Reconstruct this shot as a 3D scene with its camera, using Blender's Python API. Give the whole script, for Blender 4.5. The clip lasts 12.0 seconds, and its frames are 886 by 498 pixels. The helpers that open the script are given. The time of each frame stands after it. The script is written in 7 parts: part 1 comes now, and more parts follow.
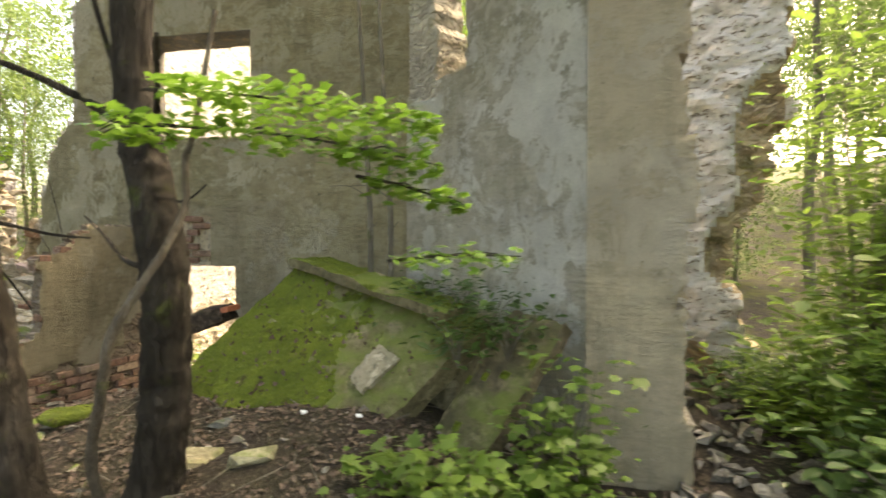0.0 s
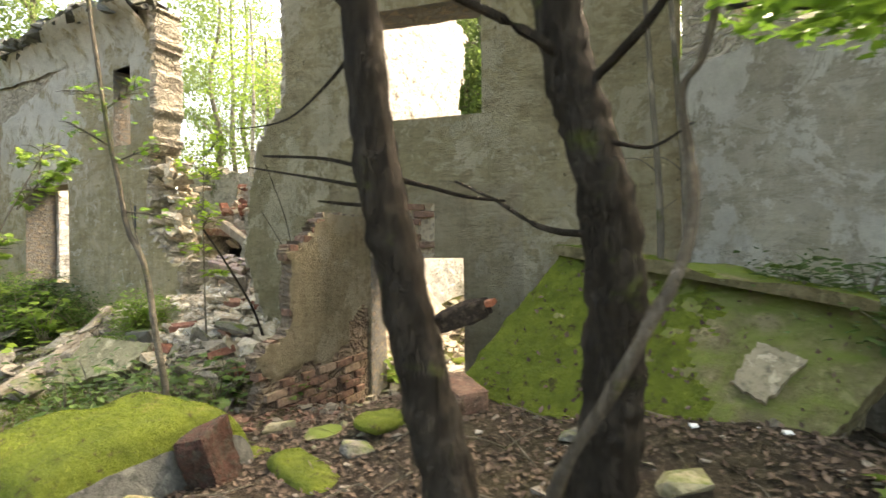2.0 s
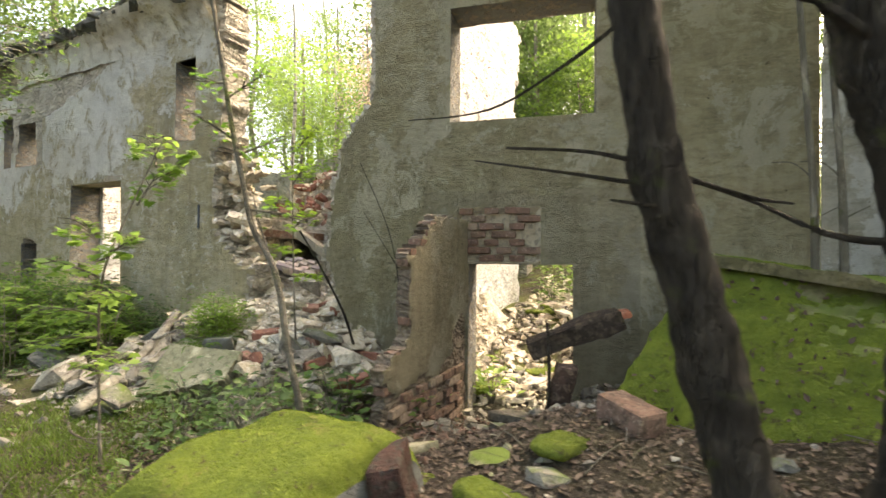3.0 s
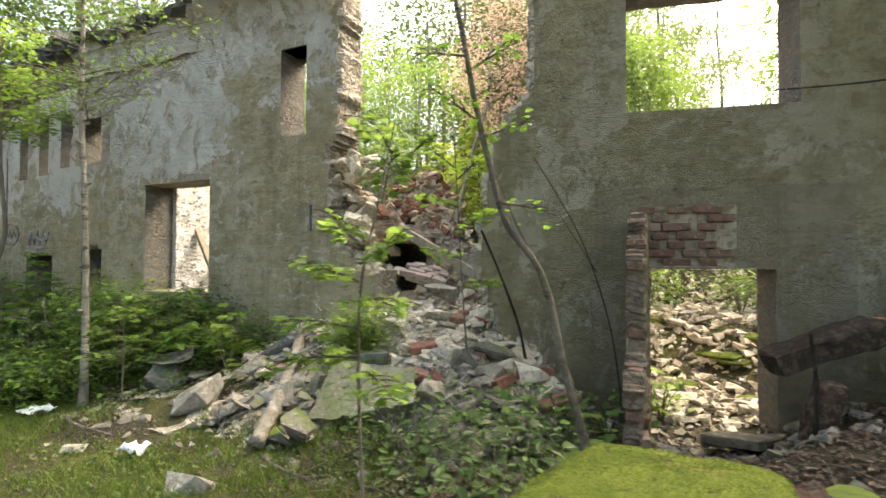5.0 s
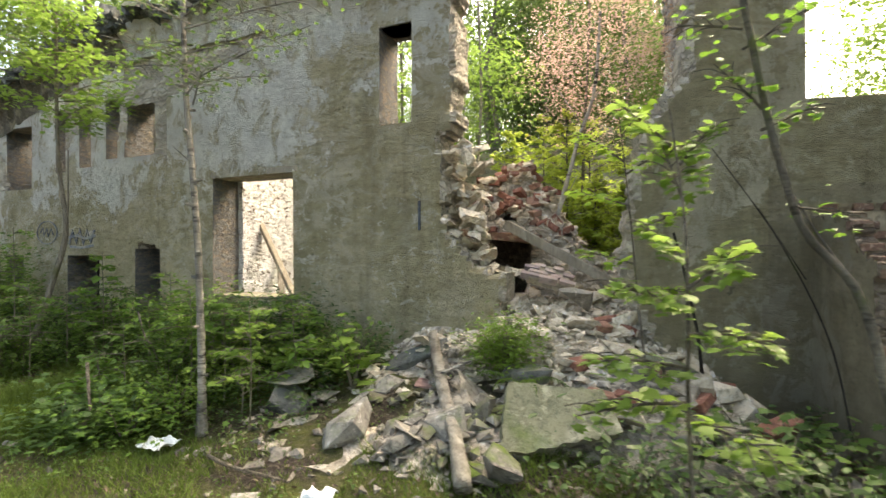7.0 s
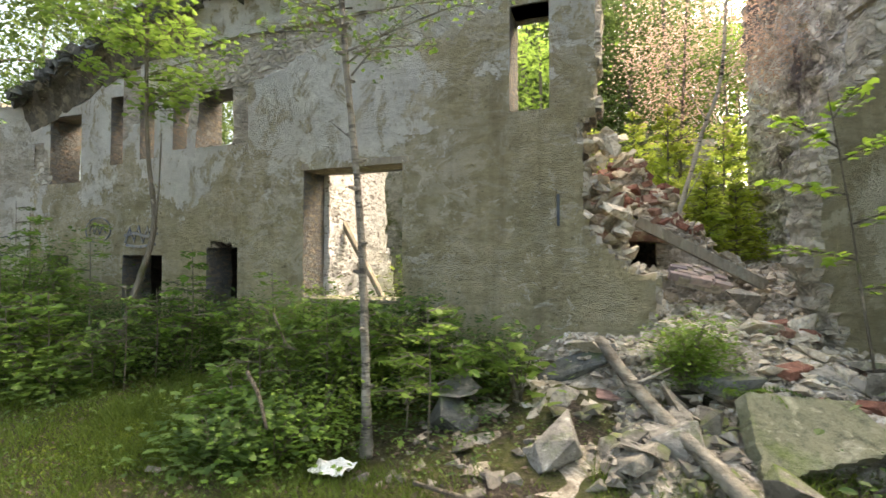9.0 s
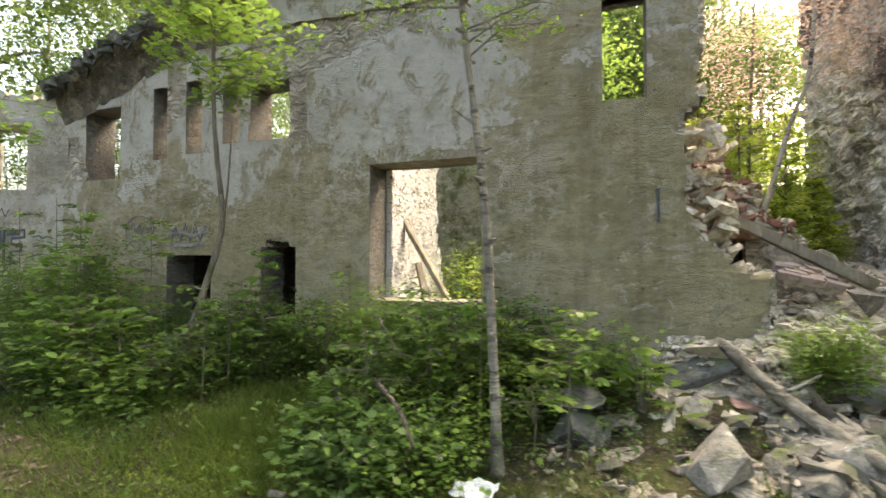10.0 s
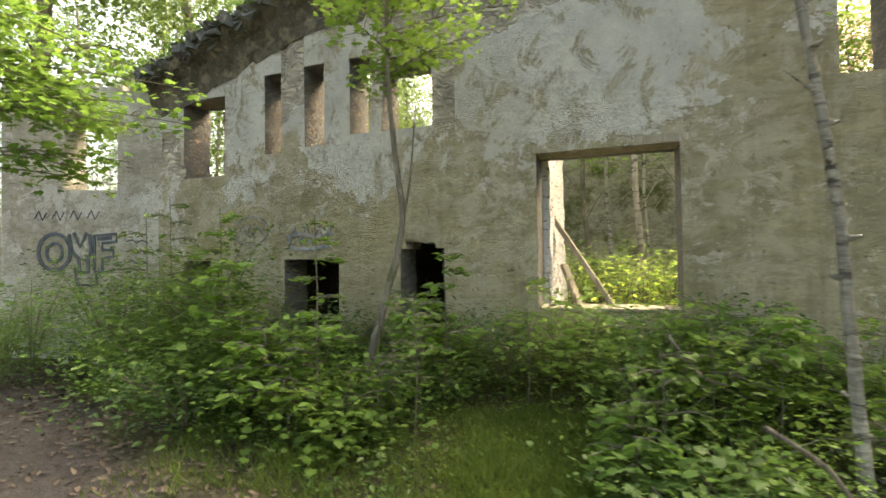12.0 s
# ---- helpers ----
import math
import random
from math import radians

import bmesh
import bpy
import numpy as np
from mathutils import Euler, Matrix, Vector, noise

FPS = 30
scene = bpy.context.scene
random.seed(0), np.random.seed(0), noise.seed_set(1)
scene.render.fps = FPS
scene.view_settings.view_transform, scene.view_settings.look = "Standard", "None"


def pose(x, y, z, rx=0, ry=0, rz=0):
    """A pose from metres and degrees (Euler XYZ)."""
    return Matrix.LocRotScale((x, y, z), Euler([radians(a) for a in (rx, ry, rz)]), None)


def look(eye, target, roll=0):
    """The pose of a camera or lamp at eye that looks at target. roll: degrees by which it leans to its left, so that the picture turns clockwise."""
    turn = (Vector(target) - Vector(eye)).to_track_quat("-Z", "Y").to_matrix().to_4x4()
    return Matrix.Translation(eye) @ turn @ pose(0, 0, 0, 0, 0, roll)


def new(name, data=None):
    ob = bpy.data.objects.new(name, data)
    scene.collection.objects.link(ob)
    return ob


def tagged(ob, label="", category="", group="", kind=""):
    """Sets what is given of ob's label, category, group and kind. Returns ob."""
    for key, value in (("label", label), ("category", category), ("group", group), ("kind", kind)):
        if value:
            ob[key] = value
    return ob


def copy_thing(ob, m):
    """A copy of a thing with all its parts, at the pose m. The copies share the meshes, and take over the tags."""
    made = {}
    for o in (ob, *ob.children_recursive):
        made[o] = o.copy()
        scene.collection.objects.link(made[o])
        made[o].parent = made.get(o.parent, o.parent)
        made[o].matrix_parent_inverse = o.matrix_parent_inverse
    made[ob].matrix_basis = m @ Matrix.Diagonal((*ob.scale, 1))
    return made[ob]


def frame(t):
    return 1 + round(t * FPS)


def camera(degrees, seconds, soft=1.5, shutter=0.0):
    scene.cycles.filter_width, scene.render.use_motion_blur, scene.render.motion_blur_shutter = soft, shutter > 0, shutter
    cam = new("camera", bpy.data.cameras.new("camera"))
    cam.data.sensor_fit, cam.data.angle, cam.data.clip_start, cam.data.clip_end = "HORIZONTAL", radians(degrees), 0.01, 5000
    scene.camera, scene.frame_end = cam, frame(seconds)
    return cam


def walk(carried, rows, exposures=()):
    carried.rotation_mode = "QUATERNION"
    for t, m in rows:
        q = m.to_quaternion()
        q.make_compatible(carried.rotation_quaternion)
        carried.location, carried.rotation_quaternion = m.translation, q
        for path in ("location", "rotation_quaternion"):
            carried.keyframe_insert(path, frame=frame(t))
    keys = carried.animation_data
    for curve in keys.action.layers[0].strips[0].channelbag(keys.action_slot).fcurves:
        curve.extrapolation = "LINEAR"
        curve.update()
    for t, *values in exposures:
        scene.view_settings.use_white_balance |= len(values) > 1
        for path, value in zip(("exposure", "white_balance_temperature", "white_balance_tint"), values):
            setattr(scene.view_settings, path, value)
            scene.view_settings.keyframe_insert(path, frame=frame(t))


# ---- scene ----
cam = camera(85.0, 12.0, soft=1.5, shutter=0.4)
PATH = [
    (0, (0.079, 0.17, 1.529), (-0.615, 2.046, 1.487), 0.1),
    (0.5, (-0.459, 0.167, 1.441), (-1.271, 1.994, 1.428), -0.1),
    (1, (-0.988, 0.029, 1.378), (-1.86, 1.829, 1.38), 0.6),
    (1.5, (-1.483, -0.002, 1.289), (-2.364, 1.794, 1.322), 0.3),
    (2, (-1.917, -0.029, 1.334), (-2.81, 1.76, 1.327), -0.6),
    (2.5, (-2.484, -0.149, 1.33), (-3.365, 1.646, 1.353), 0.6),
    (3, (-3.001, -0.262, 1.34), (-3.868, 1.541, 1.354), 0.3),
    (5, (-4.771, -0.543, 1.283), (-5.581, 1.285, 1.335), 0.2),
    (5.5, (-5.154, -0.557, 1.345), (-5.952, 1.276, 1.373), 0.0),
    (6, (-5.515, -0.592, 1.361), (-6.301, 1.246, 1.382), -0.2),
    (6.5, (-5.882, -0.631, 1.406), (-6.649, 1.216, 1.415), -0.2),
    (7, (-6.281, -0.659, 1.428), (-7.03, 1.196, 1.427), -0.3),
    (9, (-7.849, -0.763, 1.292), (-8.525, 1.119, 1.341), 0.1),
    (9.5, (-8.291, -0.783, 1.316), (-8.943, 1.108, 1.355), -0.1),
    (10, (-8.762, -0.765, 1.271), (-9.416, 1.125, 1.326), 0.0),
    (10.5, (-9.192, -0.802, 1.293), (-9.849, 1.087, 1.342), -0.1),
    (11, (-9.643, -0.8, 1.319), (-10.315, 1.084, 1.359), -0.2),
    (11.5, (-10.095, -0.793, 1.296), (-10.764, 1.091, 1.351), -0.3),
    (12, (-10.521, -0.724, 1.323), (-11.185, 1.162, 1.371), -0.8),
]
walk(cam, [(t, look(eye, target, roll)) for t, eye, target, roll in PATH],
     exposures=[(0.0, 2.95, 9400, 9), (1.5, 2.92, 9000, 9), (2.5, 2.88, 8700, 9), (5.0, 2.58, 8000, 7), (9.5, 2.62, 8150, 9), (12.0, 2.82, 9000, 5)])

# ---- light: bright overcast sky over a clearing in a wood ----
world = bpy.data.worlds.new("sky")
scene.world = world
world.use_nodes = True
wn = world.node_tree
sky = wn.nodes.new("ShaderNodeTexSky")
sky.sky_type, sky.sun_disc = "NISHITA", False
sky.sun_elevation, sky.sun_rotation = radians(51), radians(30)
sky.air_density, sky.dust_density, sky.ozone_density = 1.0, 6.0, 0.6
wn.links.new(sky.outputs["Color"], wn.nodes["Background"].inputs["Color"])
wn.nodes["Background"].inputs["Strength"].default_value = 0.165
sun_data = bpy.data.lights.new("sun", "SUN")
sun_data.energy, sun_data.angle, sun_data.color = 1.2, radians(40), (1.0, 0.97, 0.92)
sun = new("sun", sun_data)
sun.matrix_world = look((5, 8.6, 12.3), (0, 0, 0))


# ---- materials ----
def material(name, rough=0.9):
    m = bpy.data.materials.new(name)
    m.use_nodes = True
    b = m.node_tree.nodes["Principled BSDF"]
    b.inputs["Roughness"].default_value = rough
    b.inputs["Specular IOR Level"].default_value = 0.25
    return m, m.node_tree, b


def node(nt, kind, ins=(), **sets):
    n = nt.nodes.new(kind)
    for k, v in sets.items():
        setattr(n, k, v)
    for k, v in dict(ins).items():
        if isinstance(v, bpy.types.NodeSocket):
            nt.links.new(v, n.inputs[k])
        else:
            n.inputs[k].default_value = v
    return n


def coords(nt):
    return nt.nodes.new("ShaderNodeNewGeometry").outputs["Position"]


def noise_fac(nt, scale, lo=0.4, hi=0.6, detail=5.0, rough=0.6, where=None, stretch=None, distortion=0.0):
    where = where or coords(nt)
    if stretch:
        where = node(nt, "ShaderNodeMapping", {"Vector": where, "Scale": stretch}).outputs[0]
    n = node(nt, "ShaderNodeTexNoise", {"Vector": where, "Scale": scale, "Detail": detail, "Roughness": rough, "Distortion": distortion})
    return node(nt, "ShaderNodeMapRange", {0: n.outputs[0], 1: lo, 2: hi}, clamp=True).outputs[0]


def mix(nt, fac, a, b, mode="MIX"):
    n = node(nt, "ShaderNodeMix", data_type="RGBA", blend_type=mode)
    for k, v in ((0, fac), (6, a), (7, b)):
        if isinstance(v, bpy.types.NodeSocket):
            nt.links.new(v, n.inputs[k])
        else:
            n.inputs[k].default_value = v if k == 0 else (*v, 1.0)
    return n.outputs[2]


def bump(nt, b, height, dist, strength=1.0, under=None):
    n = node(nt, "ShaderNodeBump", {"Height": height, "Distance": dist, "Strength": strength})
    if under:
        nt.links.new(under, n.inputs["Normal"])
    nt.links.new(n.outputs[0], b.inputs["Normal"])
    return n.outputs[0]


def paint(nt, b, colour):
    nt.links.new(colour, b.inputs["Base Color"])


def plaster(name, base, dark, pale, cover, rise=0.0, green=0.5, slope=0.0):
    """Coarse old render: mottled, with flakes of a paler skim coat. cover: share of flakes; rise: how much it grows per metre of height;
    slope: how fast the flaked zone climbs east of the large window."""
    m, nt, b = material(name, 0.95)
    p = coords(nt)
    z = node(nt, "ShaderNodeSeparateXYZ", {0: p}).outputs[2]
    c = mix(nt, noise_fac(nt, 0.8, 0.36, 0.64, 9, 0.7, p), base, dark)
    c = mix(nt, noise_fac(nt, 3.4, 0.42, 0.7, 7, 0.7, p, (1, 1, 1.5)), c, tuple(v * 1.22 for v in base))
    c = mix(nt, noise_fac(nt, 2.2, 0.56, 0.82, 5, 0.65, p, (1.5, 1.5, 0.3)), c, tuple(v * 0.62 for v in dark))
    if green:
        g = noise_fac(nt, 0.9, 0.5, 0.72, 6, 0.7, p)
        low = node(nt, "ShaderNodeMapRange", {0: z, 1: 3.0, 2: 0.6, 3: 0.25, 4: 0.8}, clamp=True).outputs[0]
        c = mix(nt, node(nt, "ShaderNodeMath", {0: g, 1: low}, operation="MULTIPLY").outputs[0], c, (0.17, 0.175, 0.085))
    n = node(nt, "ShaderNodeTexNoise", {"Vector": p, "Scale": 0.95, "Detail": 13.0, "Roughness": 0.7, "Distortion": 0.5}).outputs[0]
    n2 = node(nt, "ShaderNodeTexNoise", {"Vector": p, "Scale": 5.5, "Detail": 8.0, "Roughness": 0.75}).outputs[0]
    n = node(nt, "ShaderNodeMath", {0: n, 1: node(nt, "ShaderNodeMath", {0: n2, 1: 0.36}, operation="MULTIPLY").outputs[0]}, operation="ADD").outputs[0]
    zone = z
    if slope:
        east = node(nt, "ShaderNodeMapRange", {0: node(nt, "ShaderNodeSeparateXYZ", {0: p}).outputs[0], 1: -10.5, 2: -9.0, 4: 1.5 * slope}, clamp=True).outputs[0]
        zone = node(nt, "ShaderNodeMath", {0: z, 1: east}, operation="SUBTRACT").outputs[0]
    n = node(nt, "ShaderNodeMath", {0: node(nt, "ShaderNodeMath", {0: zone, 1: rise}, operation="MULTIPLY").outputs[0], 1: n}, operation="ADD").outputs[0]
    lo = 0.68 + 0.12 * (0.5 - cover) + rise * 2.4
    skim = node(nt, "ShaderNodeMapRange", {0: n, 1: lo + 0.03, 2: lo + 0.042}, clamp=True).outputs[0]
    skim = node(nt, "ShaderNodeMath", {0: skim, 1: noise_fac(nt, 3.4, 0.43, 0.475, 13, 0.78, p, (1.15, 1.15, 0.75), 0.7)}, operation="MULTIPLY").outputs[0]
    haze = node(nt, "ShaderNodeMapRange", {0: n, 1: lo - 0.05, 2: lo + 0.03, 4: 0.22}, clamp=True).outputs[0]
    c = mix(nt, haze, c, tuple(0.5 * (u + v) for u, v in zip(base, pale)))
    pale_c = mix(nt, noise_fac(nt, 2.4, 0.35, 0.68, 9, 0.72, p), pale, tuple(v * 0.7 for v in pale))
    # small crisp flakes and pock marks
    n3 = noise_fac(nt, 4.6, 0.555, 0.57, 12, 0.76, p, (1, 1, 1.3), 0.8)
    n3 = node(nt, "ShaderNodeMath", {0: n3, 1: noise_fac(nt, 0.9, 0.42, 0.58, 4, 0.6, p)}, operation="MULTIPLY").outputs[0]
    c = mix(nt, node(nt, "ShaderNodeMath", {0: n3, 1: 0.8}, operation="MULTIPLY").outputs[0], c, tuple(0.35 * u + 0.65 * v for u, v in zip(base, pale)))
    c = mix(nt, node(nt, "ShaderNodeMath", {0: noise_fac(nt, 6.5, 0.52, 0.66, 9, 0.74, p, (1, 1, 1.8)), 1: 0.5}, operation="MULTIPLY").outputs[0], c, tuple(v * 0.6 for v in dark))
    c = mix(nt, noise_fac(nt, 15, 0.66, 0.72, 3, 0.6, p), c, tuple(v * 0.45 for v in dark))
    trowel = noise_fac(nt, 11, 0.2, 0.8, 7, 0.72, p, (0.6, 0.6, 2.4))
    c = mix(nt, node(nt, "ShaderNodeMapRange", {0: trowel, 1: 0.56, 2: 0.2, 4: 0.55}, clamp=True).outputs[0], c, tuple(v * 0.55 for v in dark))
    # rain streaks and grey bloom
    c = mix(nt, node(nt, "ShaderNodeMath", {0: noise_fac(nt, 3.0, 0.5, 0.72, 8, 0.7, p, (2.2, 2.2, 0.16)), 1: 0.55}, operation="MULTIPLY").outputs[0], c, tuple(v * 0.55 for v in dark))
    c = mix(nt, node(nt, "ShaderNodeMath", {0: noise_fac(nt, 1.6, 0.5, 0.62, 9, 0.75, p, None, 0.6), 1: 0.4}, operation="MULTIPLY").outputs[0], c, tuple(0.62 * u + 0.38 * v for u, v in zip(base, pale)))
    # worn flecks and pitted courses
    fleck = noise_fac(nt, 2.8, 0.505, 0.52, 13, 0.8, p, (0.9, 0.9, 1.3), 1.2)
    fleck = node(nt, "ShaderNodeMath", {0: fleck, 1: noise_fac(nt, 0.6, 0.4, 0.56, 6, 0.7, p)}, operation="MULTIPLY").outputs[0]
    share = node(nt, "ShaderNodeMapRange", {0: zone, 1: 0.9, 2: 3.2, 3: 0.3, 4: 0.8}, clamp=True).outputs[0]
    c = mix(nt, node(nt, "ShaderNodeMath", {0: fleck, 1: share}, operation="MULTIPLY").outputs[0], c, tuple(0.45 * u + 0.55 * v for u, v in zip(base, pale)))
    c = mix(nt, node(nt, "ShaderNodeMath", {0: noise_fac(nt, 0.42, 0.52, 0.7, 6, 0.65, p, (1, 1, 0.6)), 1: 0.4}, operation="MULTIPLY").outputs[0], c, tuple(v * 0.74 for v in dark))
    c = mix(nt, node(nt, "ShaderNodeMath", {0: skim, 1: 0.92}, operation="MULTIPLY").outputs[0], c, pale_c)
    fine = noise_fac(nt, 42, 0.25, 0.75, 5, 0.75, p, (1, 1, 2.4))
    c = mix(nt, node(nt, "ShaderNodeMath", {0: fine, 1: 0.33}, operation="MULTIPLY").outputs[0], c, tuple(v * 0.5 for v in dark))
    paint(nt, b, c)
    bump(nt, b, fine, 0.015, 1.0, bump(nt, b, trowel, 0.055, 1.0, bump(nt, b, skim, 0.01, 0.9)))
    return m


def stone(name, tones, bump_d=0.02, per_island=False, per_object=False, moss=0.0, scale=3.0):
    m, nt, b = material(name, 0.92)
    p = coords(nt)
    c = mix(nt, noise_fac(nt, scale, 0.3, 0.7, 7, 0.65, p), tones[0], tones[1])
    if per_island:
        r = nt.nodes.new("ShaderNodeNewGeometry").outputs["Random Per Island"]
    elif per_object:
        r = nt.nodes.new("ShaderNodeObjectInfo").outputs["Random"]
    else:
        r = noise_fac(nt, scale * 2.2, 0.45, 0.6, 2, 0.5, p)
    ramp = node(nt, "ShaderNodeMapRange", {0: r, 1: 0.45, 2: 1.0}, clamp=True).outputs[0]
    c = mix(nt, ramp, c, tones[2])
    c = mix(nt, noise_fac(nt, 18, 0.48, 0.72, 6, 0.74, p), c, tuple(v * 0.4 for v in tones[1]))
    c = mix(nt, node(nt, "ShaderNodeMath", {0: noise_fac(nt, scale * 3.3, 0.56, 0.62, 7, 0.72, p, None, 0.5), 1: 0.6}, operation="MULTIPLY").outputs[0], c, tuple(min(0.7, v * 1.45) for v in tones[2]))
    if moss:
        up = node(nt, "ShaderNodeSeparateXYZ", {0: nt.nodes.new("ShaderNodeNewGeometry").outputs["Normal"]}).outputs[2]
        f = node(nt, "ShaderNodeMapRange", {0: up, 1: 0.3, 2: 0.9}, clamp=True).outputs[0]
        f = node(nt, "ShaderNodeMath", {0: f, 1: noise_fac(nt, 2.2, 0.62 - moss * 0.35, 0.72 - moss * 0.3, 6, 0.65, p)}, operation="MULTIPLY").outputs[0]
        c = mix(nt, f, c, (0.11, 0.15, 0.03))
    paint(nt, b, c)
    bump(nt, b, noise_fac(nt, 60, 0.2, 0.8, 4, 0.7, p), bump_d * 0.35, 0.9, bump(nt, b, noise_fac(nt, 8, 0.2, 0.8, 7, 0.7, p), bump_d * 0.8, 1.0))
    return m


def leaf_material(name, a, b2, trans=0.35, gloss=0.45):
    m, nt, b = material(name, gloss)
    r = nt.nodes.new("ShaderNodeNewGeometry").outputs["Random Per Island"]
    o = nt.nodes.new("ShaderNodeObjectInfo").outputs["Random"]
    c = mix(nt, r, tuple(v * 0.75 for v in a), tuple(v * 1.12 for v in b2))
    c = mix(nt, node(nt, "ShaderNodeMath", {0: o, 1: 0.35}, operation="MULTIPLY").outputs[0], c, tuple(v * 0.6 for v in a))
    paint(nt, b, c)
    t = node(nt, "ShaderNodeBsdfTranslucent", {"Color": mix(nt, 0.5, c, tuple(min(1, v * 1.7) for v in b2))})
    s = node(nt, "ShaderNodeMixShader", {0: trans, 1: b.outputs[0], 2: t.outputs[0]})
    nt.links.new(s.outputs[0], nt.nodes["Material Output"].inputs["Surface"])
    return m


def bark(name, a, b2, scale=1.0, stretch=(1, 1, 0.18), depth=0.012, moss=0.0, spots=None):
    m, nt, b = material(name, 0.9)
    p = coords(nt)
    f = noise_fac(nt, 24 * scale, 0.3, 0.7, 6, 0.65, p, stretch)
    c = mix(nt, f, a, b2)
    c = mix(nt, noise_fac(nt, 2.5, 0.5, 0.7, 5, 0.6, p), c, tuple(v * 0.6 + 0.02 for v in b2))
    if spots:
        c = mix(nt, noise_fac(nt, 7, 0.53, 0.6, 4, 0.65, p, (0.5, 0.5, 2.4)), c, spots)
    if moss:
        c = mix(nt, noise_fac(nt, 3, 0.66 - moss * 0.3, 0.75 - moss * 0.3, 5, 0.7, p), c, (0.09, 0.11, 0.03))
    ridge = noise_fac(nt, 9 * scale, 0.42, 0.58, 8, 0.72, p, (1, 1, 0.3), 0.8)
    c = mix(nt, node(nt, "ShaderNodeMath", {0: noise_fac(nt, 5.0, 0.54, 0.64, 8, 0.75, p, (1, 1, 0.6)), 1: 0.5}, operation="MULTIPLY").outputs[0], c, tuple(min(0.6, v * 1.9) for v in b2))
    c = mix(nt, node(nt, "ShaderNodeMath", {0: ridge, 1: 0.45}, operation="MULTIPLY").outputs[0], c, tuple(v * 0.5 for v in a))
    paint(nt, b, c)
    bump(nt, b, f, depth, 1.0, bump(nt, b, ridge, depth * 1.6, 1.0))
    return m


PLASTER_GREY = plaster("weathered_grey_render", (0.545, 0.48, 0.31), (0.39, 0.34, 0.212), (0.93, 0.925, 0.87), 0.7, 0.16, slope=0.7)
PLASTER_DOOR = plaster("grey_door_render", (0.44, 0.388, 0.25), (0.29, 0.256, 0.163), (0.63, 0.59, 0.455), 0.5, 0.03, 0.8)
PLASTER_TAN = plaster("tan_render", (0.66, 0.575, 0.41), (0.55, 0.48, 0.34), (0.72, 0.66, 0.52), 0.3)
PLASTER_WHITE = plaster("blotched_white_render", (0.55, 0.51, 0.405), (0.42, 0.385, 0.3), (0.88, 0.865, 0.8), 0.7, 0.0, 0)
PLASTER_OCHRE = plaster("ochre_render", (0.37, 0.32, 0.215), (0.27, 0.235, 0.16), (0.45, 0.41, 0.31), 0.35, 0.0, 0)


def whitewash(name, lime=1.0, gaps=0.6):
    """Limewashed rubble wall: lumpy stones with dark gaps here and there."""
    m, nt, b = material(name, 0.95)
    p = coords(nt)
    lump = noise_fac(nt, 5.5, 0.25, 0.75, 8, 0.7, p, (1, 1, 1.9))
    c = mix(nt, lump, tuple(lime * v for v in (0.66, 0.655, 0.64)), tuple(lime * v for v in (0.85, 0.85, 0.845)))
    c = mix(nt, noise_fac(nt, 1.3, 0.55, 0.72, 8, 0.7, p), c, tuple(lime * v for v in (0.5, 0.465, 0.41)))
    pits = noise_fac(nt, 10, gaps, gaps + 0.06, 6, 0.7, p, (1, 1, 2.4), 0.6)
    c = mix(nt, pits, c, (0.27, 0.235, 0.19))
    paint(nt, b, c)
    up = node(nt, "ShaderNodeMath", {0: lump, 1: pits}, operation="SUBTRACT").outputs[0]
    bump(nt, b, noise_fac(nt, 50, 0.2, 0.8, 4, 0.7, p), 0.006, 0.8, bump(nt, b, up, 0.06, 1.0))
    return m


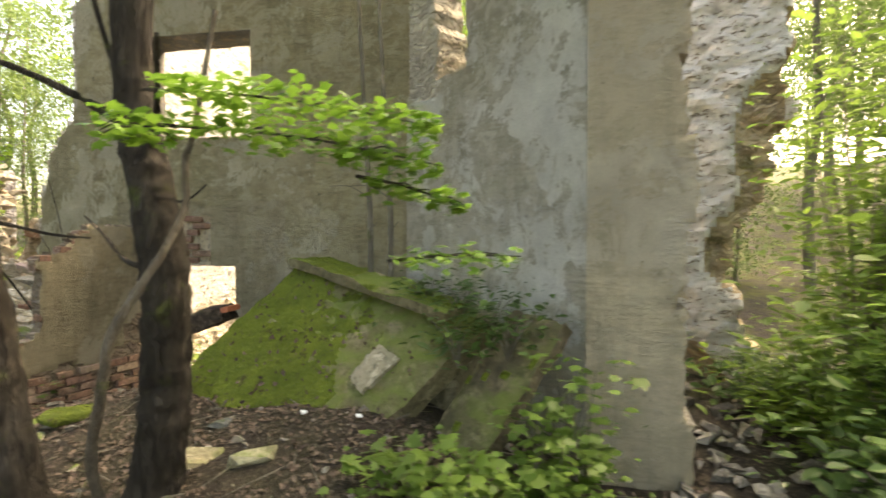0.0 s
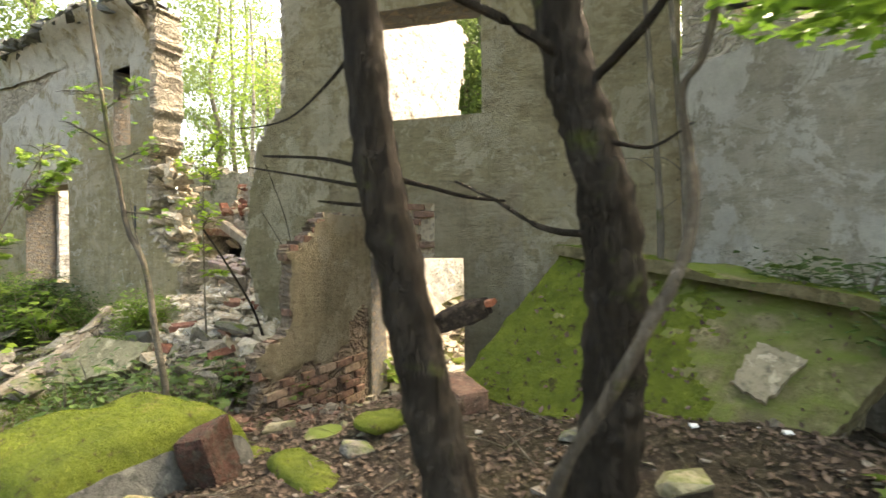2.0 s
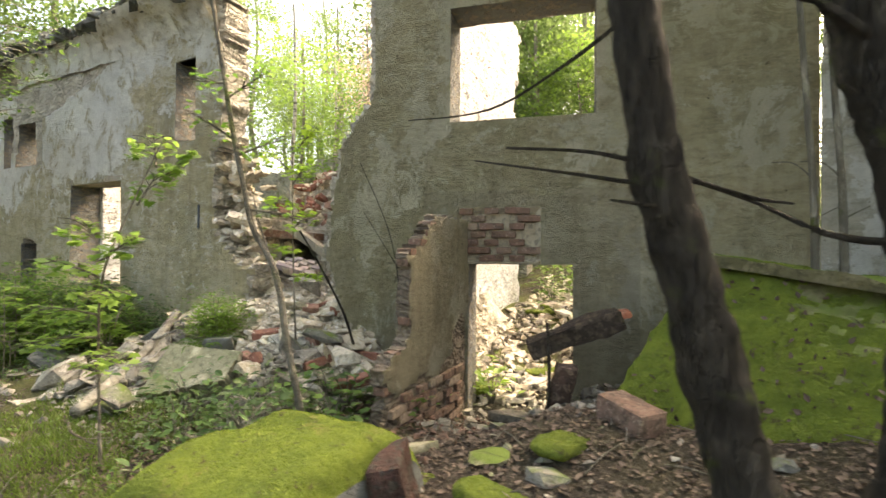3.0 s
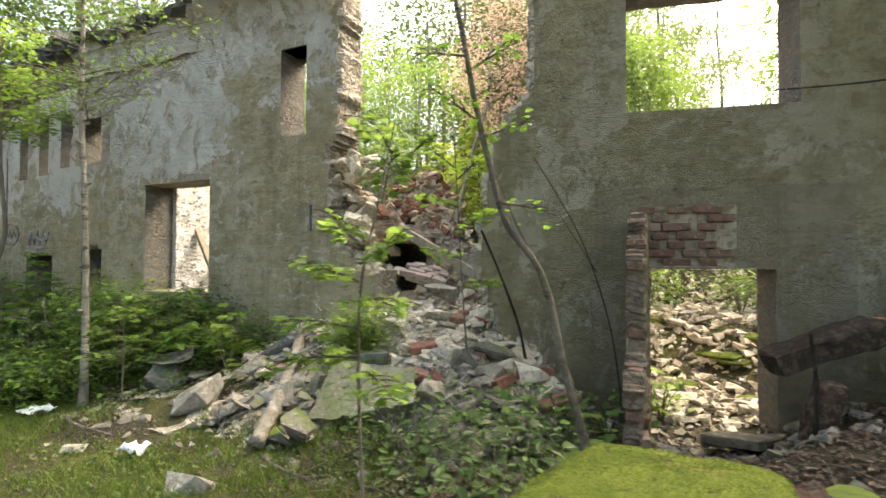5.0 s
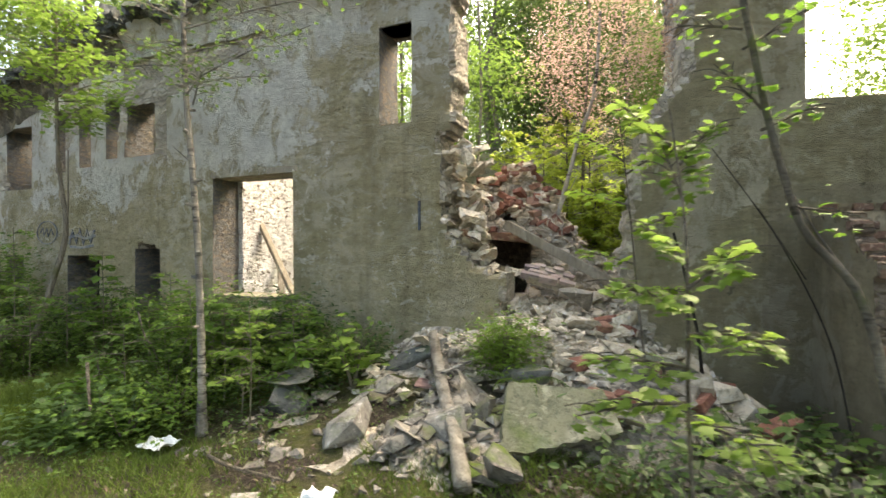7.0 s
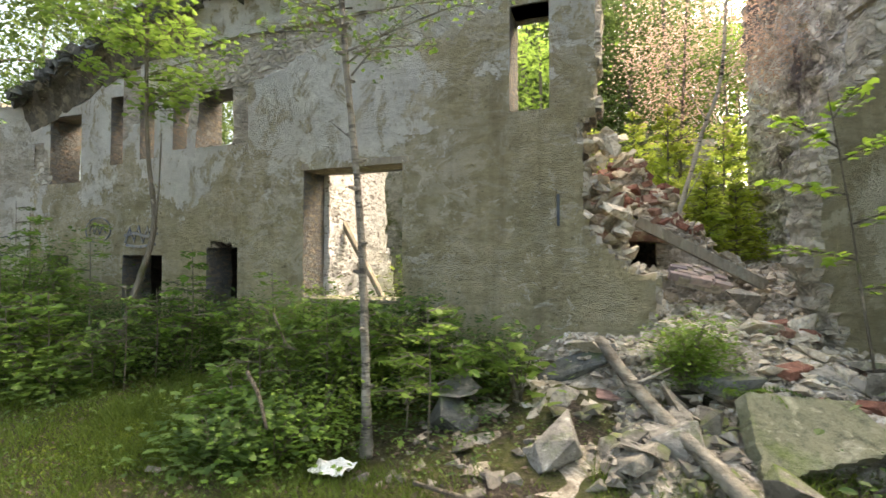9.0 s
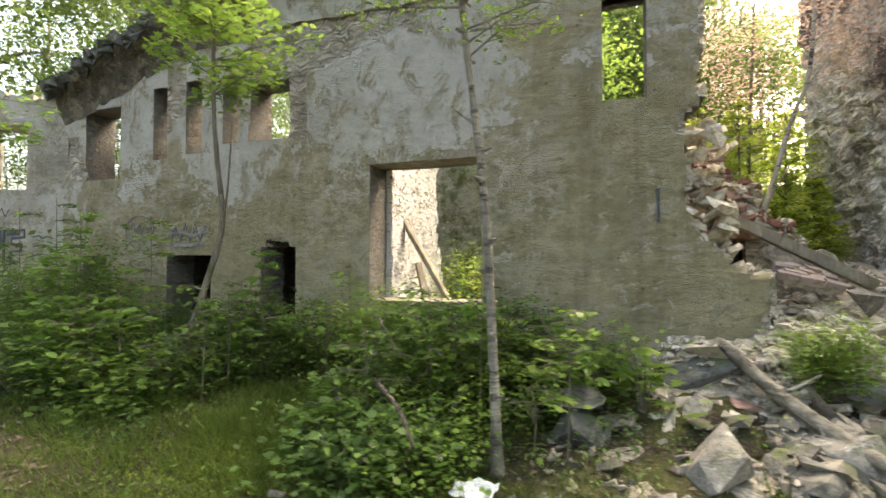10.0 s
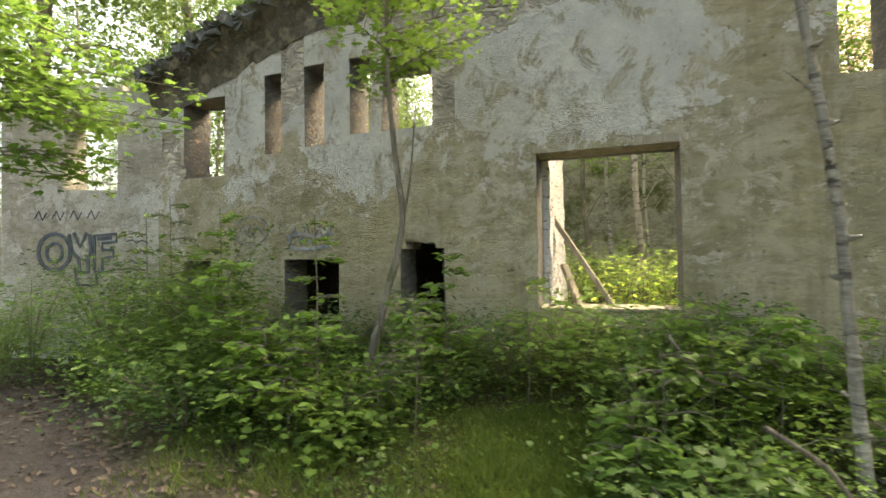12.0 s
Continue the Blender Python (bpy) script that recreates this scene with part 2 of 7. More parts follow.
def rubble_work(name, tones, moss=0.0, stain=None):
    """Bare rubble masonry laid in rough courses."""
    m, nt, b = material(name, 0.95)
    p = coords(nt)
    wob = node(nt, "ShaderNodeTexNoise", {"Vector": p, "Scale": 4.0, "Detail": 4.0}).outputs["Color"]
    q = node(nt, "ShaderNodeVectorMath", {0: p, 1: node(nt, "ShaderNodeVectorMath", {0: wob, 1: (0.55, 0.55, 0.34)}, operation="MULTIPLY").outputs[0]}, operation="ADD").outputs[0]
    q = node(nt, "ShaderNodeMapping", {"Vector": q, "Scale": (0.85, 0.85, 3.0)}).outputs[0]
    e = node(nt, "ShaderNodeTexVoronoi", {"Vector": q, "Scale": 5.6, "Randomness": 1.0}, feature="DISTANCE_TO_EDGE").outputs["Distance"]
    v = node(nt, "ShaderNodeSeparateColor", {0: node(nt, "ShaderNodeTexVoronoi", {"Vector": q, "Scale": 5.6}).outputs["Color"]}).outputs[0]
    c = mix(nt, v, tones[0], tones[1])
    c = mix(nt, noise_fac(nt, 7, 0.36, 0.66, 9, 0.74, p, (1, 1, 1.7)), c, tones[2])
    joint = node(nt, "ShaderNodeMapRange", {0: e, 1: 0.0, 2: 0.22}, clamp=True).outputs[0]
    j2 = node(nt, "ShaderNodeMath", {0: node(nt, "ShaderNodeMath", {0: 1.0, 1: joint}, operation="SUBTRACT").outputs[0], 1: noise_fac(nt, 3.0, 0.45, 0.75, 6, 0.65, p)}, operation="MULTIPLY").outputs[0]
    c = mix(nt, j2, c, tuple(0.45 * u for u in tones[1]))
    if stain:
        c = mix(nt, noise_fac(nt, 0.9, 0.5, 0.62, 9, 0.72, p, (1, 1, 0.6)), c, stain)
    if moss:
        c = mix(nt, noise_fac(nt, 1.7, 0.62 - moss * 0.25, 0.75 - moss * 0.25, 7, 0.7, p), c, (0.1, 0.115, 0.04))
    paint(nt, b, c)
    bump(nt, b, noise_fac(nt, 32, 0.2, 0.8, 6, 0.72, p), 0.012, 1.0, bump(nt, b, joint, 0.03, 1.0))
    return m


RUBBLE_STONE = rubble_work("broken_rubble_masonry", ((0.42, 0.38, 0.31), (0.23, 0.208, 0.172), (0.52, 0.475, 0.4)))
WHITE_STONE = whitewash("limewashed_rubble", 0.84, 0.57)
DULL_LIME = whitewash("dull_limewashed_rubble", 0.97, 0.555)
GREY_STONE = rubble_work("grey_slate_masonry", ((0.64, 0.615, 0.58), (0.2, 0.185, 0.18), (0.82, 0.8, 0.77)), stain=(0.13, 0.11, 0.115))
MOSSY_STONE = rubble_work("mossy_back_masonry", ((0.36, 0.345, 0.27), (0.2, 0.19, 0.145), (0.42, 0.4, 0.31)), 0.5)
# near-black on purpose: the gloom of the cellars is in the stone colour
CELLAR_STONE = rubble_work("shade_dark_cellar_masonry", ((0.09, 0.085, 0.07), (0.055, 0.05, 0.045), (0.11, 0.1, 0.085)))
# lining of the openings: rubble darkened so its colour carries the recess shade
REVEAL_STONE = whitewash("shade_dark_reveal_masonry", 0.24, 0.5)
BRICK = stone("old_red_brick", ((0.24, 0.105, 0.075), (0.17, 0.08, 0.06), (0.30, 0.19, 0.145)), 0.008, per_object=True, scale=9)
MORTAR = stone("lime_mortar", ((0.36, 0.31, 0.23), (0.27, 0.23, 0.17), (0.2, 0.17, 0.13)), 0.01, scale=8)
STONE = stone("loose_stone", ((0.22, 0.205, 0.178), (0.12, 0.11, 0.095), (0.32, 0.3, 0.262)), 0.02, per_object=True, moss=0.35)
STONE_PALE = stone("pale_mortared_stone", ((0.31, 0.294, 0.26), (0.18, 0.168, 0.148), (0.4, 0.38, 0.336)), 0.02, per_object=True, moss=0.15)
PILE_STONE = stone("fallen_mortared_stone", ((0.6, 0.53, 0.41), (0.33, 0.28, 0.215), (0.7, 0.625, 0.505)), 0.02, per_object=True)
PILE_GRAVEL = stone("fallen_mortar_crumbs", ((0.54, 0.475, 0.375), (0.33, 0.28, 0.215), (0.66, 0.59, 0.48)), 0.01, per_island=True)
APRON_STONE = stone("brown_grey_stone", ((0.19, 0.172, 0.14), (0.1, 0.09, 0.073), (0.28, 0.256, 0.214)), 0.02, per_object=True, moss=0.2)
STONE_DARK = stone("dark_slate", ((0.12, 0.127, 0.12), (0.075, 0.08, 0.076), (0.16, 0.16, 0.148)), 0.015, per_object=True, moss=0.3)
GRAVEL = stone("small_rubble", ((0.2, 0.18, 0.15), (0.115, 0.103, 0.087), (0.3, 0.275, 0.235)), 0.01, per_island=True, moss=0.25)
CONCRETE_MOSS = stone("mossy_concrete", ((0.28, 0.25, 0.16), (0.2, 0.19, 0.12), (0.33, 0.31, 0.22)), 0.015, moss=0.5, scale=1.5)
BARK_DARK = bark("dark_bark", (0.014, 0.0115, 0.009), (0.075, 0.064, 0.05), 1.3, depth=0.04, moss=0.25)
BARK_GREY = bark("grey_bark", (0.17, 0.155, 0.12), (0.26, 0.235, 0.19), 1.2, moss=0.3)
BARK_BIRCH = bark("birch_bark", (0.44, 0.415, 0.36), (0.3, 0.275, 0.23), 1.0, (0.4, 0.4, 3.0), 0.003, 0.1, spots=(0.05, 0.045, 0.04))
BARK_BROWN = bark("grey_brown_bark", (0.085, 0.071, 0.054), (0.23, 0.2, 0.155), 1.3, depth=0.01, moss=0.15)
BARK_KNOTTY = bark("knotty_birch_bark", (0.4, 0.375, 0.32), (0.15, 0.135, 0.11), 1.0, (0.5, 0.5, 2.4), 0.006, 0.15, spots=(0.05, 0.045, 0.04))
BARK_MOTTLED = bark("mottled_sapling_bark", (0.2, 0.18, 0.145), (0.09, 0.078, 0.06), 1.0, (0.6, 0.6, 1.6), 0.006, 0.3, spots=(0.04, 0.035, 0.028))
BARK_LOG = bark("peeling_birch_bark", (0.42, 0.39, 0.33), (0.17, 0.145, 0.11), 0.9, (0.6, 0.6, 1.8), 0.006, 0.05, spots=(0.1, 0.085, 0.065))
WOOD = bark("grey_old_timber", (0.24, 0.21, 0.16), (0.36, 0.32, 0.26), 1.0, (1, 1, 0.12), 0.004)
LEAF = leaf_material("green_leaf", (0.058, 0.112, 0.022), (0.122, 0.2, 0.04), 0.36)
LEAF_FAR = leaf_material("far_wood_leaf", (0.08, 0.13, 0.036), (0.15, 0.215, 0.07), 0.42)
# lighter copy of the green leaf; sunlight from above is in its colour
LEAF_LIGHT = leaf_material("young_leaf_sunlit_tone", (0.12, 0.205, 0.032), (0.195, 0.295, 0.062), 0.5)
LEAF_BRIGHT = leaf_material("fresh_maple_leaf", (0.085, 0.185, 0.024), (0.15, 0.275, 0.042), 0.36)
# brighter copy of the maple leaf, light from behind put into its colour
LEAF_GLOW = leaf_material("maple_leaf_backlit_tone", (0.16, 0.27, 0.032), (0.26, 0.39, 0.055), 0.52)
LEAF_DARK = leaf_material("undergrowth_leaf", (0.036, 0.075, 0.02), (0.085, 0.15, 0.04), 0.32, 0.4)
LEAF_TIER = leaf_material("seedling_leaf", (0.085, 0.17, 0.03), (0.165, 0.275, 0.055), 0.45, 0.42)
LEAF_BROWN = leaf_material("withered_leaf", (0.36, 0.25, 0.195), (0.5, 0.37, 0.3), 0.4, 0.7)
LEAF_YELLOW = leaf_material("yellow_green_needles", (0.3, 0.4, 0.06), (0.45, 0.54, 0.12), 0.5, 0.6)
GRASS = leaf_material("grass_blade", (0.058, 0.1, 0.016), (0.12, 0.172, 0.032), 0.4, 0.6)
MOSS = leaf_material("moss", (0.125, 0.175, 0.024), (0.175, 0.23, 0.034), 0.25, 0.95)
LITTER = leaf_material("dead_leaf", (0.06, 0.042, 0.032), (0.155, 0.118, 0.09), 0.1, 0.8)


def ground_material():
    m, nt, b = material("forest_floor", 1.0)
    p = coords(nt)
    xyz = node(nt, "ShaderNodeSeparateXYZ", {0: p})
    soil = mix(nt, noise_fac(nt, 7, 0.35, 0.65, 8, 0.7, p), (0.06, 0.047, 0.035), (0.03, 0.024, 0.019))
    soil = mix(nt, noise_fac(nt, 30, 0.5, 0.7, 4, 0.7, p), soil, (0.15, 0.122, 0.095))
    mossy = mix(nt, noise_fac(nt, 11, 0.3, 0.7, 8, 0.7, p), (0.062, 0.08, 0.018), (0.135, 0.145, 0.036))
    wob = node(nt, "ShaderNodeTexNoise", {"Vector": p, "Scale": 1.1, "Detail": 6.0}).outputs[0]
    # mossy turf lies along the trail west of the doorway
    d = node(nt, "ShaderNodeMath", {0: xyz.outputs[0], 1: -5.2}, operation="SUBTRACT").outputs[0]
    d = node(nt, "ShaderNodeMath", {0: d, 1: node(nt, "ShaderNodeMath", {0: wob, 1: 4.0}, operation="MULTIPLY").outputs[0]}, operation="ADD").outputs[0]
    f = node(nt, "ShaderNodeMapRange", {0: d, 1: 1.2, 2: 2.6, 3: 0.85, 4: 0.12}, clamp=True).outputs[0]
    inside = node(nt, "ShaderNodeMapRange", {0: xyz.outputs[1], 1: 4.7, 2: 5.6, 4: 0.9}, clamp=True).outputs[0]
    f = node(nt, "ShaderNodeMath", {0: f, 1: inside}, operation="MAXIMUM").outputs[0]
    f2 = noise_fac(nt, 1.7, 0.42, 0.6, 7, 0.65, p)
    c = mix(nt, node(nt, "ShaderNodeMath", {0: f, 1: f2}, operation="MULTIPLY").outputs[0], soil, mossy)
    # trodden trail along y = -0.42 x - 4.2, west of the bushes
    e = node(nt, "ShaderNodeMath", {0: xyz.outputs[0], 1: 0.42}, operation="MULTIPLY").outputs[0]
    e = node(nt, "ShaderNodeMath", {0: e, 1: xyz.outputs[1]}, operation="ADD").outputs[0]
    e = node(nt, "ShaderNodeMath", {0: e, 1: node(nt, "ShaderNodeMath", {0: wob, 1: 0.7}, operation="MULTIPLY").outputs[0]}, operation="ADD").outputs[0]
    g = node(nt, "ShaderNodeMapRange", {0: e, 1: -3.72, 2: -3.9}, clamp=True).outputs[0]
    west = node(nt, "ShaderNodeMapRange", {0: xyz.outputs[0], 1: -9.8, 2: -10.8}, clamp=True).outputs[0]
    dirt = mix(nt, noise_fac(nt, 16, 0.35, 0.65, 7, 0.7, p), (0.12, 0.102, 0.09), (0.078, 0.066, 0.058))
    c = mix(nt, node(nt, "ShaderNodeMath", {0: g, 1: west}, operation="MULTIPLY").outputs[0], c, dirt)
    paint(nt, b, c)
    bump(nt, b, noise_fac(nt, 45, 0.2, 0.8, 6, 0.75, p), 0.02, 1.0, bump(nt, b, noise_fac(nt, 9, 0.2, 0.8, 6, 0.7, p), 0.05, 0.8))
    return m


GROUND = ground_material()


# ---- mesh helpers ----
def mesh_from(name, verts, faces, mats, slots=None, smooth=False):
    me = bpy.data.meshes.new(name)
    me.from_pydata([tuple(v) for v in verts], [], [tuple(f) for f in faces])
    for m in mats:
        me.materials.append(m)
    if slots is not None:
        me.polygons.foreach_set("material_index", np.asarray(slots, dtype=np.int32))
    if smooth:
        me.polygons.foreach_set("use_smooth", np.ones(len(me.polygons), dtype=bool))
    me.update()
    return me


def empty(name, at=(0, 0, 0)):
    ob = new(name)
    ob.location = at
    ob.empty_display_size = 0.1
    return ob


def child(name, me, parent, label="", at=None):
    ob = new(name, me)
    ob.parent = parent
    if at is not None:
        ob.matrix_basis = at
    if label:
        ob["label"] = label
    return ob


def wobble(x, y, z, s):
    return noise.noise((x * s, y * s, z * s))


def smoothstep(a, b, x):
    t = min(1.0, max(0.0, (x - a) / (b - a)))
    return t * t * (3 - 2 * t)


# heights of the forest floor: x, y, z
SPOTS = ((-7.9, 1.6, 0.0), (-9.7, 1.9, -0.04), (-7.1, 1.9, 0.02), (-9.5, 2.6, 0.12), (-12.2, 2.4, 0.2), (-4.9, 2.4, 0.03),
         (-3.4, 2.9, 0.3), (-5.4, 3.1, 0.12), (-1.9, 2.8, 0.38), (-1.5, 2.9, 0.42), (-1.9, 2.4, 0.2), (-4.4, 4.3, -0.35),
         (-4.4, 3.7, -0.2), (-3.3, 3.7, 0.3), (-0.1, 3.2, -0.1), (0.9, 2.6, -0.05), (0, 0, 0.1), (-5, -0.6, -0.02), (-8, -0.7, 0.0), (-10.5, -0.7, 0.0),
         (-2.9, 1.6, 0.12), (-2.0, 1.9, 0.12), (-8, 3.6, 0.45), (-10, 3.6, 0.4), (-13, 3.4, 0.4), (-16, 2.0, 0.15),
         (-4.4, 5.5, -0.25), (-4.2, 8.0, 0.5), (-4.0, 11.0, 1.3), (-9, 6.0, 0.3), (-11, 9.0, 0.7), (-7, 6.0, 0.8), (1.5, 5.5, 0.1))
SPOT = np.array(SPOTS)


def height(x, y):
    w = 1.0 / ((SPOT[:, 0] - x) ** 2 + (SPOT[:, 1] - y) ** 2 + 0.12) ** 1.6
    z = float((w * SPOT[:, 2]).sum() / w.sum())
    far = smoothstep(9, 26, y)
    z = z * (1 - far) + far * (1.0 + 0.16 * (y - 9)) if y < 60 else 9.2
    return z + 0.05 * wobble(x, y, 0, 0.9) + 0.025 * wobble(x, y, 3, 3.1)


def lines(lo, hi, step, outer, growth=1.35):
    a = list(np.arange(lo, hi + 1e-6, step))
    s = step
    while a[-1] < outer:
        s *= growth
        a.append(a[-1] + s)
    s = step
    while a[0] > -outer:
        s *= growth
        a.insert(0, a[0] - s)
    return a


def build_ground():
    xs, ys = lines(-19, 3, 0.11, 600), lines(-3.2, 9.5, 0.11, 600)
    nx = len(xs)
    verts = [(x, y, height(x, y)) for y in ys for x in xs]
    faces = [(j * nx + i, j * nx + i + 1, (j + 1) * nx + i + 1, (j + 1) * nx + i) for j in range(len(ys) - 1) for i in range(nx - 1)]
    ob = new("ground", mesh_from("ground", verts, faces, [GROUND], smooth=True))
    tagged(ob, "mossy brown forest floor with leaf litter and bare trail", "ground", kind="structure")


build_ground()


def frame_of(o, degrees):
    return Matrix.Translation((o[0], o[1], 0)) @ Matrix.Rotation(radians(degrees), 4, "Z")


def ragged_wall(name, o, degrees, u_range, z_range, thick, solid, holes, skin, mats, label, step=0.055, jag=0.5, seed=0, category="wall", back=None, reveal=0, rugged=0.0):
    """A broken wall: u along its face, z up, thickness away from the trail. holes: (u0, u1, z0, z1) with crisp edges.
    solid(u, z) keeps a cell; skin(u, z) gives (recess, slot). Slots: 0 render, 1 broken stone, then more."""
    rnd = random.Random(seed)

    def grid(lo, hi, marks):
        a = list(np.arange(lo, hi + step * 0.5, step))
        for v in marks:
            k = min(range(len(a)), key=lambda i: abs(a[i] - v))
            a[k] = v
        return sorted(set(a))
    us = grid(*u_range, [v for h in holes for v in h[:2] if u_range[0] <= v <= u_range[1]])
    zs = grid(*z_range, [v for h in holes for v in h[2:] if z_range[0] <= v <= z_range[1]])
    nu, nz = len(us), len(zs)
    keep = np.zeros((nz - 1, nu - 1), bool)
    slot = np.zeros((nz - 1, nu - 1), int)
    for j in range(nz - 1):
        for i in range(nu - 1):
            u, z = (us[i] + us[i + 1]) / 2, (zs[j] + zs[j + 1]) / 2
            keep[j, i] = solid(u, z) and not any(h[0] < u < h[1] and h[2] < z < h[3] for h in holes)
            slot[j, i] = skin(u, z)[1]
    onhole = {(round(v, 4)) for h in holes for v in h}
    verts, ids = [], {}

    def vert(j, i, side):
        key = (j, i, side)
        if key in ids:
            return ids[key]
        u, z = us[i], zs[j]
        around = [keep[b, a] for b in (j - 1, j) for a in (i - 1, i) if 0 <= b < nz - 1 and 0 <= a < nu - 1]
        edge = not all(around) and 0 < j < nz - 1
        crisp = round(u, 4) in onhole or round(z, 4) in onhole
        if edge and not crisp:
            r2 = random.Random(hash((seed, j, i)) & 0xFFFFFF)
            u, z = u + (r2.random() - 0.5) * jag * step * 1.6, z + (r2.random() - 0.5) * jag * step * 1.6
        rec = skin(us[i], zs[j])[0] if side == 0 else 0
        if side == 0:
            y = rec + 0.008 * wobble(u, z, seed, 2.2) + 0.004 * wobble(u, z, seed, 9)
            if edge and not crisp:
                y += rnd.random() * 0.03
        else:
            y = thick + 0.03 * wobble(u, z, seed + 9, 4) + rugged * (wobble(u, z * 2.6, seed + 2, 3.0) + 0.6 * wobble(u, z * 2.2, seed + 5, 8.0))
        ids[key] = len(verts)
        verts.append((u, y, z))
        return ids[key]
    faces, slots = [], []
    for j in range(nz - 1):
        for i in range(nu - 1):
            if not keep[j, i]:
                continue
            a, b, c, d = (j, i), (j, i + 1), (j + 1, i + 1), (j + 1, i)
            faces.append([vert(*v, 0) for v in (a, b, c, d)])
            slots.append(slot[j, i])
            faces.append([vert(*v, 1) for v in (d, c, b, a)])
            slots.append(back if back is not None else 1)
            for (dj, di), (p, q) in (((-1, 0), (b, a)), ((1, 0), (d, c)), ((0, -1), (a, d)), ((0, 1), (c, b))):
                jj, ii = j + dj, i + di
                if not (0 <= jj < nz - 1 and 0 <= ii < nu - 1) or not keep[jj, ii]:
                    f = [vert(*p, 0), vert(*p, 1), vert(*q, 1), vert(*q, 0)]
                    faces.append(f[::-1])
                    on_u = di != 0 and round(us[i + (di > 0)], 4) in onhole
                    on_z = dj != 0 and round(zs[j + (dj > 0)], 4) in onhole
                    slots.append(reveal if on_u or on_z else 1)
    ob = new(name, mesh_from(name, verts, faces, mats, slots))
    ob.matrix_basis = frame_of(o, degrees)
    tagged(ob, label, category, kind="structure")
    return ob


def profile(pts, seed=0, amp=0.05, s=4.0):
    """A broken line v(w) through points, with a ragged wobble."""
    a, b = [p[0] for p in pts], [p[1] for p in pts]
    return lambda w: float(np.interp(w, a, b)) + amp * wobble(w, seed, 0.3, s) + amp * 0.5 * wobble(w, seed, 7.3, s * 3)


# ---- west wall of the long facade ----
WEST_END = profile([(0.0, -7.55), (0.7, -7.58), (1.1, -7.45), (1.16, -7.5), (1.25, -7.8), (1.6, -8.05), (2.0, -8.13), (2.55, -8.1), (2.7, -7.98), (4.6, -7.98)], 3, 0.07, 2.6)
WEST_TOP = profile([(-16, 3.62), (-15.2, 3.85), (-14, 4.3), (-12.5, 4.45), (-9, 4.5), (-7.9, 4.45)], 5, 0.05, 2.0)
W_HOLES = [(-8.82, -8.44, 2.74, 3.78), (-11.19, -9.96, 0.85, 2.32), (-12.6, -12.12, 0.1, 1.45), (-14.04, -13.33, 0.1, 1.34),
           (-15.55, -15.1, 0.5, 1.36), (-15.53, -14.88, 2.38, 3.34), (-14.3, -14.07, 2.58, 3.5), (-13.76, -13.5, 2.62, 3.54),
           (-13.18, -12.94, 2.66, 3.53), (-12.8, -12.24, 2.7, 3.4)]


def west_solid(u, z):
    arch = abs(u + 12.36) < 0.24 and 1.4 < z < 1.45 + 0.07 * (1 - ((u + 12.36) / 0.24) ** 2)
    return u < WEST_END(z) and z < WEST_TOP(u) and not arch


def west_skin(u, z):
    n = wobble(u, z, 1.0, 0.8) + 0.45 * wobble(u, z, 4.0, 3.0)
    # render has fallen off high up, under the missing eaves, and round the narrow windows
    bare = (-12.9 < u < -10.1 + 0.2 * n and z > 3.36 + 0.32 * (u + 12.2) + 0.13 * n) \
        or (-13.05 < u < -12.0 and 2.75 + 0.3 * n < z < 3.6) or (-14.07 < u < -13.76 and z > 2.85 + 0.4 * n) \
        or (-16.0 < u < -15.35 and 2.4 < z < 3.0 and n > -0.2)
    edge = u > WEST_END(z) - 0.05 - 0.05 * n
    if bare or edge:
        return 0.035 + 0.03 * wobble(u, z, 2, 7), 1
    return 0.0, 0


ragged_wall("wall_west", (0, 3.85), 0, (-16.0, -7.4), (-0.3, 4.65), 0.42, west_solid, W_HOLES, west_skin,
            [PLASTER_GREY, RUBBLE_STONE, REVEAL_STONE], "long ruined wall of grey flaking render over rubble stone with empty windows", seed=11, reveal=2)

# ---- wing that turns back towards the trail at the west end ----
WING_TOP = profile([(0, 3.55), (2.2, 3.75)], 8, 0.06)
ragged_wall("wall_wing", (-15.95, 3.85), 200, (-0.05, 2.0), (-0.3, 3.9), -0.4, lambda u, z: z < WING_TOP(u), [(0.52, 1.2, 2.28, 3.18)],
            lambda u, z: (0.0, 0), [PLASTER_WHITE, RUBBLE_STONE], "pale rendered end wall with an empty upper window", seed=12)

# ---- wall with the doorway, east of the breach ----
DOOR_O, DOOR_A = (-5.84, 3.92), 10.8
DOOR_END = profile([(0.0, -0.3), (0.6, -0.33), (0.8, -0.42), (1.3, -0.58), (1.9, -0.48), (2.4, -0.4), (2.6, -0.3), (2.85, -0.08), (3.1, -0.02), (4.3, -0.05)], 21, 0.03)


def door_solid(u, z):
    return u > DOOR_END(z) and z < 4.25 + 0.1 * wobble(u, 3, 1, 2)


def door_skin(u, z):
    n = wobble(u, z, 6.0, 3.0) + 0.4 * wobble(u, z, 2.0, 11.0)
    if 0.95 < u < 1.72 and 1.24 < z < 1.77 + 0.015 * n:
        return 0.05, 3
    if u < DOOR_END(z) + 0.06 + 0.04 * n:
        return 0.04 + 0.03 * n, 1
    if 0.55 + 0.05 * n < u < 2.6 and z < 1.92 + 0.03 * n:
        return 0.012, 2
    return 0.0, 0


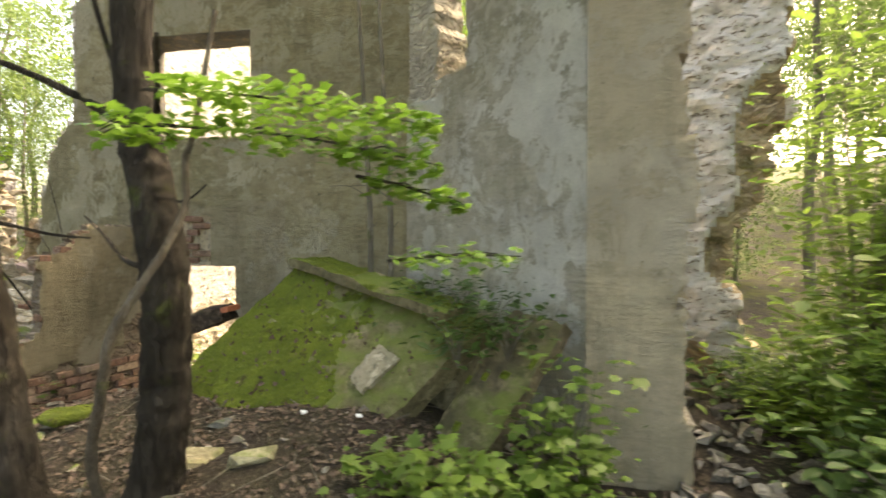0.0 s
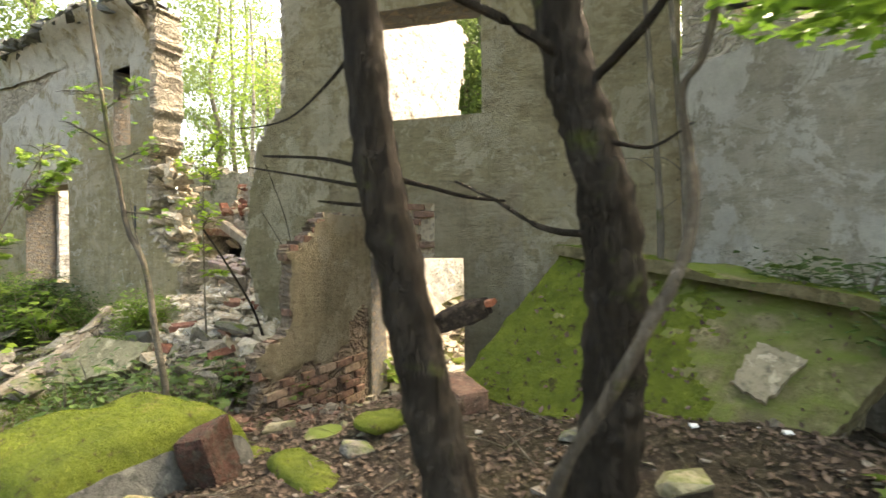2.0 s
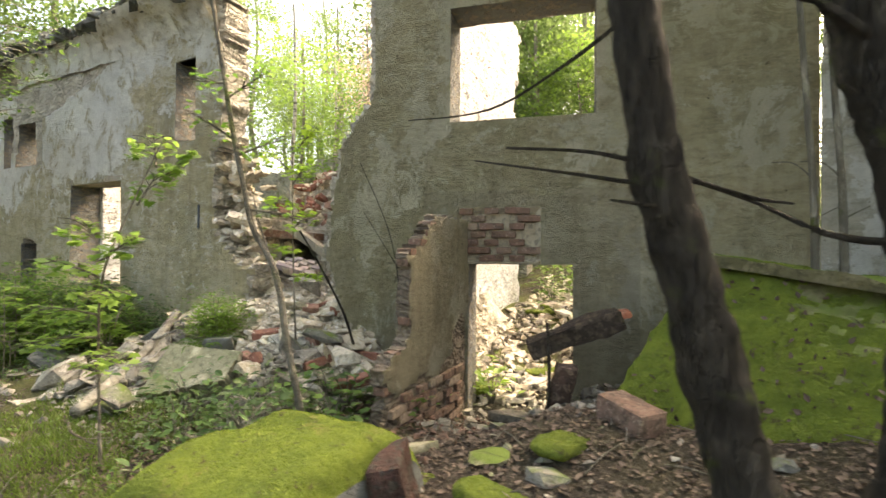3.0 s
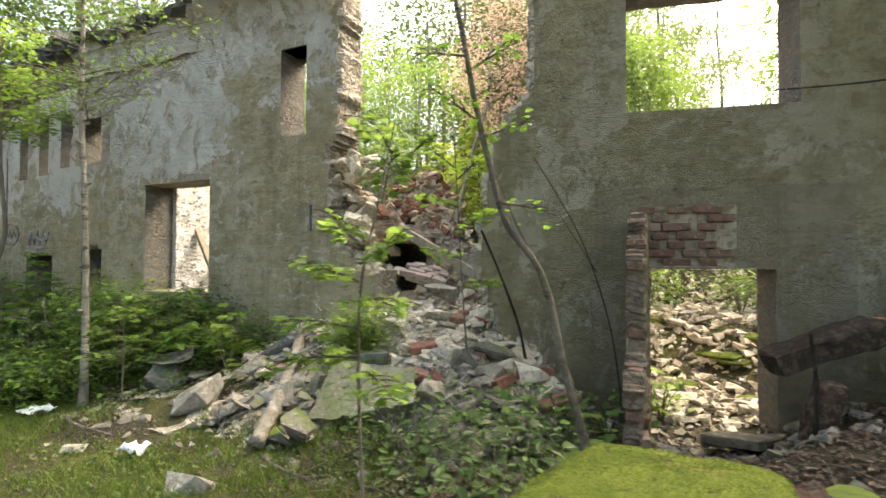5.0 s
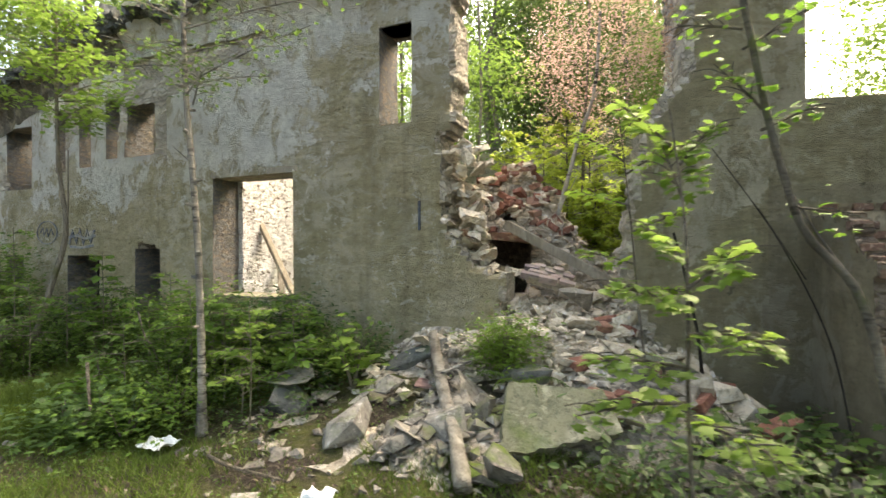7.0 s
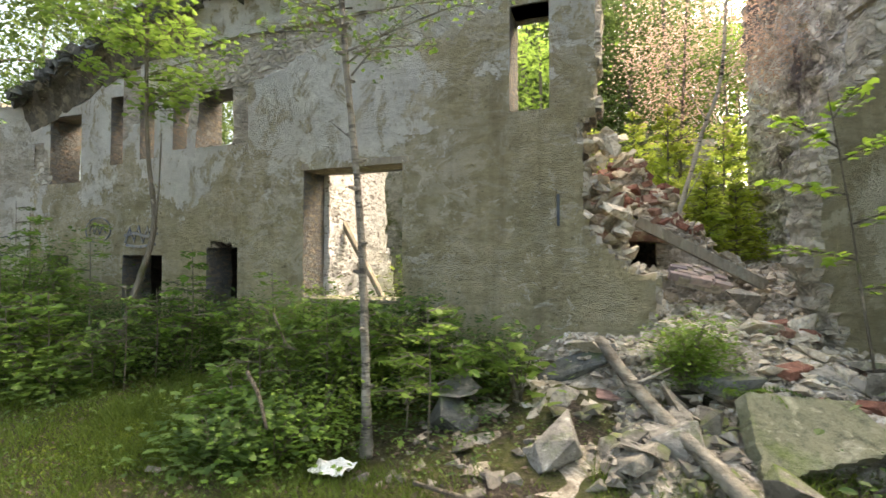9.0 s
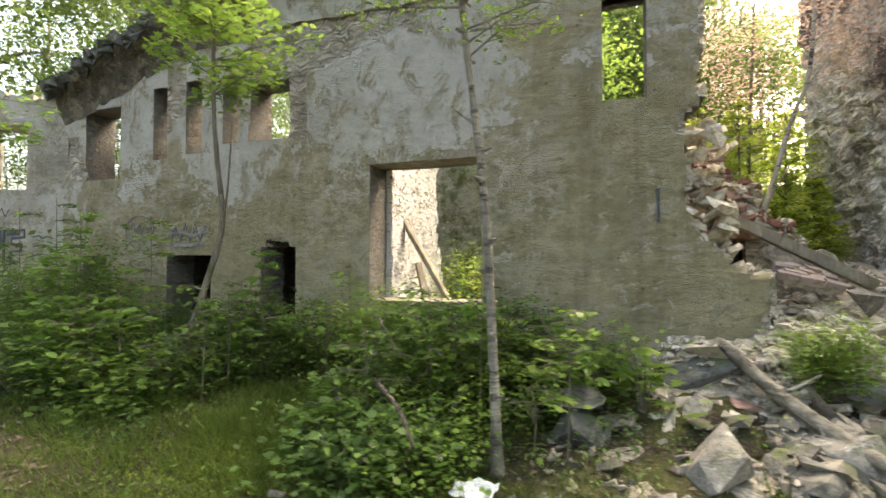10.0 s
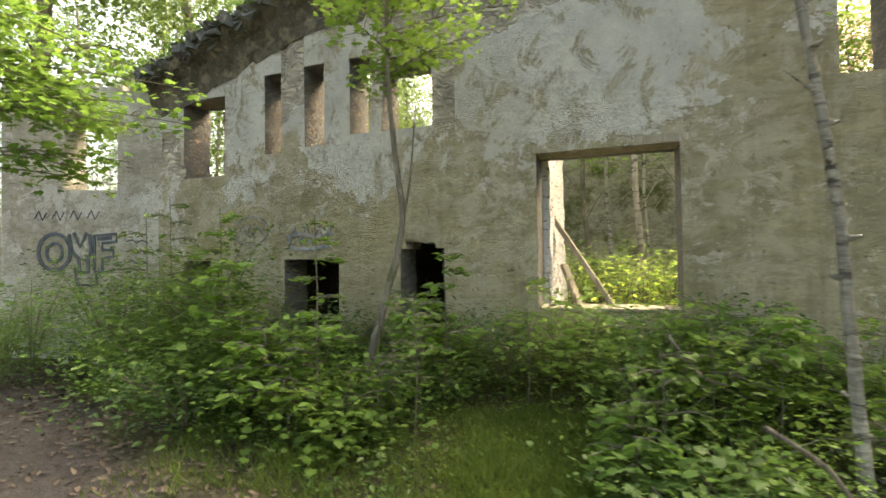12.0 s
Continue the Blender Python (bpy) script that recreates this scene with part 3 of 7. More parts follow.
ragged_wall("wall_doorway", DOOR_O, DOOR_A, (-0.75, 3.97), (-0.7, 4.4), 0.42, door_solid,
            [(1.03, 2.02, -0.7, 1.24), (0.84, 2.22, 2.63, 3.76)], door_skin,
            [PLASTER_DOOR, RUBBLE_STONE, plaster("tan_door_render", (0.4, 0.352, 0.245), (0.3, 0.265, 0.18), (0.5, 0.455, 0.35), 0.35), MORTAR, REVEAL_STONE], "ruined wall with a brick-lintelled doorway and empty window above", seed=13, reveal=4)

# ---- pale side wall and tan pier at the east end ----
SIDE_TOP = profile([(0, 4.6), (0.36, 4.4), (0.42, 3.4), (0.45, 3.0), (0.86, 3.02), (0.9, 3.6), (0.95, 4.8), (2.2, 4.8)], 31, 0.02)
ragged_wall("wall_side", (-1.94, 4.58), -30.5, (0.0, 2.1), (-0.4, 4.9), 0.4, lambda u, z: z < SIDE_TOP(u), [],
            lambda u, z: (0.0, 0) if not (u < 0.5 and z > 2.9 + 0.3 * wobble(u, z, 1, 3)) else (0.03, 1),
            [PLASTER_WHITE, RUBBLE_STONE], "side wall of blotched grey and white render, broken at the top", seed=14)
PIER_END = profile([(-0.4, 0.66), (0.6, 0.62), (1.2, 0.6), (1.6, 0.65), (2.0, 0.66), (2.4, 0.6), (3.0, 0.58), (5, 0.6)], 33, 0.05)
ragged_wall("wall_pier", (-0.14, 3.49), 2, (0.0, 0.9), (-0.5, 4.9), 0.5, lambda u, z: u < PIER_END(z), [],
            lambda u, z: (0.0, 0), [PLASTER_TAN, RUBBLE_STONE], "tan rough-rendered pier with a ragged broken edge", seed=15)

# ---- inner walls and back walls ----
PART_END = profile([(-0.5, 4.6), (0.8, 4.4), (1.6, 4.05), (2.4, 4.3), (2.7, 4.1), (3.4, 4.25), (4.2, 4.1), (5.4, 4.5)], 41, 0.24, 2.2)
ragged_wall("wall_cross", (-5.62, 4.1), 90, (0.0, 5.0), (-0.6, 5.9), 0.22,
            lambda u, z: u < PART_END(z) and z < 5.7 - 0.08 * u + 0.25 * wobble(u, 2, 2, 1.3), [], lambda u, z: (0.03 * wobble(u, z, 5, 5), 0),
            [WHITE_STONE, RUBBLE_STONE, GREY_STONE], "high whitewashed stone cross wall with a broken end", step=0.075, seed=16, back=2, rugged=0.11)
INNER_END = profile([(-0.5, 1.75), (0.6, 1.95), (1.2, 1.75), (1.9, 1.5), (2.6, 1.58), (4.0, 1.2)], 43, 0.07)
ragged_wall("wall_partition", (-11.12, 4.27), 90, (0.0, 2.1), (-0.2, 4.2), 0.4, lambda u, z: u < INNER_END(z), [],
            lambda u, z: (0.03 * wobble(u, z, 5, 5), 0), [DULL_LIME, DULL_LIME], "short whitewashed rubble-stone partition stub", step=0.07, seed=17)
ragged_wall("wall_partition_west", (-14.9, 4.27), 90, (0.0, 4.0), (-0.2, 3.6), 0.4, lambda u, z: z < 3.3, [],
            lambda u, z: (0.03 * wobble(u, z, 5, 5), 0), [GREY_STONE, RUBBLE_STONE], "rubble-stone inner wall in shade", step=0.12, seed=27)
ragged_wall("wall_back", (-16.5, 10.2), 0, (0.0, 10.5), (-0.4, 4.2), 0.5,
            lambda u, z: z < 3.75 + 0.3 * wobble(u, 5, 2, 0.9), [],
            lambda u, z: (0.04 * wobble(u, z, 5, 5), 0), [MOSSY_STONE, RUBBLE_STONE], "mossy grey stone back wall of the ruin", step=0.13, seed=18)
ragged_wall("wall_back_east", (-5.6, 11.6), 0, (0.0, 6.5), (-0.4, 3.2), 0.5,
            lambda u, z: z < 1.6 + 0.3 * wobble(u, 5, 2, 0.9), [], lambda u, z: (0.04 * wobble(u, z, 5, 5), 0),
            [MOSSY_STONE, RUBBLE_STONE], "low mossy remains of a back wall", step=0.13, seed=28)
EAST_END = profile([(-0.5, 0.9), (0.5, 0.7), (1.2, 0.55), (2.0, 0.75), (3.0, 0.95), (5.5, 1.0)], 45, 0.2, 2.4)
ragged_wall("wall_east", (0.55, 5.6), -8, (0.0, 1.7), (-0.5, 5.2), 0.5, lambda u, z: u < EAST_END(z), [],
            lambda u, z: (0.07 * wobble(u, z * 1.6, 5, 4) + 0.045 * wobble(u, z * 2, 2, 10) + 0.16 * smoothstep(0.1, 0.35, wobble(u * 1.4, z * 0.7, 8, 1.6) + 0.6 * (u - 0.45)), 1 if wobble(u * 1.4, z * 0.7, 8, 1.6) + 0.6 * (u - 0.45) > 0.2 else 0),
            [whitewash("sunlit_rubble_wall", 0.88, 0.55), rubble_work("rusty_rubble_core", ((0.45, 0.35, 0.22), (0.25, 0.18, 0.12), (0.55, 0.47, 0.34)), 0.3)],
            "pale rubble-stone wall end with hollow rusty brown patches", step=0.05, seed=19)


# ---- stones ----
def rock_mesh(name, mat, seed, sx=1.0, sy=1.0, sz=1.0, n=13, bevel=0.025):
    r = random.Random(seed)
    bm = bmesh.new()
    for _ in range(n):
        v = Vector((r.uniform(-1, 1), r.uniform(-1, 1), r.uniform(-1, 1)))
        v /= max(abs(v.x), abs(v.y), abs(v.z)) ** r.uniform(0.55, 0.95)
        bm.verts.new((v.x * sx * 0.5, v.y * sy * 0.5, v.z * sz * 0.5))
    out = bmesh.ops.convex_hull(bm, input=bm.verts)
    bmesh.ops.delete(bm, geom=[g for g in out["geom_interior"] if isinstance(g, bmesh.types.BMVert)], context="VERTS")
    bmesh.ops.dissolve_limit(bm, angle_limit=radians(14), verts=bm.verts, edges=bm.edges)
    if bevel:
        bmesh.ops.bevel(bm, geom=list(bm.edges), offset=bevel * min(sx, sy, sz), segments=1, affect="EDGES", clamp_overlap=True)
    me = bpy.data.meshes.new(name)
    bm.to_mesh(me)
    bm.free()
    me.materials.append(mat)
    return me


def brick_mesh(name, mat, l=0.25, w=0.12, h=0.067, seed=0):
    r = random.Random(seed)
    bm = bmesh.new()
    bmesh.ops.create_cube(bm, size=1.0, matrix=Matrix.Diagonal((l, w, h, 1)))
    bmesh.ops.bevel(bm, geom=list(bm.edges), offset=0.006, segments=1, affect="EDGES")
    for v in bm.verts:
        v.co += Vector((r.uniform(-1, 1), r.uniform(-1, 1), r.uniform(-1, 1))) * 0.004
    me = bpy.data.meshes.new(name)
    bm.to_mesh(me)
    bm.free()
    me.materials.append(mat)
    return me


ROCKS = [rock_mesh("stone", APRON_STONE if k % 4 else STONE, 100 + k, 1.0, 0.75 + 0.05 * (k % 4), 0.2 + 0.06 * (k % 5), n=11, bevel=0.012) for k in range(14)]
PILE_ROCKS = [rock_mesh("stone", PILE_STONE, 130 + k, 1.0, 0.7 + 0.06 * (k % 4), 0.26 + 0.08 * (k % 5), n=11, bevel=0.012) for k in range(12)]


def mound(x, y):
    """Surface of the collapsed masonry in the breach, or the floor where it is higher."""
    pts = ((-8.3, 5.6, 2.4), (-8.3, 5.1, 1.98), (-7.7, 5.6, 2.45), (-7.7, 5.1, 1.92), (-7.3, 5.5, 2.1), (-7.2, 5.1, 1.65), (-7.6, 4.8, 0.85), (-7.3, 4.7, 0.85), (-8.0, 4.8, 0.95), (-7.6, 4.5, 0.8), (-6.9, 4.5, 0.85), (-6.6, 4.0, 0.7), (-6.3, 3.7, 0.5), (-7.3, 3.9, 0.75), (-7.8, 3.6, 0.6),
           (-7.2, 3.0, 0.25), (-6.0, 3.3, 0.4), (-5.6, 3.0, 0.2), (-8.4, 2.7, 0.1), (-6.6, 2.3, 0.05), (-8.8, 3.2, 0.15), (-7.0, 5.6, 1.2), (-6.4, 5.4, 1.15), (-6.25, 4.8, 1.0), (-6.2, 4.4, 0.8))
    w = [1.0 / ((x - a) ** 2 + (y - b) ** 2 + 0.012) ** 2 for a, b, c in pts]
    z = sum(k * p[2] for k, p in zip(w, pts)) / sum(w)
    edge = smoothstep(0.0, 0.9, min(x + 9.0, -5.2 - x, y - 1.9, 7.2 - y))
    return max(height(x, y), height(x, y) + edge * (z - height(x, y)))


def rubble_pile():
    pile = empty("rubble_pile", (-7.2, 3.6, 0.2))
    tagged(pile, "slope of fallen stones and mortar filling the breach", "rubble")
    nx, ny = 46, 62
    verts = [(-9.0 + 3.8 * i / nx, 1.9 + 5.3 * j / ny) for j in range(ny + 1) for i in range(nx + 1)]
    verts = [(x, y, mound(x, y) - 0.02 + 0.05 * wobble(x, y, 1, 4)) for x, y in verts]
    # the cellar mouth stays open under the slab
    faces = []
    for j in range(ny):
        for i in range(nx):
            x, y = -9.0 + 3.8 * (i + 0.5) / nx, 1.9 + 5.3 * (j + 0.5) / ny
            if not (-8.12 < x < -7.4 and 4.82 < y < 5.1):
                faces.append((j * (nx + 1) + i, j * (nx + 1) + i + 1, (j + 1) * (nx + 1) + i + 1, (j + 1) * (nx + 1) + i))
    o = pile.location
    me = mesh_from("debris", [(x - o.x, y - o.y, z - o.z) for x, y, z in verts], faces, [stone("mortar_debris", ((0.47, 0.42, 0.34), (0.28, 0.245, 0.195), (0.6, 0.54, 0.45)), 0.04, scale=6)], smooth=True)
    child("debris", me, pile, "sandy grey mortar debris")
    r = random.Random(5)
    n = 0
    while n < 290:
        x, y = r.uniform(-8.9, -5.4), r.uniform(2.1, 6.2)
        if y < 4.4 and x < -7.5 and 3.7 < y:
            continue
        if -8.6 < x and 3.6 < y < 4.4 and x < -7.6:
            continue
        lift = mound(x, y) - height(x, y)
        if lift < 0.06 and r.random() < 0.75:
            continue
        if -8.12 < x < -7.4 and 4.75 < y < 5.1:
            continue
        s = r.choice((0.09, 0.11, 0.14, 0.17, 0.2, 0.24, 0.32)) * r.uniform(0.8, 1.2)
        if y > 4.6:
            s *= 0.8
        m = pose(x - o.x, y - o.y, mound(x, y) + 0.12 * s - o.z, r.gauss(0, 22), r.gauss(0, 22), r.uniform(0, 360)) @ Matrix.Scale(s, 4)
        child("stone", r.choice(PILE_ROCKS if y > 3.0 + 0.5 * wobble(x, y, 1, 2) else ROCKS), pile, at=m)
        n += 1
    # core of the wall spilling out of its broken end
    for _ in range(95):
        z = r.uniform(1.1, 2.5)
        x, y = r.uniform(WEST_END(z) - 0.12, max(-7.74, WEST_END(z) + 0.1)), r.uniform(3.96, 4.5)
        child("stone", r.choice(PILE_ROCKS), pile, at=pose(x - o.x, y - o.y, z - o.z, r.gauss(0, 25), r.gauss(0, 25), r.uniform(0, 360)) @ Matrix.Scale(r.uniform(0.14, 0.27), 4))
    # broken bricks near the top of the slope
    bricks = [brick_mesh("brick", BRICK, l=0.25 * k, seed=k2) for k2, k in enumerate((1, 0.7, 0.45))]
    for _ in range(15):
        x, y = r.uniform(-8.3, -7.1), r.uniform(5.1, 5.7)
        child("brick", r.choice(bricks), pile, at=pose(x - o.x, y - o.y, mound(x, y) + 0.05 - o.z, r.gauss(0, 30), r.gauss(0, 30), r.uniform(0, 360)))
    for _ in range(12):
        x, y = r.uniform(-7.0, -5.4), r.uniform(2.9, 4.2)
        child("brick", r.choice(bricks), pile, at=pose(x - o.x, y - o.y, mound(x, y) + 0.03 - o.z, r.gauss(0, 20), r.gauss(0, 20), r.uniform(0, 360)))


def upper_heap():
    """Broken stones and bricks heaped over the cellar mouth."""
    heap = empty("rubble_heap", (-7.7, 5.3, 1.9))
    tagged(heap, "steep heap of pale broken stones and bricks over the cellar mouth", "rubble")
    o, r = heap.location, random.Random(77)
    bats = [brick_mesh("brick", BRICK, l=0.25 * k, seed=40 + k2) for k2, k in enumerate((0.8, 0.5, 0.4))]
    for k in range(150):
        x, y = r.uniform(-8.25, -7.0), r.uniform(5.02, 5.62)
        m = pose(x - o.x, y - o.y, mound(x, y) + r.uniform(0.0, 0.05) - o.z, r.gauss(0, 28), r.gauss(0, 28), r.uniform(0, 360))
        if k % 6 == 0:
            child("brick", bats[k % 3], heap, at=m)
        else:
            child("stone", r.choice(PILE_ROCKS), heap, at=m @ Matrix.Scale(r.choice((0.09, 0.12, 0.15, 0.2)) * r.uniform(0.8, 1.2), 4))


rubble_pile()
upper_heap()
ragged_wall("wall_cellar_mouth", (-8.52, 4.97), 0, (0.0, 1.45), (0.5, 1.95), 0.12, lambda u, z: z < 1.85 - 0.12 * u + 0.06 * wobble(u, 1, 1, 5), [(0.42, 1.08, 0.5, 1.52)],
            lambda u, z: (0.03 * wobble(u, z, 5, 6), 0), [RUBBLE_STONE, RUBBLE_STONE], "rubble masonry face over a dark cellar mouth", step=0.06, seed=37)


def joined_rocks(name, places, mats, label, category, seed=0):
    """Many small stones in one mesh: places are (x, y, z, size)."""
    r = random.Random(seed)
    base = []
    for k in range(8):
        me = rock_mesh("pebble", mats, 300 + seed + k, 1.0, 0.8, 0.5, n=8, bevel=0)
        base.append((np.array([v.co for v in me.vertices]), [tuple(p.vertices) for p in me.polygons]))
        bpy.data.meshes.remove(me)
    verts, faces = [], []
    for x, y, z, s in places:
        co, fs = r.choice(base)
        rot = np.array(Euler((r.gauss(0, 0.35), r.gauss(0, 0.35), r.uniform(0, 6.3))).to_matrix())
        off = len(verts)
        verts.extend((co * s) @ rot.T + (x, y, z))
        faces.extend(tuple(i + off for i in f) for f in fs)
    ob = new(name, mesh_from(name, verts, faces, [mats]))
    return tagged(ob, label, category, kind="stuff")


def scatter_rubble():
    r = random.Random(9)
    out = []
    while len(out) < 5200:
        x, y = r.uniform(-9.3, -5.0), r.uniform(1.7, 6.6)
        if 3.8 < y < 4.35 and x < -7.55:
            continue
        lift = mound(x, y) - height(x, y)
        if lift < 0.03 and r.random() < 0.82:
            continue
        if -8.12 < x < -7.4 and 4.75 < y < 5.1:
            continue
        out.append((x, y, mound(x, y) + 0.01, r.choice((0.03, 0.04, 0.06, 0.09, 0.12)) * r.uniform(0.7, 1.3)))
    joined_rocks("slope_rubble", [q for q in out if q[1] > 3.0 + 0.5 * wobble(q[0], q[1], 1, 2)], PILE_GRAVEL, "pale mortar crumbs on the slope in the breach", "rubble", 3)
    out = [q for q in out if q[1] <= 3.0 + 0.5 * wobble(q[0], q[1], 1, 2)]
    joined_rocks("small_rubble", out, GRAVEL, "small broken stones and mortar crumbs", "rubble", 1)
    out = []
    while len(out) < 1500:
        x, y = r.uniform(-5.5, -2.2), r.uniform(4.6, 9.5)
        out.append((x, y, height(x, y) + 0.01, r.choice((0.03, 0.04, 0.06, 0.08, 0.12, 0.17)) * r.uniform(0.7, 1.3)))
    for _ in range(700):
        x, y = r.uniform(-10.5, -0.2), r.uniform(1.2, 3.9)
        out.append((x, y, height(x, y) + 0.005, r.choice((0.02, 0.03, 0.05, 0.08)) * r.uniform(0.7, 1.3)))
    for _ in range(260):
        x, y = r.uniform(0.3, 2.2), r.uniform(3.0, 5.4)
        out.append((x, y, height(x, y) + 0.03, r.choice((0.05, 0.08, 0.12, 0.18)) * r.uniform(0.7, 1.3)))
    inner = []
    while len(inner) < 2200:
        x, y = r.uniform(-5.4, -2.3), r.uniform(4.6, 10.0)
        inner.append((x, y, height(x, y) + 0.01, r.choice((0.03, 0.05, 0.08, 0.12, 0.2)) * r.uniform(0.7, 1.3)))
    joined_rocks("inner_rubble", inner, PILE_GRAVEL, "pale stones and mortar strewn inside the doorway", "rubble", 4)
    joined_rocks("floor_rubble", out, GRAVEL, "stones and crumbled render strewn over the floor", "rubble", 2)


scatter_rubble()


# ---- plants ----
def tube(path, radii, sides=8, bumpy=0.06, seed=0, cap=True):
    """Verts and faces of a tapered limb along a path."""
    verts, faces = [], []
    n = len(path)
    for k in range(n):
        p = Vector(path[k])
        d = (Vector(path[min(k + 1, n - 1)]) - Vector(path[max(k - 1, 0)])).normalized()
        a = d.orthogonal() if abs(d.z) < 0.5 else d.cross(Vector((1, 0, 0)))
        a.normalize()
        b = d.cross(a)
        for s in range(sides):
            t = 2 * math.pi * s / sides
            q = radii[k] * (1 + bumpy * wobble(math.cos(t) * 1.5 + seed, math.sin(t) * 1.5, k * 0.45, 1.0) * 2)
            verts.append(p + a * (q * math.cos(t)) + b * (q * math.sin(t)))
    for k in range(n - 1):
        for s in range(sides):
            faces.append((k * sides + s, k * sides + (s + 1) % sides, (k + 1) * sides + (s + 1) % sides, (k + 1) * sides + s))
    if cap:
        faces.append(tuple(range(sides))[::-1])
        faces.append(tuple((n - 1) * sides + s for s in range(sides)))
    return verts, faces


def smooth_path(pts, per=6):
    out = []
    P = [Vector(p) for p in pts]
    for k in range(len(P) - 1):
        a, b, c, d = P[max(k - 1, 0)], P[k], P[k + 1], P[min(k + 2, len(P) - 1)]
        for i in range(per):
            t = i / per
            out.append(0.5 * ((2 * b) + (c - a) * t + (2 * a - 5 * b + 4 * c - d) * t * t + (3 * b - a - 3 * c + d) * t ** 3))
    out.append(P[-1])
    return out


def limb_mesh(name, limbs, mat, sides=8, bumpy=0.06):
    verts, faces = [], []
    for k, (pts, r0, r1) in enumerate(limbs):
        path = smooth_path(pts)
        n = len(path)
        v, f = tube(path, [r0 + (r1 - r0) * (i / (n - 1)) for i in range(n)], sides, bumpy, k * 3.1)
        off = len(verts)
        verts += v
        faces += [tuple(i + off for i in q) for q in f]
    return mesh_from(name, verts, faces, [mat], smooth=True)


KITE = np.array(((0, -0.5, 0), (0.3, 0.0, 0.05), (0, 0.5, -0.06), (-0.3, 0.0, 0.05)))
KITE_F = ((0, 1, 2), (0, 2, 3))
# pointed oval leaf, folded along its midrib
OVATE = np.array(((0, -0.5, 0), (0.2, -0.3, 0.05), (0.29, -0.02, 0.06), (0.16, 0.3, 0.02), (0, 0.52, -0.07), (-0.16, 0.3, 0.02), (-0.29, -0.02, 0.06), (-0.2, -0.3, 0.05)))
OVATE_F = ((0, 1, 2, 3, 4), (0, 4, 5, 6, 7))
# lobed maple-like leaf
LOBED = np.array(((0, -0.5, 0), (0.2, -0.4, 0.02), (0.5, -0.28, -0.03), (0.28, -0.08, 0.02), (0.46, 0.22, -0.05), (0.16, 0.14, 0.02),
                  (0, 0.55, -0.06), (-0.16, 0.14, 0.02), (-0.46, 0.22, -0.05), (-0.28, -0.08, 0.02), (-0.5, -0.28, -0.03), (-0.2, -0.4, 0.02)))
LOBED_F = ((0, 1, 3, 5, 7, 9, 11), (1, 2, 3), (3, 4, 5), (5, 6, 7), (7, 8, 9), (9, 10, 11))


def leaves_mesh(name, spots, mat, shape="kite", seed=0, flat=0.45):
    """Leaves at spots (x, y, z, size), mostly facing up; flat: how far they tip."""
    rng = np.random.default_rng(seed)
    co, fs = {"kite": (KITE, KITE_F), "oval": (OVATE, OVATE_F), "lobed": (LOBED, LOBED_F)}[shape]
    spots = np.asarray(spots, float)
    n = len(spots)
    a, tx, ty = rng.uniform(0, 6.283, n), rng.normal(0, flat, n), rng.normal(0, flat, n)
    ca, sa = np.cos(a), np.sin(a)
    cx, sx, cy, sy = np.cos(tx), np.sin(tx), np.cos(ty), np.sin(ty)
    P = co[None] * spots[:, 3][:, None, None]
    x, y, z = P[..., 0], P[..., 1], P[..., 2]
    x, z = x * cy[:, None] + z * sy[:, None], -x * sy[:, None] + z * cy[:, None]
    y, z = y * cx[:, None] - z * sx[:, None], y * sx[:, None] + z * cx[:, None]
    x, y = x * ca[:, None] - y * sa[:, None], x * sa[:, None] + y * ca[:, None]
    V = np.stack((x, y, z), -1) + spots[:, None, :3]
    k = len(co)
    faces = [tuple(i + j * k for i in f) for j in range(n) for f in fs]
    return mesh_from(name, V.reshape(-1, 3), faces, [mat])


def crown_spots(rng, centre, radii, n_clumps, per, size, clump=0.35, flatten=0.35):
    out = []
    for _ in range(n_clumps):
        d = rng.normal(size=3)
        d /= np.linalg.norm(d)
        c = np.array(centre) + d * np.array(radii) * rng.uniform(0.35, 1.0) ** 0.6
        k = int(per * rng.uniform(0.5, 1.4))
        p = rng.normal(size=(k, 3)) * (clump, clump, clump * flatten) + c
        out.append(np.column_stack((p, size * rng.uniform(0.6, 1.25, k))))
    return np.concatenate(out)


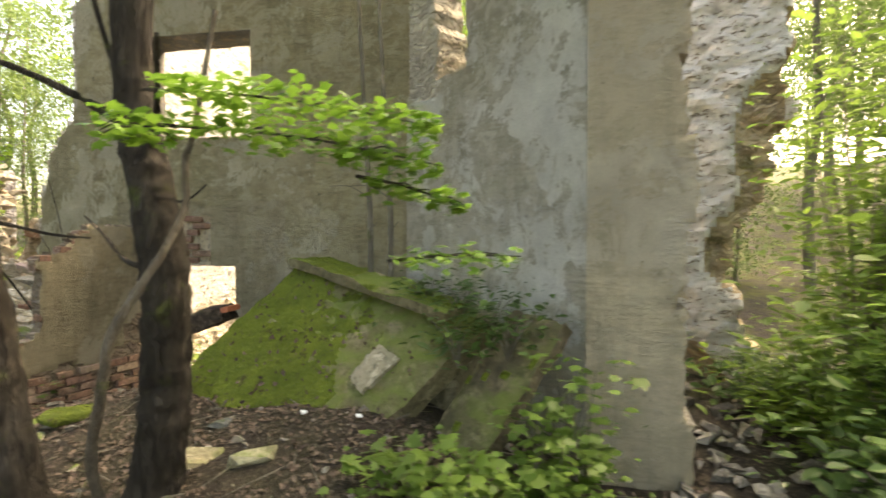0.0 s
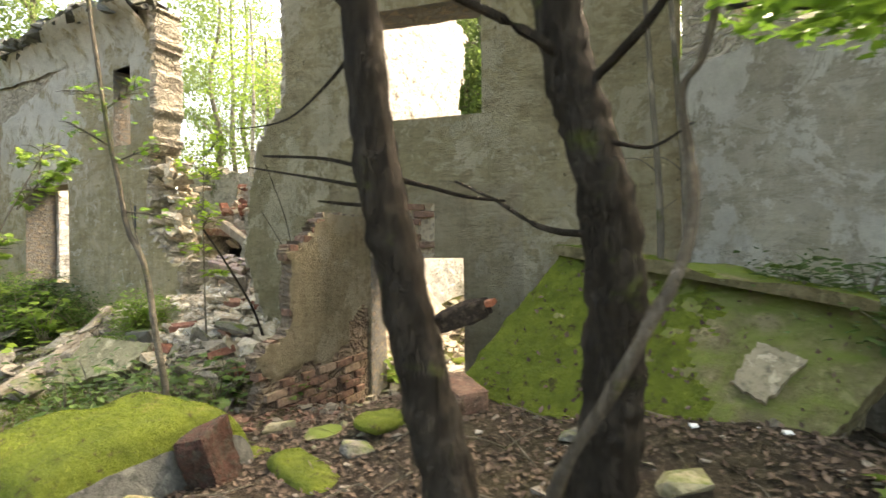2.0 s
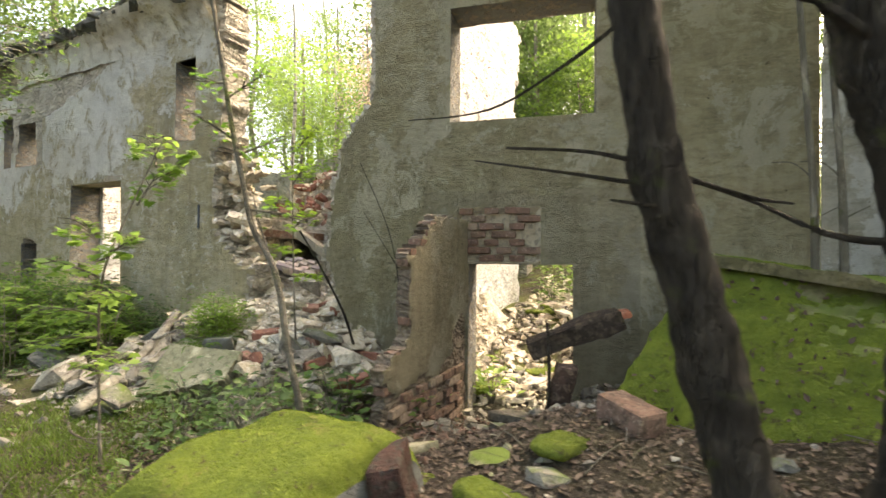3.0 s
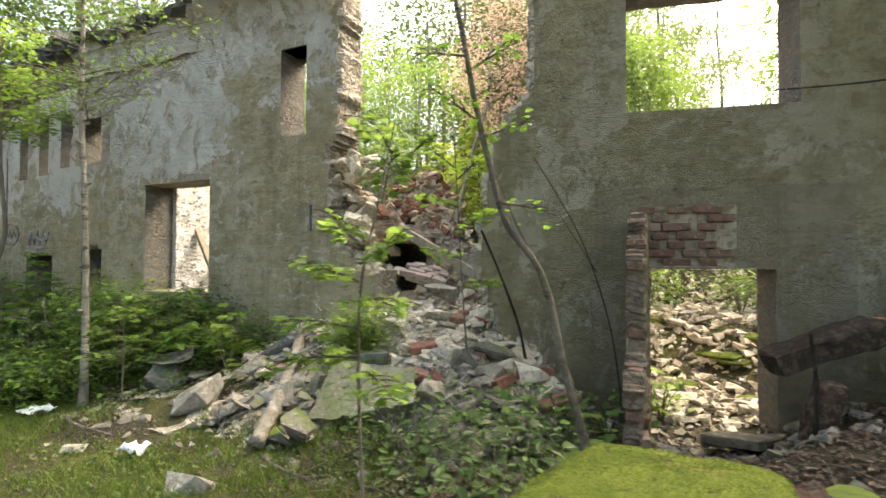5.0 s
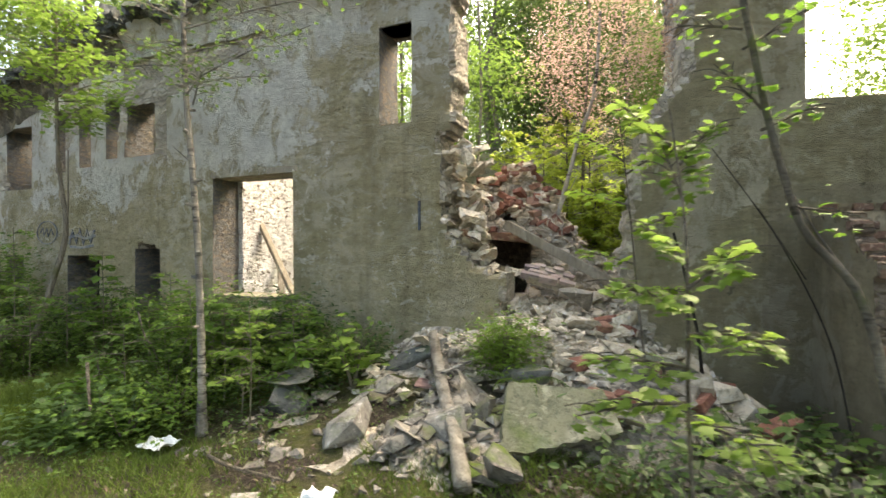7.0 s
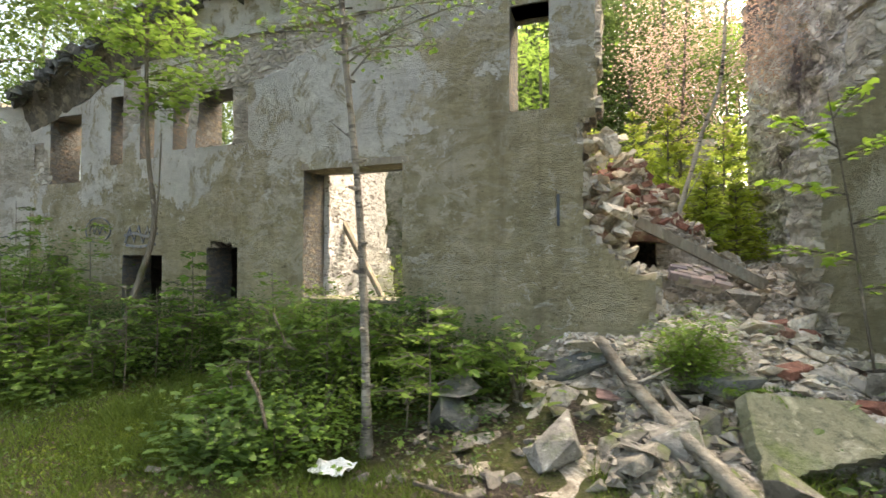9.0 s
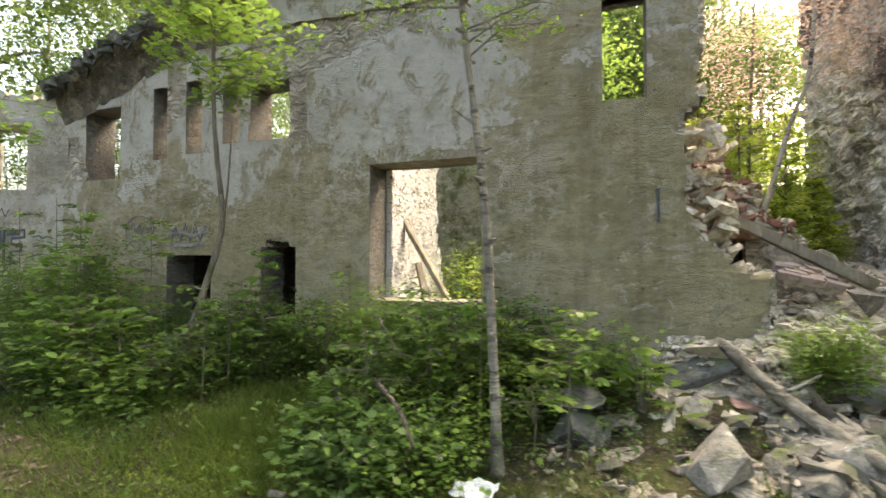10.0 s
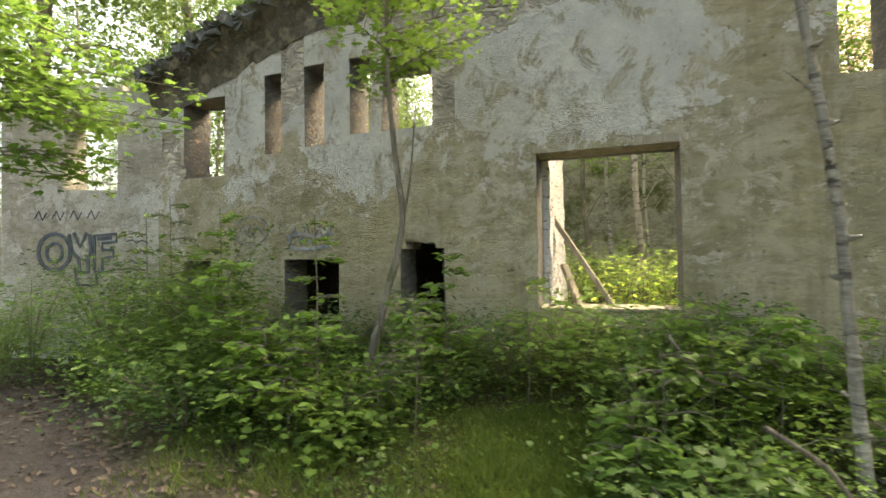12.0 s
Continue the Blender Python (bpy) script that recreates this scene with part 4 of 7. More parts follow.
def grow_tree(name, base, tall, r0, crown, bark_mat, leaf_mat, seed, label, lean=(0, 0), clumps=60, per=45, size=0.11, clump=0.4, limbs=6):
    """A tree: trunk with limbs, and a crown of many leaves. crown: (height of its middle, radius, half height)."""
    rng = np.random.default_rng(seed)
    t = empty(name, base)
    tagged(t, label, "tree")
    mid = [(lean[0] * k / 5 + rng.normal(0, 0.012 * tall) * (k > 0), lean[1] * k / 5 + rng.normal(0, 0.012 * tall) * (k > 0), tall * k / 5 - 0.15 * (k == 0)) for k in range(6)]
    child("trunk", limb_mesh("trunk", [(mid, r0, r0 * 0.25)], bark_mat, 9), t)
    cz, cr, ch = crown
    ls = []
    for _ in range(limbs):
        f = rng.uniform(max(0.25, (cz - ch) / tall), 0.95)
        p = Vector(mid[int(f * 5)]).lerp(Vector(mid[min(5, int(f * 5) + 1)]), f * 5 - int(f * 5))
        a = rng.uniform(0, 6.283)
        e = p + Vector((math.cos(a), math.sin(a), rng.uniform(0.2, 0.8))) * cr * rng.uniform(0.4, 0.85)
        ls.append(((p, p.lerp(e, 0.5) + Vector((0, 0, 0.08 * cr)), e), r0 * 0.35 * (1.1 - f), r0 * 0.06))
    for l in ls:
        child("limb", limb_mesh("limb", [l], bark_mat, 5), t)
    top = (lean[0] * cz / tall, lean[1] * cz / tall, cz)
    child("crown", leaves_mesh("crown", crown_spots(rng, top, (cr, cr, ch), clumps, per, size, clump), leaf_mat, "kite", seed), t)
    return t


# far wood behind the ruin and round the trail
def wood():
    protos = [grow_tree("forest_tree", (-9.0, 18.0, height(-9, 18)), 13, 0.16, (7.8, 2.7, 5.4), BARK_GREY, LEAF_FAR, 51, "tall slender broadleaf tree in full leaf", clumps=85, per=85, size=0.16, clump=0.5),
              grow_tree("forest_tree", (-7.5, 14.0, height(-7.5, 14)), 11, 0.12, (5.4, 2.3, 4.9), BARK_GREY, LEAF_FAR, 52, "light green young broadleaf tree behind the ruin", clumps=75, per=85, size=0.145, clump=0.45),
              grow_tree("forest_tree", (-11.0, 15.5, height(-11, 15.5)), 15, 0.2, (8.6, 3.2, 6.0), BARK_GREY, LEAF_FAR, 53, "tall green forest tree in leaf", clumps=95, per=85, size=0.17, clump=0.55)]
    for p in protos:
        p["group"] = "wood behind the ruin"
    r = random.Random(77)
    spots = []
    for _ in range(2000):
        if len(spots) > 52:
            break
        x, y = r.uniform(-34, 14), r.uniform(12.0, 36)
        if (y < 14 and -6.5 < x < 1) or abs((x + 5.0) - 0.29 * (y + 0.5)) < 5.0:
            continue
        if all((x - a) ** 2 + (y - b) ** 2 > 5.5 for a, b in spots):
            spots.append((x, y))
    # along the west end and behind the trail
    spots += [(-19.5, 4.5), (-21, 1.0), (-20, 8), (-23, 5), (-18.2, 8.5), (-24, -2), (9.5, 6.5), (8.0, 11), (11.5, 2.5), (9.0, 4.0), (4.0, 13.0), (7.5, -1.0),
              (-5.5, -9.5), (-14.5, -8.5), (5.5, -7), (-10, -14), (-1, -13)]
    for x, y in ((-2.2, 13.5), (0.5, 14.2), (-3.6, 15.0), (2.6, 13.2), (-0.8, 16.0), (-4.9, 13.2)):
        copy_thing(protos[1], pose(x, y, height(x, y) - 0.8, 0, 0, r.uniform(0, 360)) @ Matrix.Scale(r.uniform(0.36, 0.5), 4))
    for x, y, k in ((0.2, 13.4, 0.75), (1.6, 12.0, 0.8), (-6.6, 13.2, 0.9), (-5.7, 16.0, 1.0), (-7.6, 16.6, 1.1), (-8.8, 14.2, 0.9), (-4.6, 19.5, 1.1), (-6.3, 20.5, 1.2)):
        copy_thing(protos[1], pose(x, y, height(x, y) - 0.3, 0, 0, r.uniform(0, 360)) @ Matrix.Scale(k, 4))
    for x, y, k in ((-0.6, 13.2, 0.62),):
        copy_thing(protos[2], pose(x, y, height(x, y) - 0.3, 0, 0, r.uniform(0, 360)) @ Matrix.Scale(k, 4))
    for x, y in spots:
        s = r.uniform(0.75, 1.15)
        copy_thing(r.choice(protos), pose(x, y, height(x, y), 0, 0, r.uniform(0, 360)) @ Matrix.Scale(s, 4))


wood()
grow_tree("young_ash", (-2.0, 9.3, height(-2.0, 9.3)), 5.8, 0.05, (4.4, 1.15, 1.6), BARK_GREY, LEAF_LIGHT, 57, "young green tree inside the roofless building", clumps=60, per=55, size=0.12, clump=0.3)
grow_tree("young_ash", (-5.3, 12.8, height(-5.3, 12.8)), 6.0, 0.06, (4.2, 1.3, 1.9), BARK_GREY, LEAF_LIGHT, 58, "young green tree behind the ruin", clumps=70, per=55, size=0.14, clump=0.35)



def moss_material():
    m, nt, b = material("cushion_moss", 1.0)
    p = coords(nt)
    c = mix(nt, noise_fac(nt, 5, 0.35, 0.65, 7, 0.7, p), (0.185, 0.235, 0.036), (0.1, 0.14, 0.024))
    c = mix(nt, noise_fac(nt, 2.6, 0.58, 0.7, 8, 0.74, p), c, (0.24, 0.21, 0.08))
    c = mix(nt, noise_fac(nt, 9, 0.56, 0.64, 7, 0.74, p), c, (0.075, 0.07, 0.03))
    c = mix(nt, noise_fac(nt, 26, 0.6, 0.85, 4, 0.7, p), c, (0.1, 0.12, 0.025))
    paint(nt, b, c)
    bump(nt, b, noise_fac(nt, 90, 0.2, 0.8, 4, 0.7, p), 0.007, 0.8, bump(nt, b, noise_fac(nt, 12, 0.2, 0.8, 7, 0.72, p), 0.07, 1.0))
    return m


CUSHION = moss_material()
LITTER_WHITE, _nt, _b = material("crumpled_white_plastic", 0.45)
_b.inputs["Base Color"].default_value = (0.66, 0.69, 0.7, 1)
bump(_nt, _b, noise_fac(_nt, 22, 0.3, 0.7, 3, 0.6), 0.02, 0.8)
CONCRETE = stone("weathered_concrete", ((0.27, 0.245, 0.18), (0.19, 0.175, 0.125), (0.33, 0.3, 0.235)), 0.012, moss=0.25, scale=2.0)
CONCRETE_PALE = stone("lichened_render_slab", ((0.25, 0.245, 0.165), (0.18, 0.18, 0.115), (0.31, 0.3, 0.22)), 0.022, moss=0.25, scale=2.0)
SLAB = stone("dirty_mossy_slab", ((0.17, 0.15, 0.085), (0.1, 0.092, 0.05), (0.19, 0.165, 0.1)), 0.02, moss=0.75, scale=2.5)
SPRAY_PAINT, _nt, _b = material("dark_spray_paint", 0.6)
paint(_nt, _b, mix(_nt, noise_fac(_nt, 20, 0.4, 0.7), (0.035, 0.045, 0.06), (0.09, 0.1, 0.11)))
SPRAY_FAINT, _nt, _b = material("faded_blue_spray_paint", 0.8)
paint(_nt, _b, mix(_nt, noise_fac(_nt, 14, 0.4, 0.6, 6, 0.7), (0.1, 0.115, 0.15), (0.28, 0.27, 0.25)))
PINK_PAINT = stone("painted_pink_render", ((0.34, 0.235, 0.205), (0.36, 0.32, 0.285), (0.19, 0.155, 0.165)), 0.01, per_object=True, scale=4)


# ---- masonry pieces that show singly: lintel, door jamb and footing bricks ----
BRICKS = [brick_mesh("brick", BRICK, 0.235 * k, 0.1, 0.062, 40 + i) for i, k in enumerate((1.0, 1.0, 0.62))]
DARK_BRICK = stone("sooty_brick", ((0.19, 0.105, 0.078), (0.1, 0.07, 0.054), (0.25, 0.19, 0.145)), 0.01, per_object=True, scale=9)
DARK_BRICKS = [brick_mesh("brick", DARK_BRICK, 0.235 * k, 0.1, 0.064, 50 + i) for i, k in enumerate((1.0, 1.0, 0.6))]


def child_bricks(owner, rows, meshes, seed):
    """rows: (u, y, z, turn) in the owner's frame."""
    r = random.Random(seed)
    for u, y, z, turn in rows:
        child("brick", r.choice(meshes), owner, at=pose(u, y, z, r.gauss(0, 1.5), r.gauss(0, 1.0), turn + r.gauss(0, 2)))


door_wall = bpy.data.objects["wall_doorway"]
_rows = []
for c in range(7):
    z = 1.285 + 0.077 * c
    for k in range(4):
        u = 1.0 + 0.25 * k + (0.12 if c % 2 else 0.0)
        if u < 1.66 and not (c < 2 and k == 3) and (c * 5 + k * 3) % 7:
            _rows.append((u, 0.06, z, 0))
child_bricks(door_wall, _rows, DARK_BRICKS, 3)

# stub of the porch wall that stands out beside the doorway
STUB_START = profile([(-0.6, 0.3), (0.1, 0.34), (0.3, 0.4), (0.47, 0.33), (0.55, 0.42), (0.66, 0.7), (1.0, 0.74), (1.34, 0.68), (1.38, 0.86), (1.5, 1.0), (1.62, 1.12), (1.7, 1.2)], 61, 0.03, 5)


def stub_skin(u, z):
    n = wobble(u, z, 3, 5) + 0.5 * wobble(u, z, 8, 14)
    if z < 0.3 + 0.09 * n + 0.1 * (u > 1.25) or (u > 1.5 and z < 0.7 + 0.15 * n):
        return 0.02, 1
    return 0.0, 0


stub = ragged_wall("wall_porch_stub", (-4.84, 2.28), 90, (0.0, 1.86), (-0.5, 1.72), 0.13, lambda u, z: u > STUB_START(z) and z < 1.66, [], stub_skin,
                   [PLASTER_OCHRE, rubble_work("dark_porch_masonry", ((0.17, 0.12, 0.09), (0.09, 0.07, 0.055), (0.24, 0.2, 0.155)))], "thin broken porch wall of ochre render over brick beside the doorway", step=0.045, seed=20, back=0)
_rows = [(STUB_START(0.34 + 0.077 * c) + 0.045 + 0.03 * (c % 2), 0.065, 0.34 + 0.077 * c, 90 if c % 3 else 0) for c in range(17) if c > 11 or c % 3 == 0]
child_bricks(stub, _rows, [brick_mesh("brick", DARK_BRICK, 0.125, 0.1, 0.06, 66)], 4)
_rows = []
for c in range(7):
    for k in range(8):
        u = 0.42 + 0.245 * k + (0.12 if c % 2 else 0)
        z = -0.22 + 0.077 * c
        if u < 1.75 and (c * 3 + k * 5) % 6 and z < 0.26 + 0.1 * wobble(u, 2, 2, 3):
            _rows.append((u, 0.035, z, 0))
child_bricks(stub, _rows, DARK_BRICKS, 5)


def box_mesh(name, l, w, h, mat, bevel=0.01, cuts=0, rough=0.0, seed=0, top=None, smooth=False, rounding=0.0):
    """A worn block: bevelled box, cut finer and roughened; top: material of faces that look up."""
    bm = bmesh.new()
    bmesh.ops.create_cube(bm, size=1.0, matrix=Matrix.Diagonal((l, w, h, 1)))
    if cuts:
        bmesh.ops.subdivide_edges(bm, edges=list(bm.edges), cuts=cuts, use_grid_fill=True)
    else:
        bmesh.ops.bevel(bm, geom=list(bm.edges), offset=bevel, segments=2, affect="EDGES")
    bm.normal_update()
    for v in bm.verts:
        p = v.co
        n = wobble(p.x + seed, p.y, p.z, 3.0) + 0.5 * wobble(p.x, p.y + seed, p.z, 9.0)
        v.co = p + v.normal * n * rough
        if cuts:
            if rounding:
                e = Vector((p.x / l, p.y / w, p.z / h))
                k = 0.58 / max(e.length, 1e-6)
                v.co = v.co.lerp(Vector((p.x * k, p.y * k, p.z * k)), rounding)
            q = [abs(p.x) / (l / 2), abs(p.y) / (w / 2), abs(p.z) / (h / 2)]
            if sorted(q)[1] > 0.98:
                v.co *= 1 - 0.04 * (1 + wobble(p.x, p.y, p.z + seed, 7))
    bm.normal_update()
    me = bpy.data.meshes.new(name)
    me.materials.append(mat)
    if top:
        me.materials.append(top)
        for f in bm.faces:
            f.material_index = 1 if f.normal.z > 0.35 + 0.5 * wobble(*(f.calc_center_median() + Vector((seed, 0, 0))), 5.0) else 0
    for f in bm.faces:
        f.smooth = smooth
    bm.to_mesh(me)
    bm.free()
    return me


def lone(name, me, m, label, category, group=""):
    ob = new(name, me)
    ob.matrix_basis = m
    return tagged(ob, label, category, group)


def between(a, b, roll=0.0):
    """Pose of a long thing whose x axis runs from a to b."""
    a, b = Vector(a), Vector(b)
    return Matrix.Translation((a + b) / 2) @ (b - a).to_track_quat("X", "Z").to_matrix().to_4x4() @ Matrix.Rotation(radians(roll), 4, "X")


# ---- timber in the openings ----
lone("door_lintel", box_mesh("door_lintel", 1.08, 0.12, 0.035, WOOD, 0.004), frame_of(DOOR_O, DOOR_A) @ pose(1.52, 0.08, 1.245), "dark timber lintel plank over the doorway", "lintel")
lone("window_lintel", box_mesh("window_lintel", 1.36, 0.3, 0.085, WOOD, 0.008), pose(-10.57, 4.0, 2.36), "old timber lintel over the large window opening", "lintel")
lone("eaves_lintel", box_mesh("eaves_lintel", 0.72, 0.3, 0.07, WOOD, 0.008), pose(-15.2, 4.02, 3.37), "old timber lintel over an upper window", "lintel")
lone("narrow_lintel", box_mesh("narrow_lintel", 0.46, 0.3, 0.06, WOOD, 0.008), pose(-8.63, 4.02, 3.81), "timber lintel over the narrow window", "lintel")
lone("window_sill", box_mesh("window_sill", 1.22, 0.46, 0.03, CONCRETE, cuts=5, rough=0.012), pose(-10.57, 4.06, 0.86), "crumbling window sill strewn with mortar", "sill")
lone("leaning_plank", box_mesh("leaning_plank", 1.25, 0.09, 0.05, WOOD, 0.006), between((-11.12, 4.62, 1.75), (-10.5, 4.55, 0.78)), "weathered plank leaning inside the window", "plank")
lone("short_plank", box_mesh("short_plank", 0.6, 0.08, 0.05, WOOD, 0.006), between((-11.05, 4.9, 1.25), (-10.85, 4.7, 0.75)), "short grey plank leaning inside the window", "plank")
lone("cellar_floor_block", rock_mesh("cellar_floor_block", STONE_PALE, 5, 0.9, 0.5, 0.5), pose(-10.6, 4.6, 0.55), "heap of pale mortar behind the window", "stone")
# cellar rooms behind the low openings, their shade put into a near-black stone colour
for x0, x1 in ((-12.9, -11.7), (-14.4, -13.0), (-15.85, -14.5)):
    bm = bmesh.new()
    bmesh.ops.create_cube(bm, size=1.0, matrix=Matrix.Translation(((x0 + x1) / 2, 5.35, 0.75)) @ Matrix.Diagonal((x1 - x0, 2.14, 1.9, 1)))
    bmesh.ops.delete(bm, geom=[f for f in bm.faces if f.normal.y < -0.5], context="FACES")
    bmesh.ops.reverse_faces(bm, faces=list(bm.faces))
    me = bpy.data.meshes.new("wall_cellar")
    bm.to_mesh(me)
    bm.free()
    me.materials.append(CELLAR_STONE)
    tagged(new("wall_cellar", me), "stone cellar chamber, coloured dark for its shade, behind a low opening", "cellar", kind="structure")


# ---- cornice on the west wall ----
def cornice():
    us = np.arange(-16.05, -7.93, 0.11)
    prof = ((0.0, -0.44), (-0.04, -0.3), (-0.13, -0.16), (-0.27, -0.06), (-0.33, 0.02), (-0.3, 0.08), (0.0, 0.13), (0.25, 0.1))
    verts, faces, slots = [], [], []
    for u in us:
        top = WEST_TOP(u) - 0.03
        fade = 0.7 * smoothstep(-12.0, -13.6, u) * smoothstep(-16.1, -15.3, u) if u < -11.6 else smoothstep(-11.2, -9.6, u)
        for k, (y, z) in enumerate(prof):
            w = (0.025 * wobble(u, k, 1, 5) + 0.012 * wobble(u, k, 4, 17)) * (1 + 1.6 * fade * (u < -11.6))
            verts.append((u, 3.845 + y * (0.25 + 0.75 * fade) + w, top + z + w))
    n = len(prof)
    for i in range(len(us) - 1):
        for k in range(n - 1):
            faces.append((i * n + k, (i + 1) * n + k, (i + 1) * n + k + 1, i * n + k + 1))
            slots.append(0 if k < 4 and us[i] + 0.5 * wobble(us[i], k, 3, 4) > -12.9 else 1)
    ob = new("cornice", mesh_from("cornice", verts, faces, [PLASTER_GREY, stone("eaves_slate", ((0.12, 0.11, 0.09), (0.075, 0.07, 0.055), (0.18, 0.16, 0.12)), 0.03, moss=0.6)], slots))
    tagged(ob, "broken rendered cornice with mossy dark slates on top", "cornice", kind="structure")
    r = random.Random(4)
    out = []
    for k in range(1500):
        u = r.uniform(-16, -8) if k % 2 else r.uniform(-16, -12.6)
        out.append((u, 3.85 + r.uniform(-0.27, 0.3), WEST_TOP(u) + r.uniform(-0.06, 0.1), r.choice((0.08, 0.12, 0.18, 0.26)) * r.uniform(0.7, 1.3)))
    joined_rocks("eaves_rubble", out, STONE_DARK, "loose dark slates and stones along the wall top", "rubble", 6)
    spots = [(u, 3.85 + r.uniform(-0.3, 0.35), WEST_TOP(u) + 0.1 + abs(r.gauss(0, 0.07)), r.uniform(0.04, 0.08)) for u in (r.uniform(-16.2, -8.2 if k % 3 == 0 else -12.8) for k in range(4200))]
    tagged(new("wall_top_weeds", leaves_mesh("wall_top_weeds", spots, LEAF_DARK, seed=8)), "weeds growing along the broken wall top", "weeds", kind="stuff")


cornice()


# slit, its shade put in as a thin dark bar, and wall marks
lone("slit_bar", box_mesh("slit_bar", 0.025, 0.02, 0.3, SPRAY_PAINT, 0.004), pose(-8.36, 3.845, 1.77), "dark bar standing in for the shade of a slit in the wall render", "slot")


def graffiti():
    g = empty("graffiti", (-15.95, 3.85, 0))
    g.matrix_basis = frame_of((-15.95, 3.85), 200)
    tagged(g, "dark spray-painted tag on the pale end wall", "graffiti")

    def stroke(pts, w):
        v, f = [], []
        for k, (u, z) in enumerate(pts):
            a, b = pts[max(k - 1, 0)], pts[min(k + 1, len(pts) - 1)]
            d = Vector((b[0] - a[0], b[1] - a[1])).normalized()
            v += [(u - d.y * w / 2, 0.014, z + d.x * w / 2), (u + d.y * w / 2, 0.014, z - d.x * w / 2),
                  (u + d.y * w / 2, 0.004, z - d.x * w / 2), (u - d.y * w / 2, 0.004, z + d.x * w / 2)]
        for k in range(len(pts) - 1):
            for s in range(4):
                f.append((4 * k + s, 4 * k + (s + 1) % 4, 4 * k + 4 + (s + 1) % 4, 4 * k + 4 + s))
        child("stroke", mesh_from("stroke", v, f, [SPRAY_PAINT]), g)
    def rounded(u, z, a, b, n=20, start=0.0, end=6.283):
        return [(u + a * math.cos(t), z + b * math.sin(t)) for t in np.linspace(start, end, n)]

    stroke(rounded(1.3, 1.5, 0.2, 0.23), 0.045)
    stroke(rounded(1.3, 1.49, 0.1, 0.12, 14), 0.035)
    stroke([(1.12, 1.72), (1.08, 1.5), (1.0, 1.42), (0.98, 1.24)], 0.04)
    stroke([(1.06, 1.74), (0.98, 1.56), (0.9, 1.74)], 0.04)
    stroke([(0.86, 1.72), (0.84, 1.48), (0.88, 1.42), (0.88, 1.24), (0.98, 1.24)], 0.04)
    stroke([(0.8, 1.26), (0.8, 1.7), (0.52, 1.72), (0.52, 1.62), (0.7, 1.6), (0.7, 1.52), (0.56, 1.52), (0.56, 1.43), (0.7, 1.42), (0.7, 1.24), (0.8, 1.24)], 0.035)
    stroke([(0.76, 1.66), (0.58, 1.67)], 0.05)
    stroke([(1.04, 1.3), (1.02, 1.08), (0.76, 1.08), (0.78, 1.22)], 0.03)
    for k in range(3):
        stroke([(0.4, 1.62 - 0.13 * k), (0.32, 1.64 - 0.13 * k), (0.27, 1.6 - 0.13 * k), (0.2, 1.63 - 0.13 * k), (0.13, 1.6 - 0.13 * k)], 0.015)
    for k in range(4):
        stroke([(1.55 - 0.22 * k, 1.92), (1.5 - 0.22 * k, 2.02), (1.45 - 0.22 * k, 1.9), (1.4 - 0.22 * k, 2.0)], 0.008)


def scrawl(name, at, label, lines_of, w):
    """Thin sprayed lines on the face of the long wall."""
    g = empty(name, (at[0], 3.85, at[1]))
    tagged(g, label, "graffiti")
    for pts in lines_of:
        v, f = [], []
        for k, (u, z) in enumerate(pts):
            a, b = pts[max(k - 1, 0)], pts[min(k + 1, len(pts) - 1)]
            d = Vector((b[0] - a[0], b[1] - a[1])).normalized()
            for y in (-0.016, -0.004):
                v += [(u - d.y * w / 2, y, z + d.x * w / 2), (u + d.y * w / 2, y, z - d.x * w / 2)]
        for k in range(len(pts) - 1):
            for p, q in ((0, 1), (1, 3), (3, 2), (2, 0)):
                f.append((4 * k + p, 4 * k + q, 4 * k + 4 + q, 4 * k + 4 + p))
        child("stroke", mesh_from("stroke", v, f, [SPRAY_FAINT]), g)


graffiti()
scrawl("scrawl", (-14.5, 1.7), "faint sprayed circle with a scribble on grey render",
       [[(0.24 * math.cos(t), 0.17 * math.sin(t)) for t in np.linspace(0, 6.283, 22)], [(-0.16, 0.0), (-0.1, 0.08), (-0.07, -0.05), (0.0, 0.07), (0.03, -0.06), (0.1, 0.06), (0.15, -0.04)]], 0.014)
scrawl("scrawl", (-13.7, 1.62), "faint blue-grey sprayed scribble above a low opening",
       [[(-0.28, -0.1), (-0.2, 0.1), (-0.12, -0.08), (-0.04, 0.12), (0.04, -0.1), (0.12, 0.1), (0.2, -0.08), (0.28, 0.1)], [(-0.3, 0.0), (-0.1, 0.03), (0.1, -0.02), (0.3, 0.02)], [(-0.26, -0.13), (0.0, -0.15), (0.26, -0.12)]], 0.035)


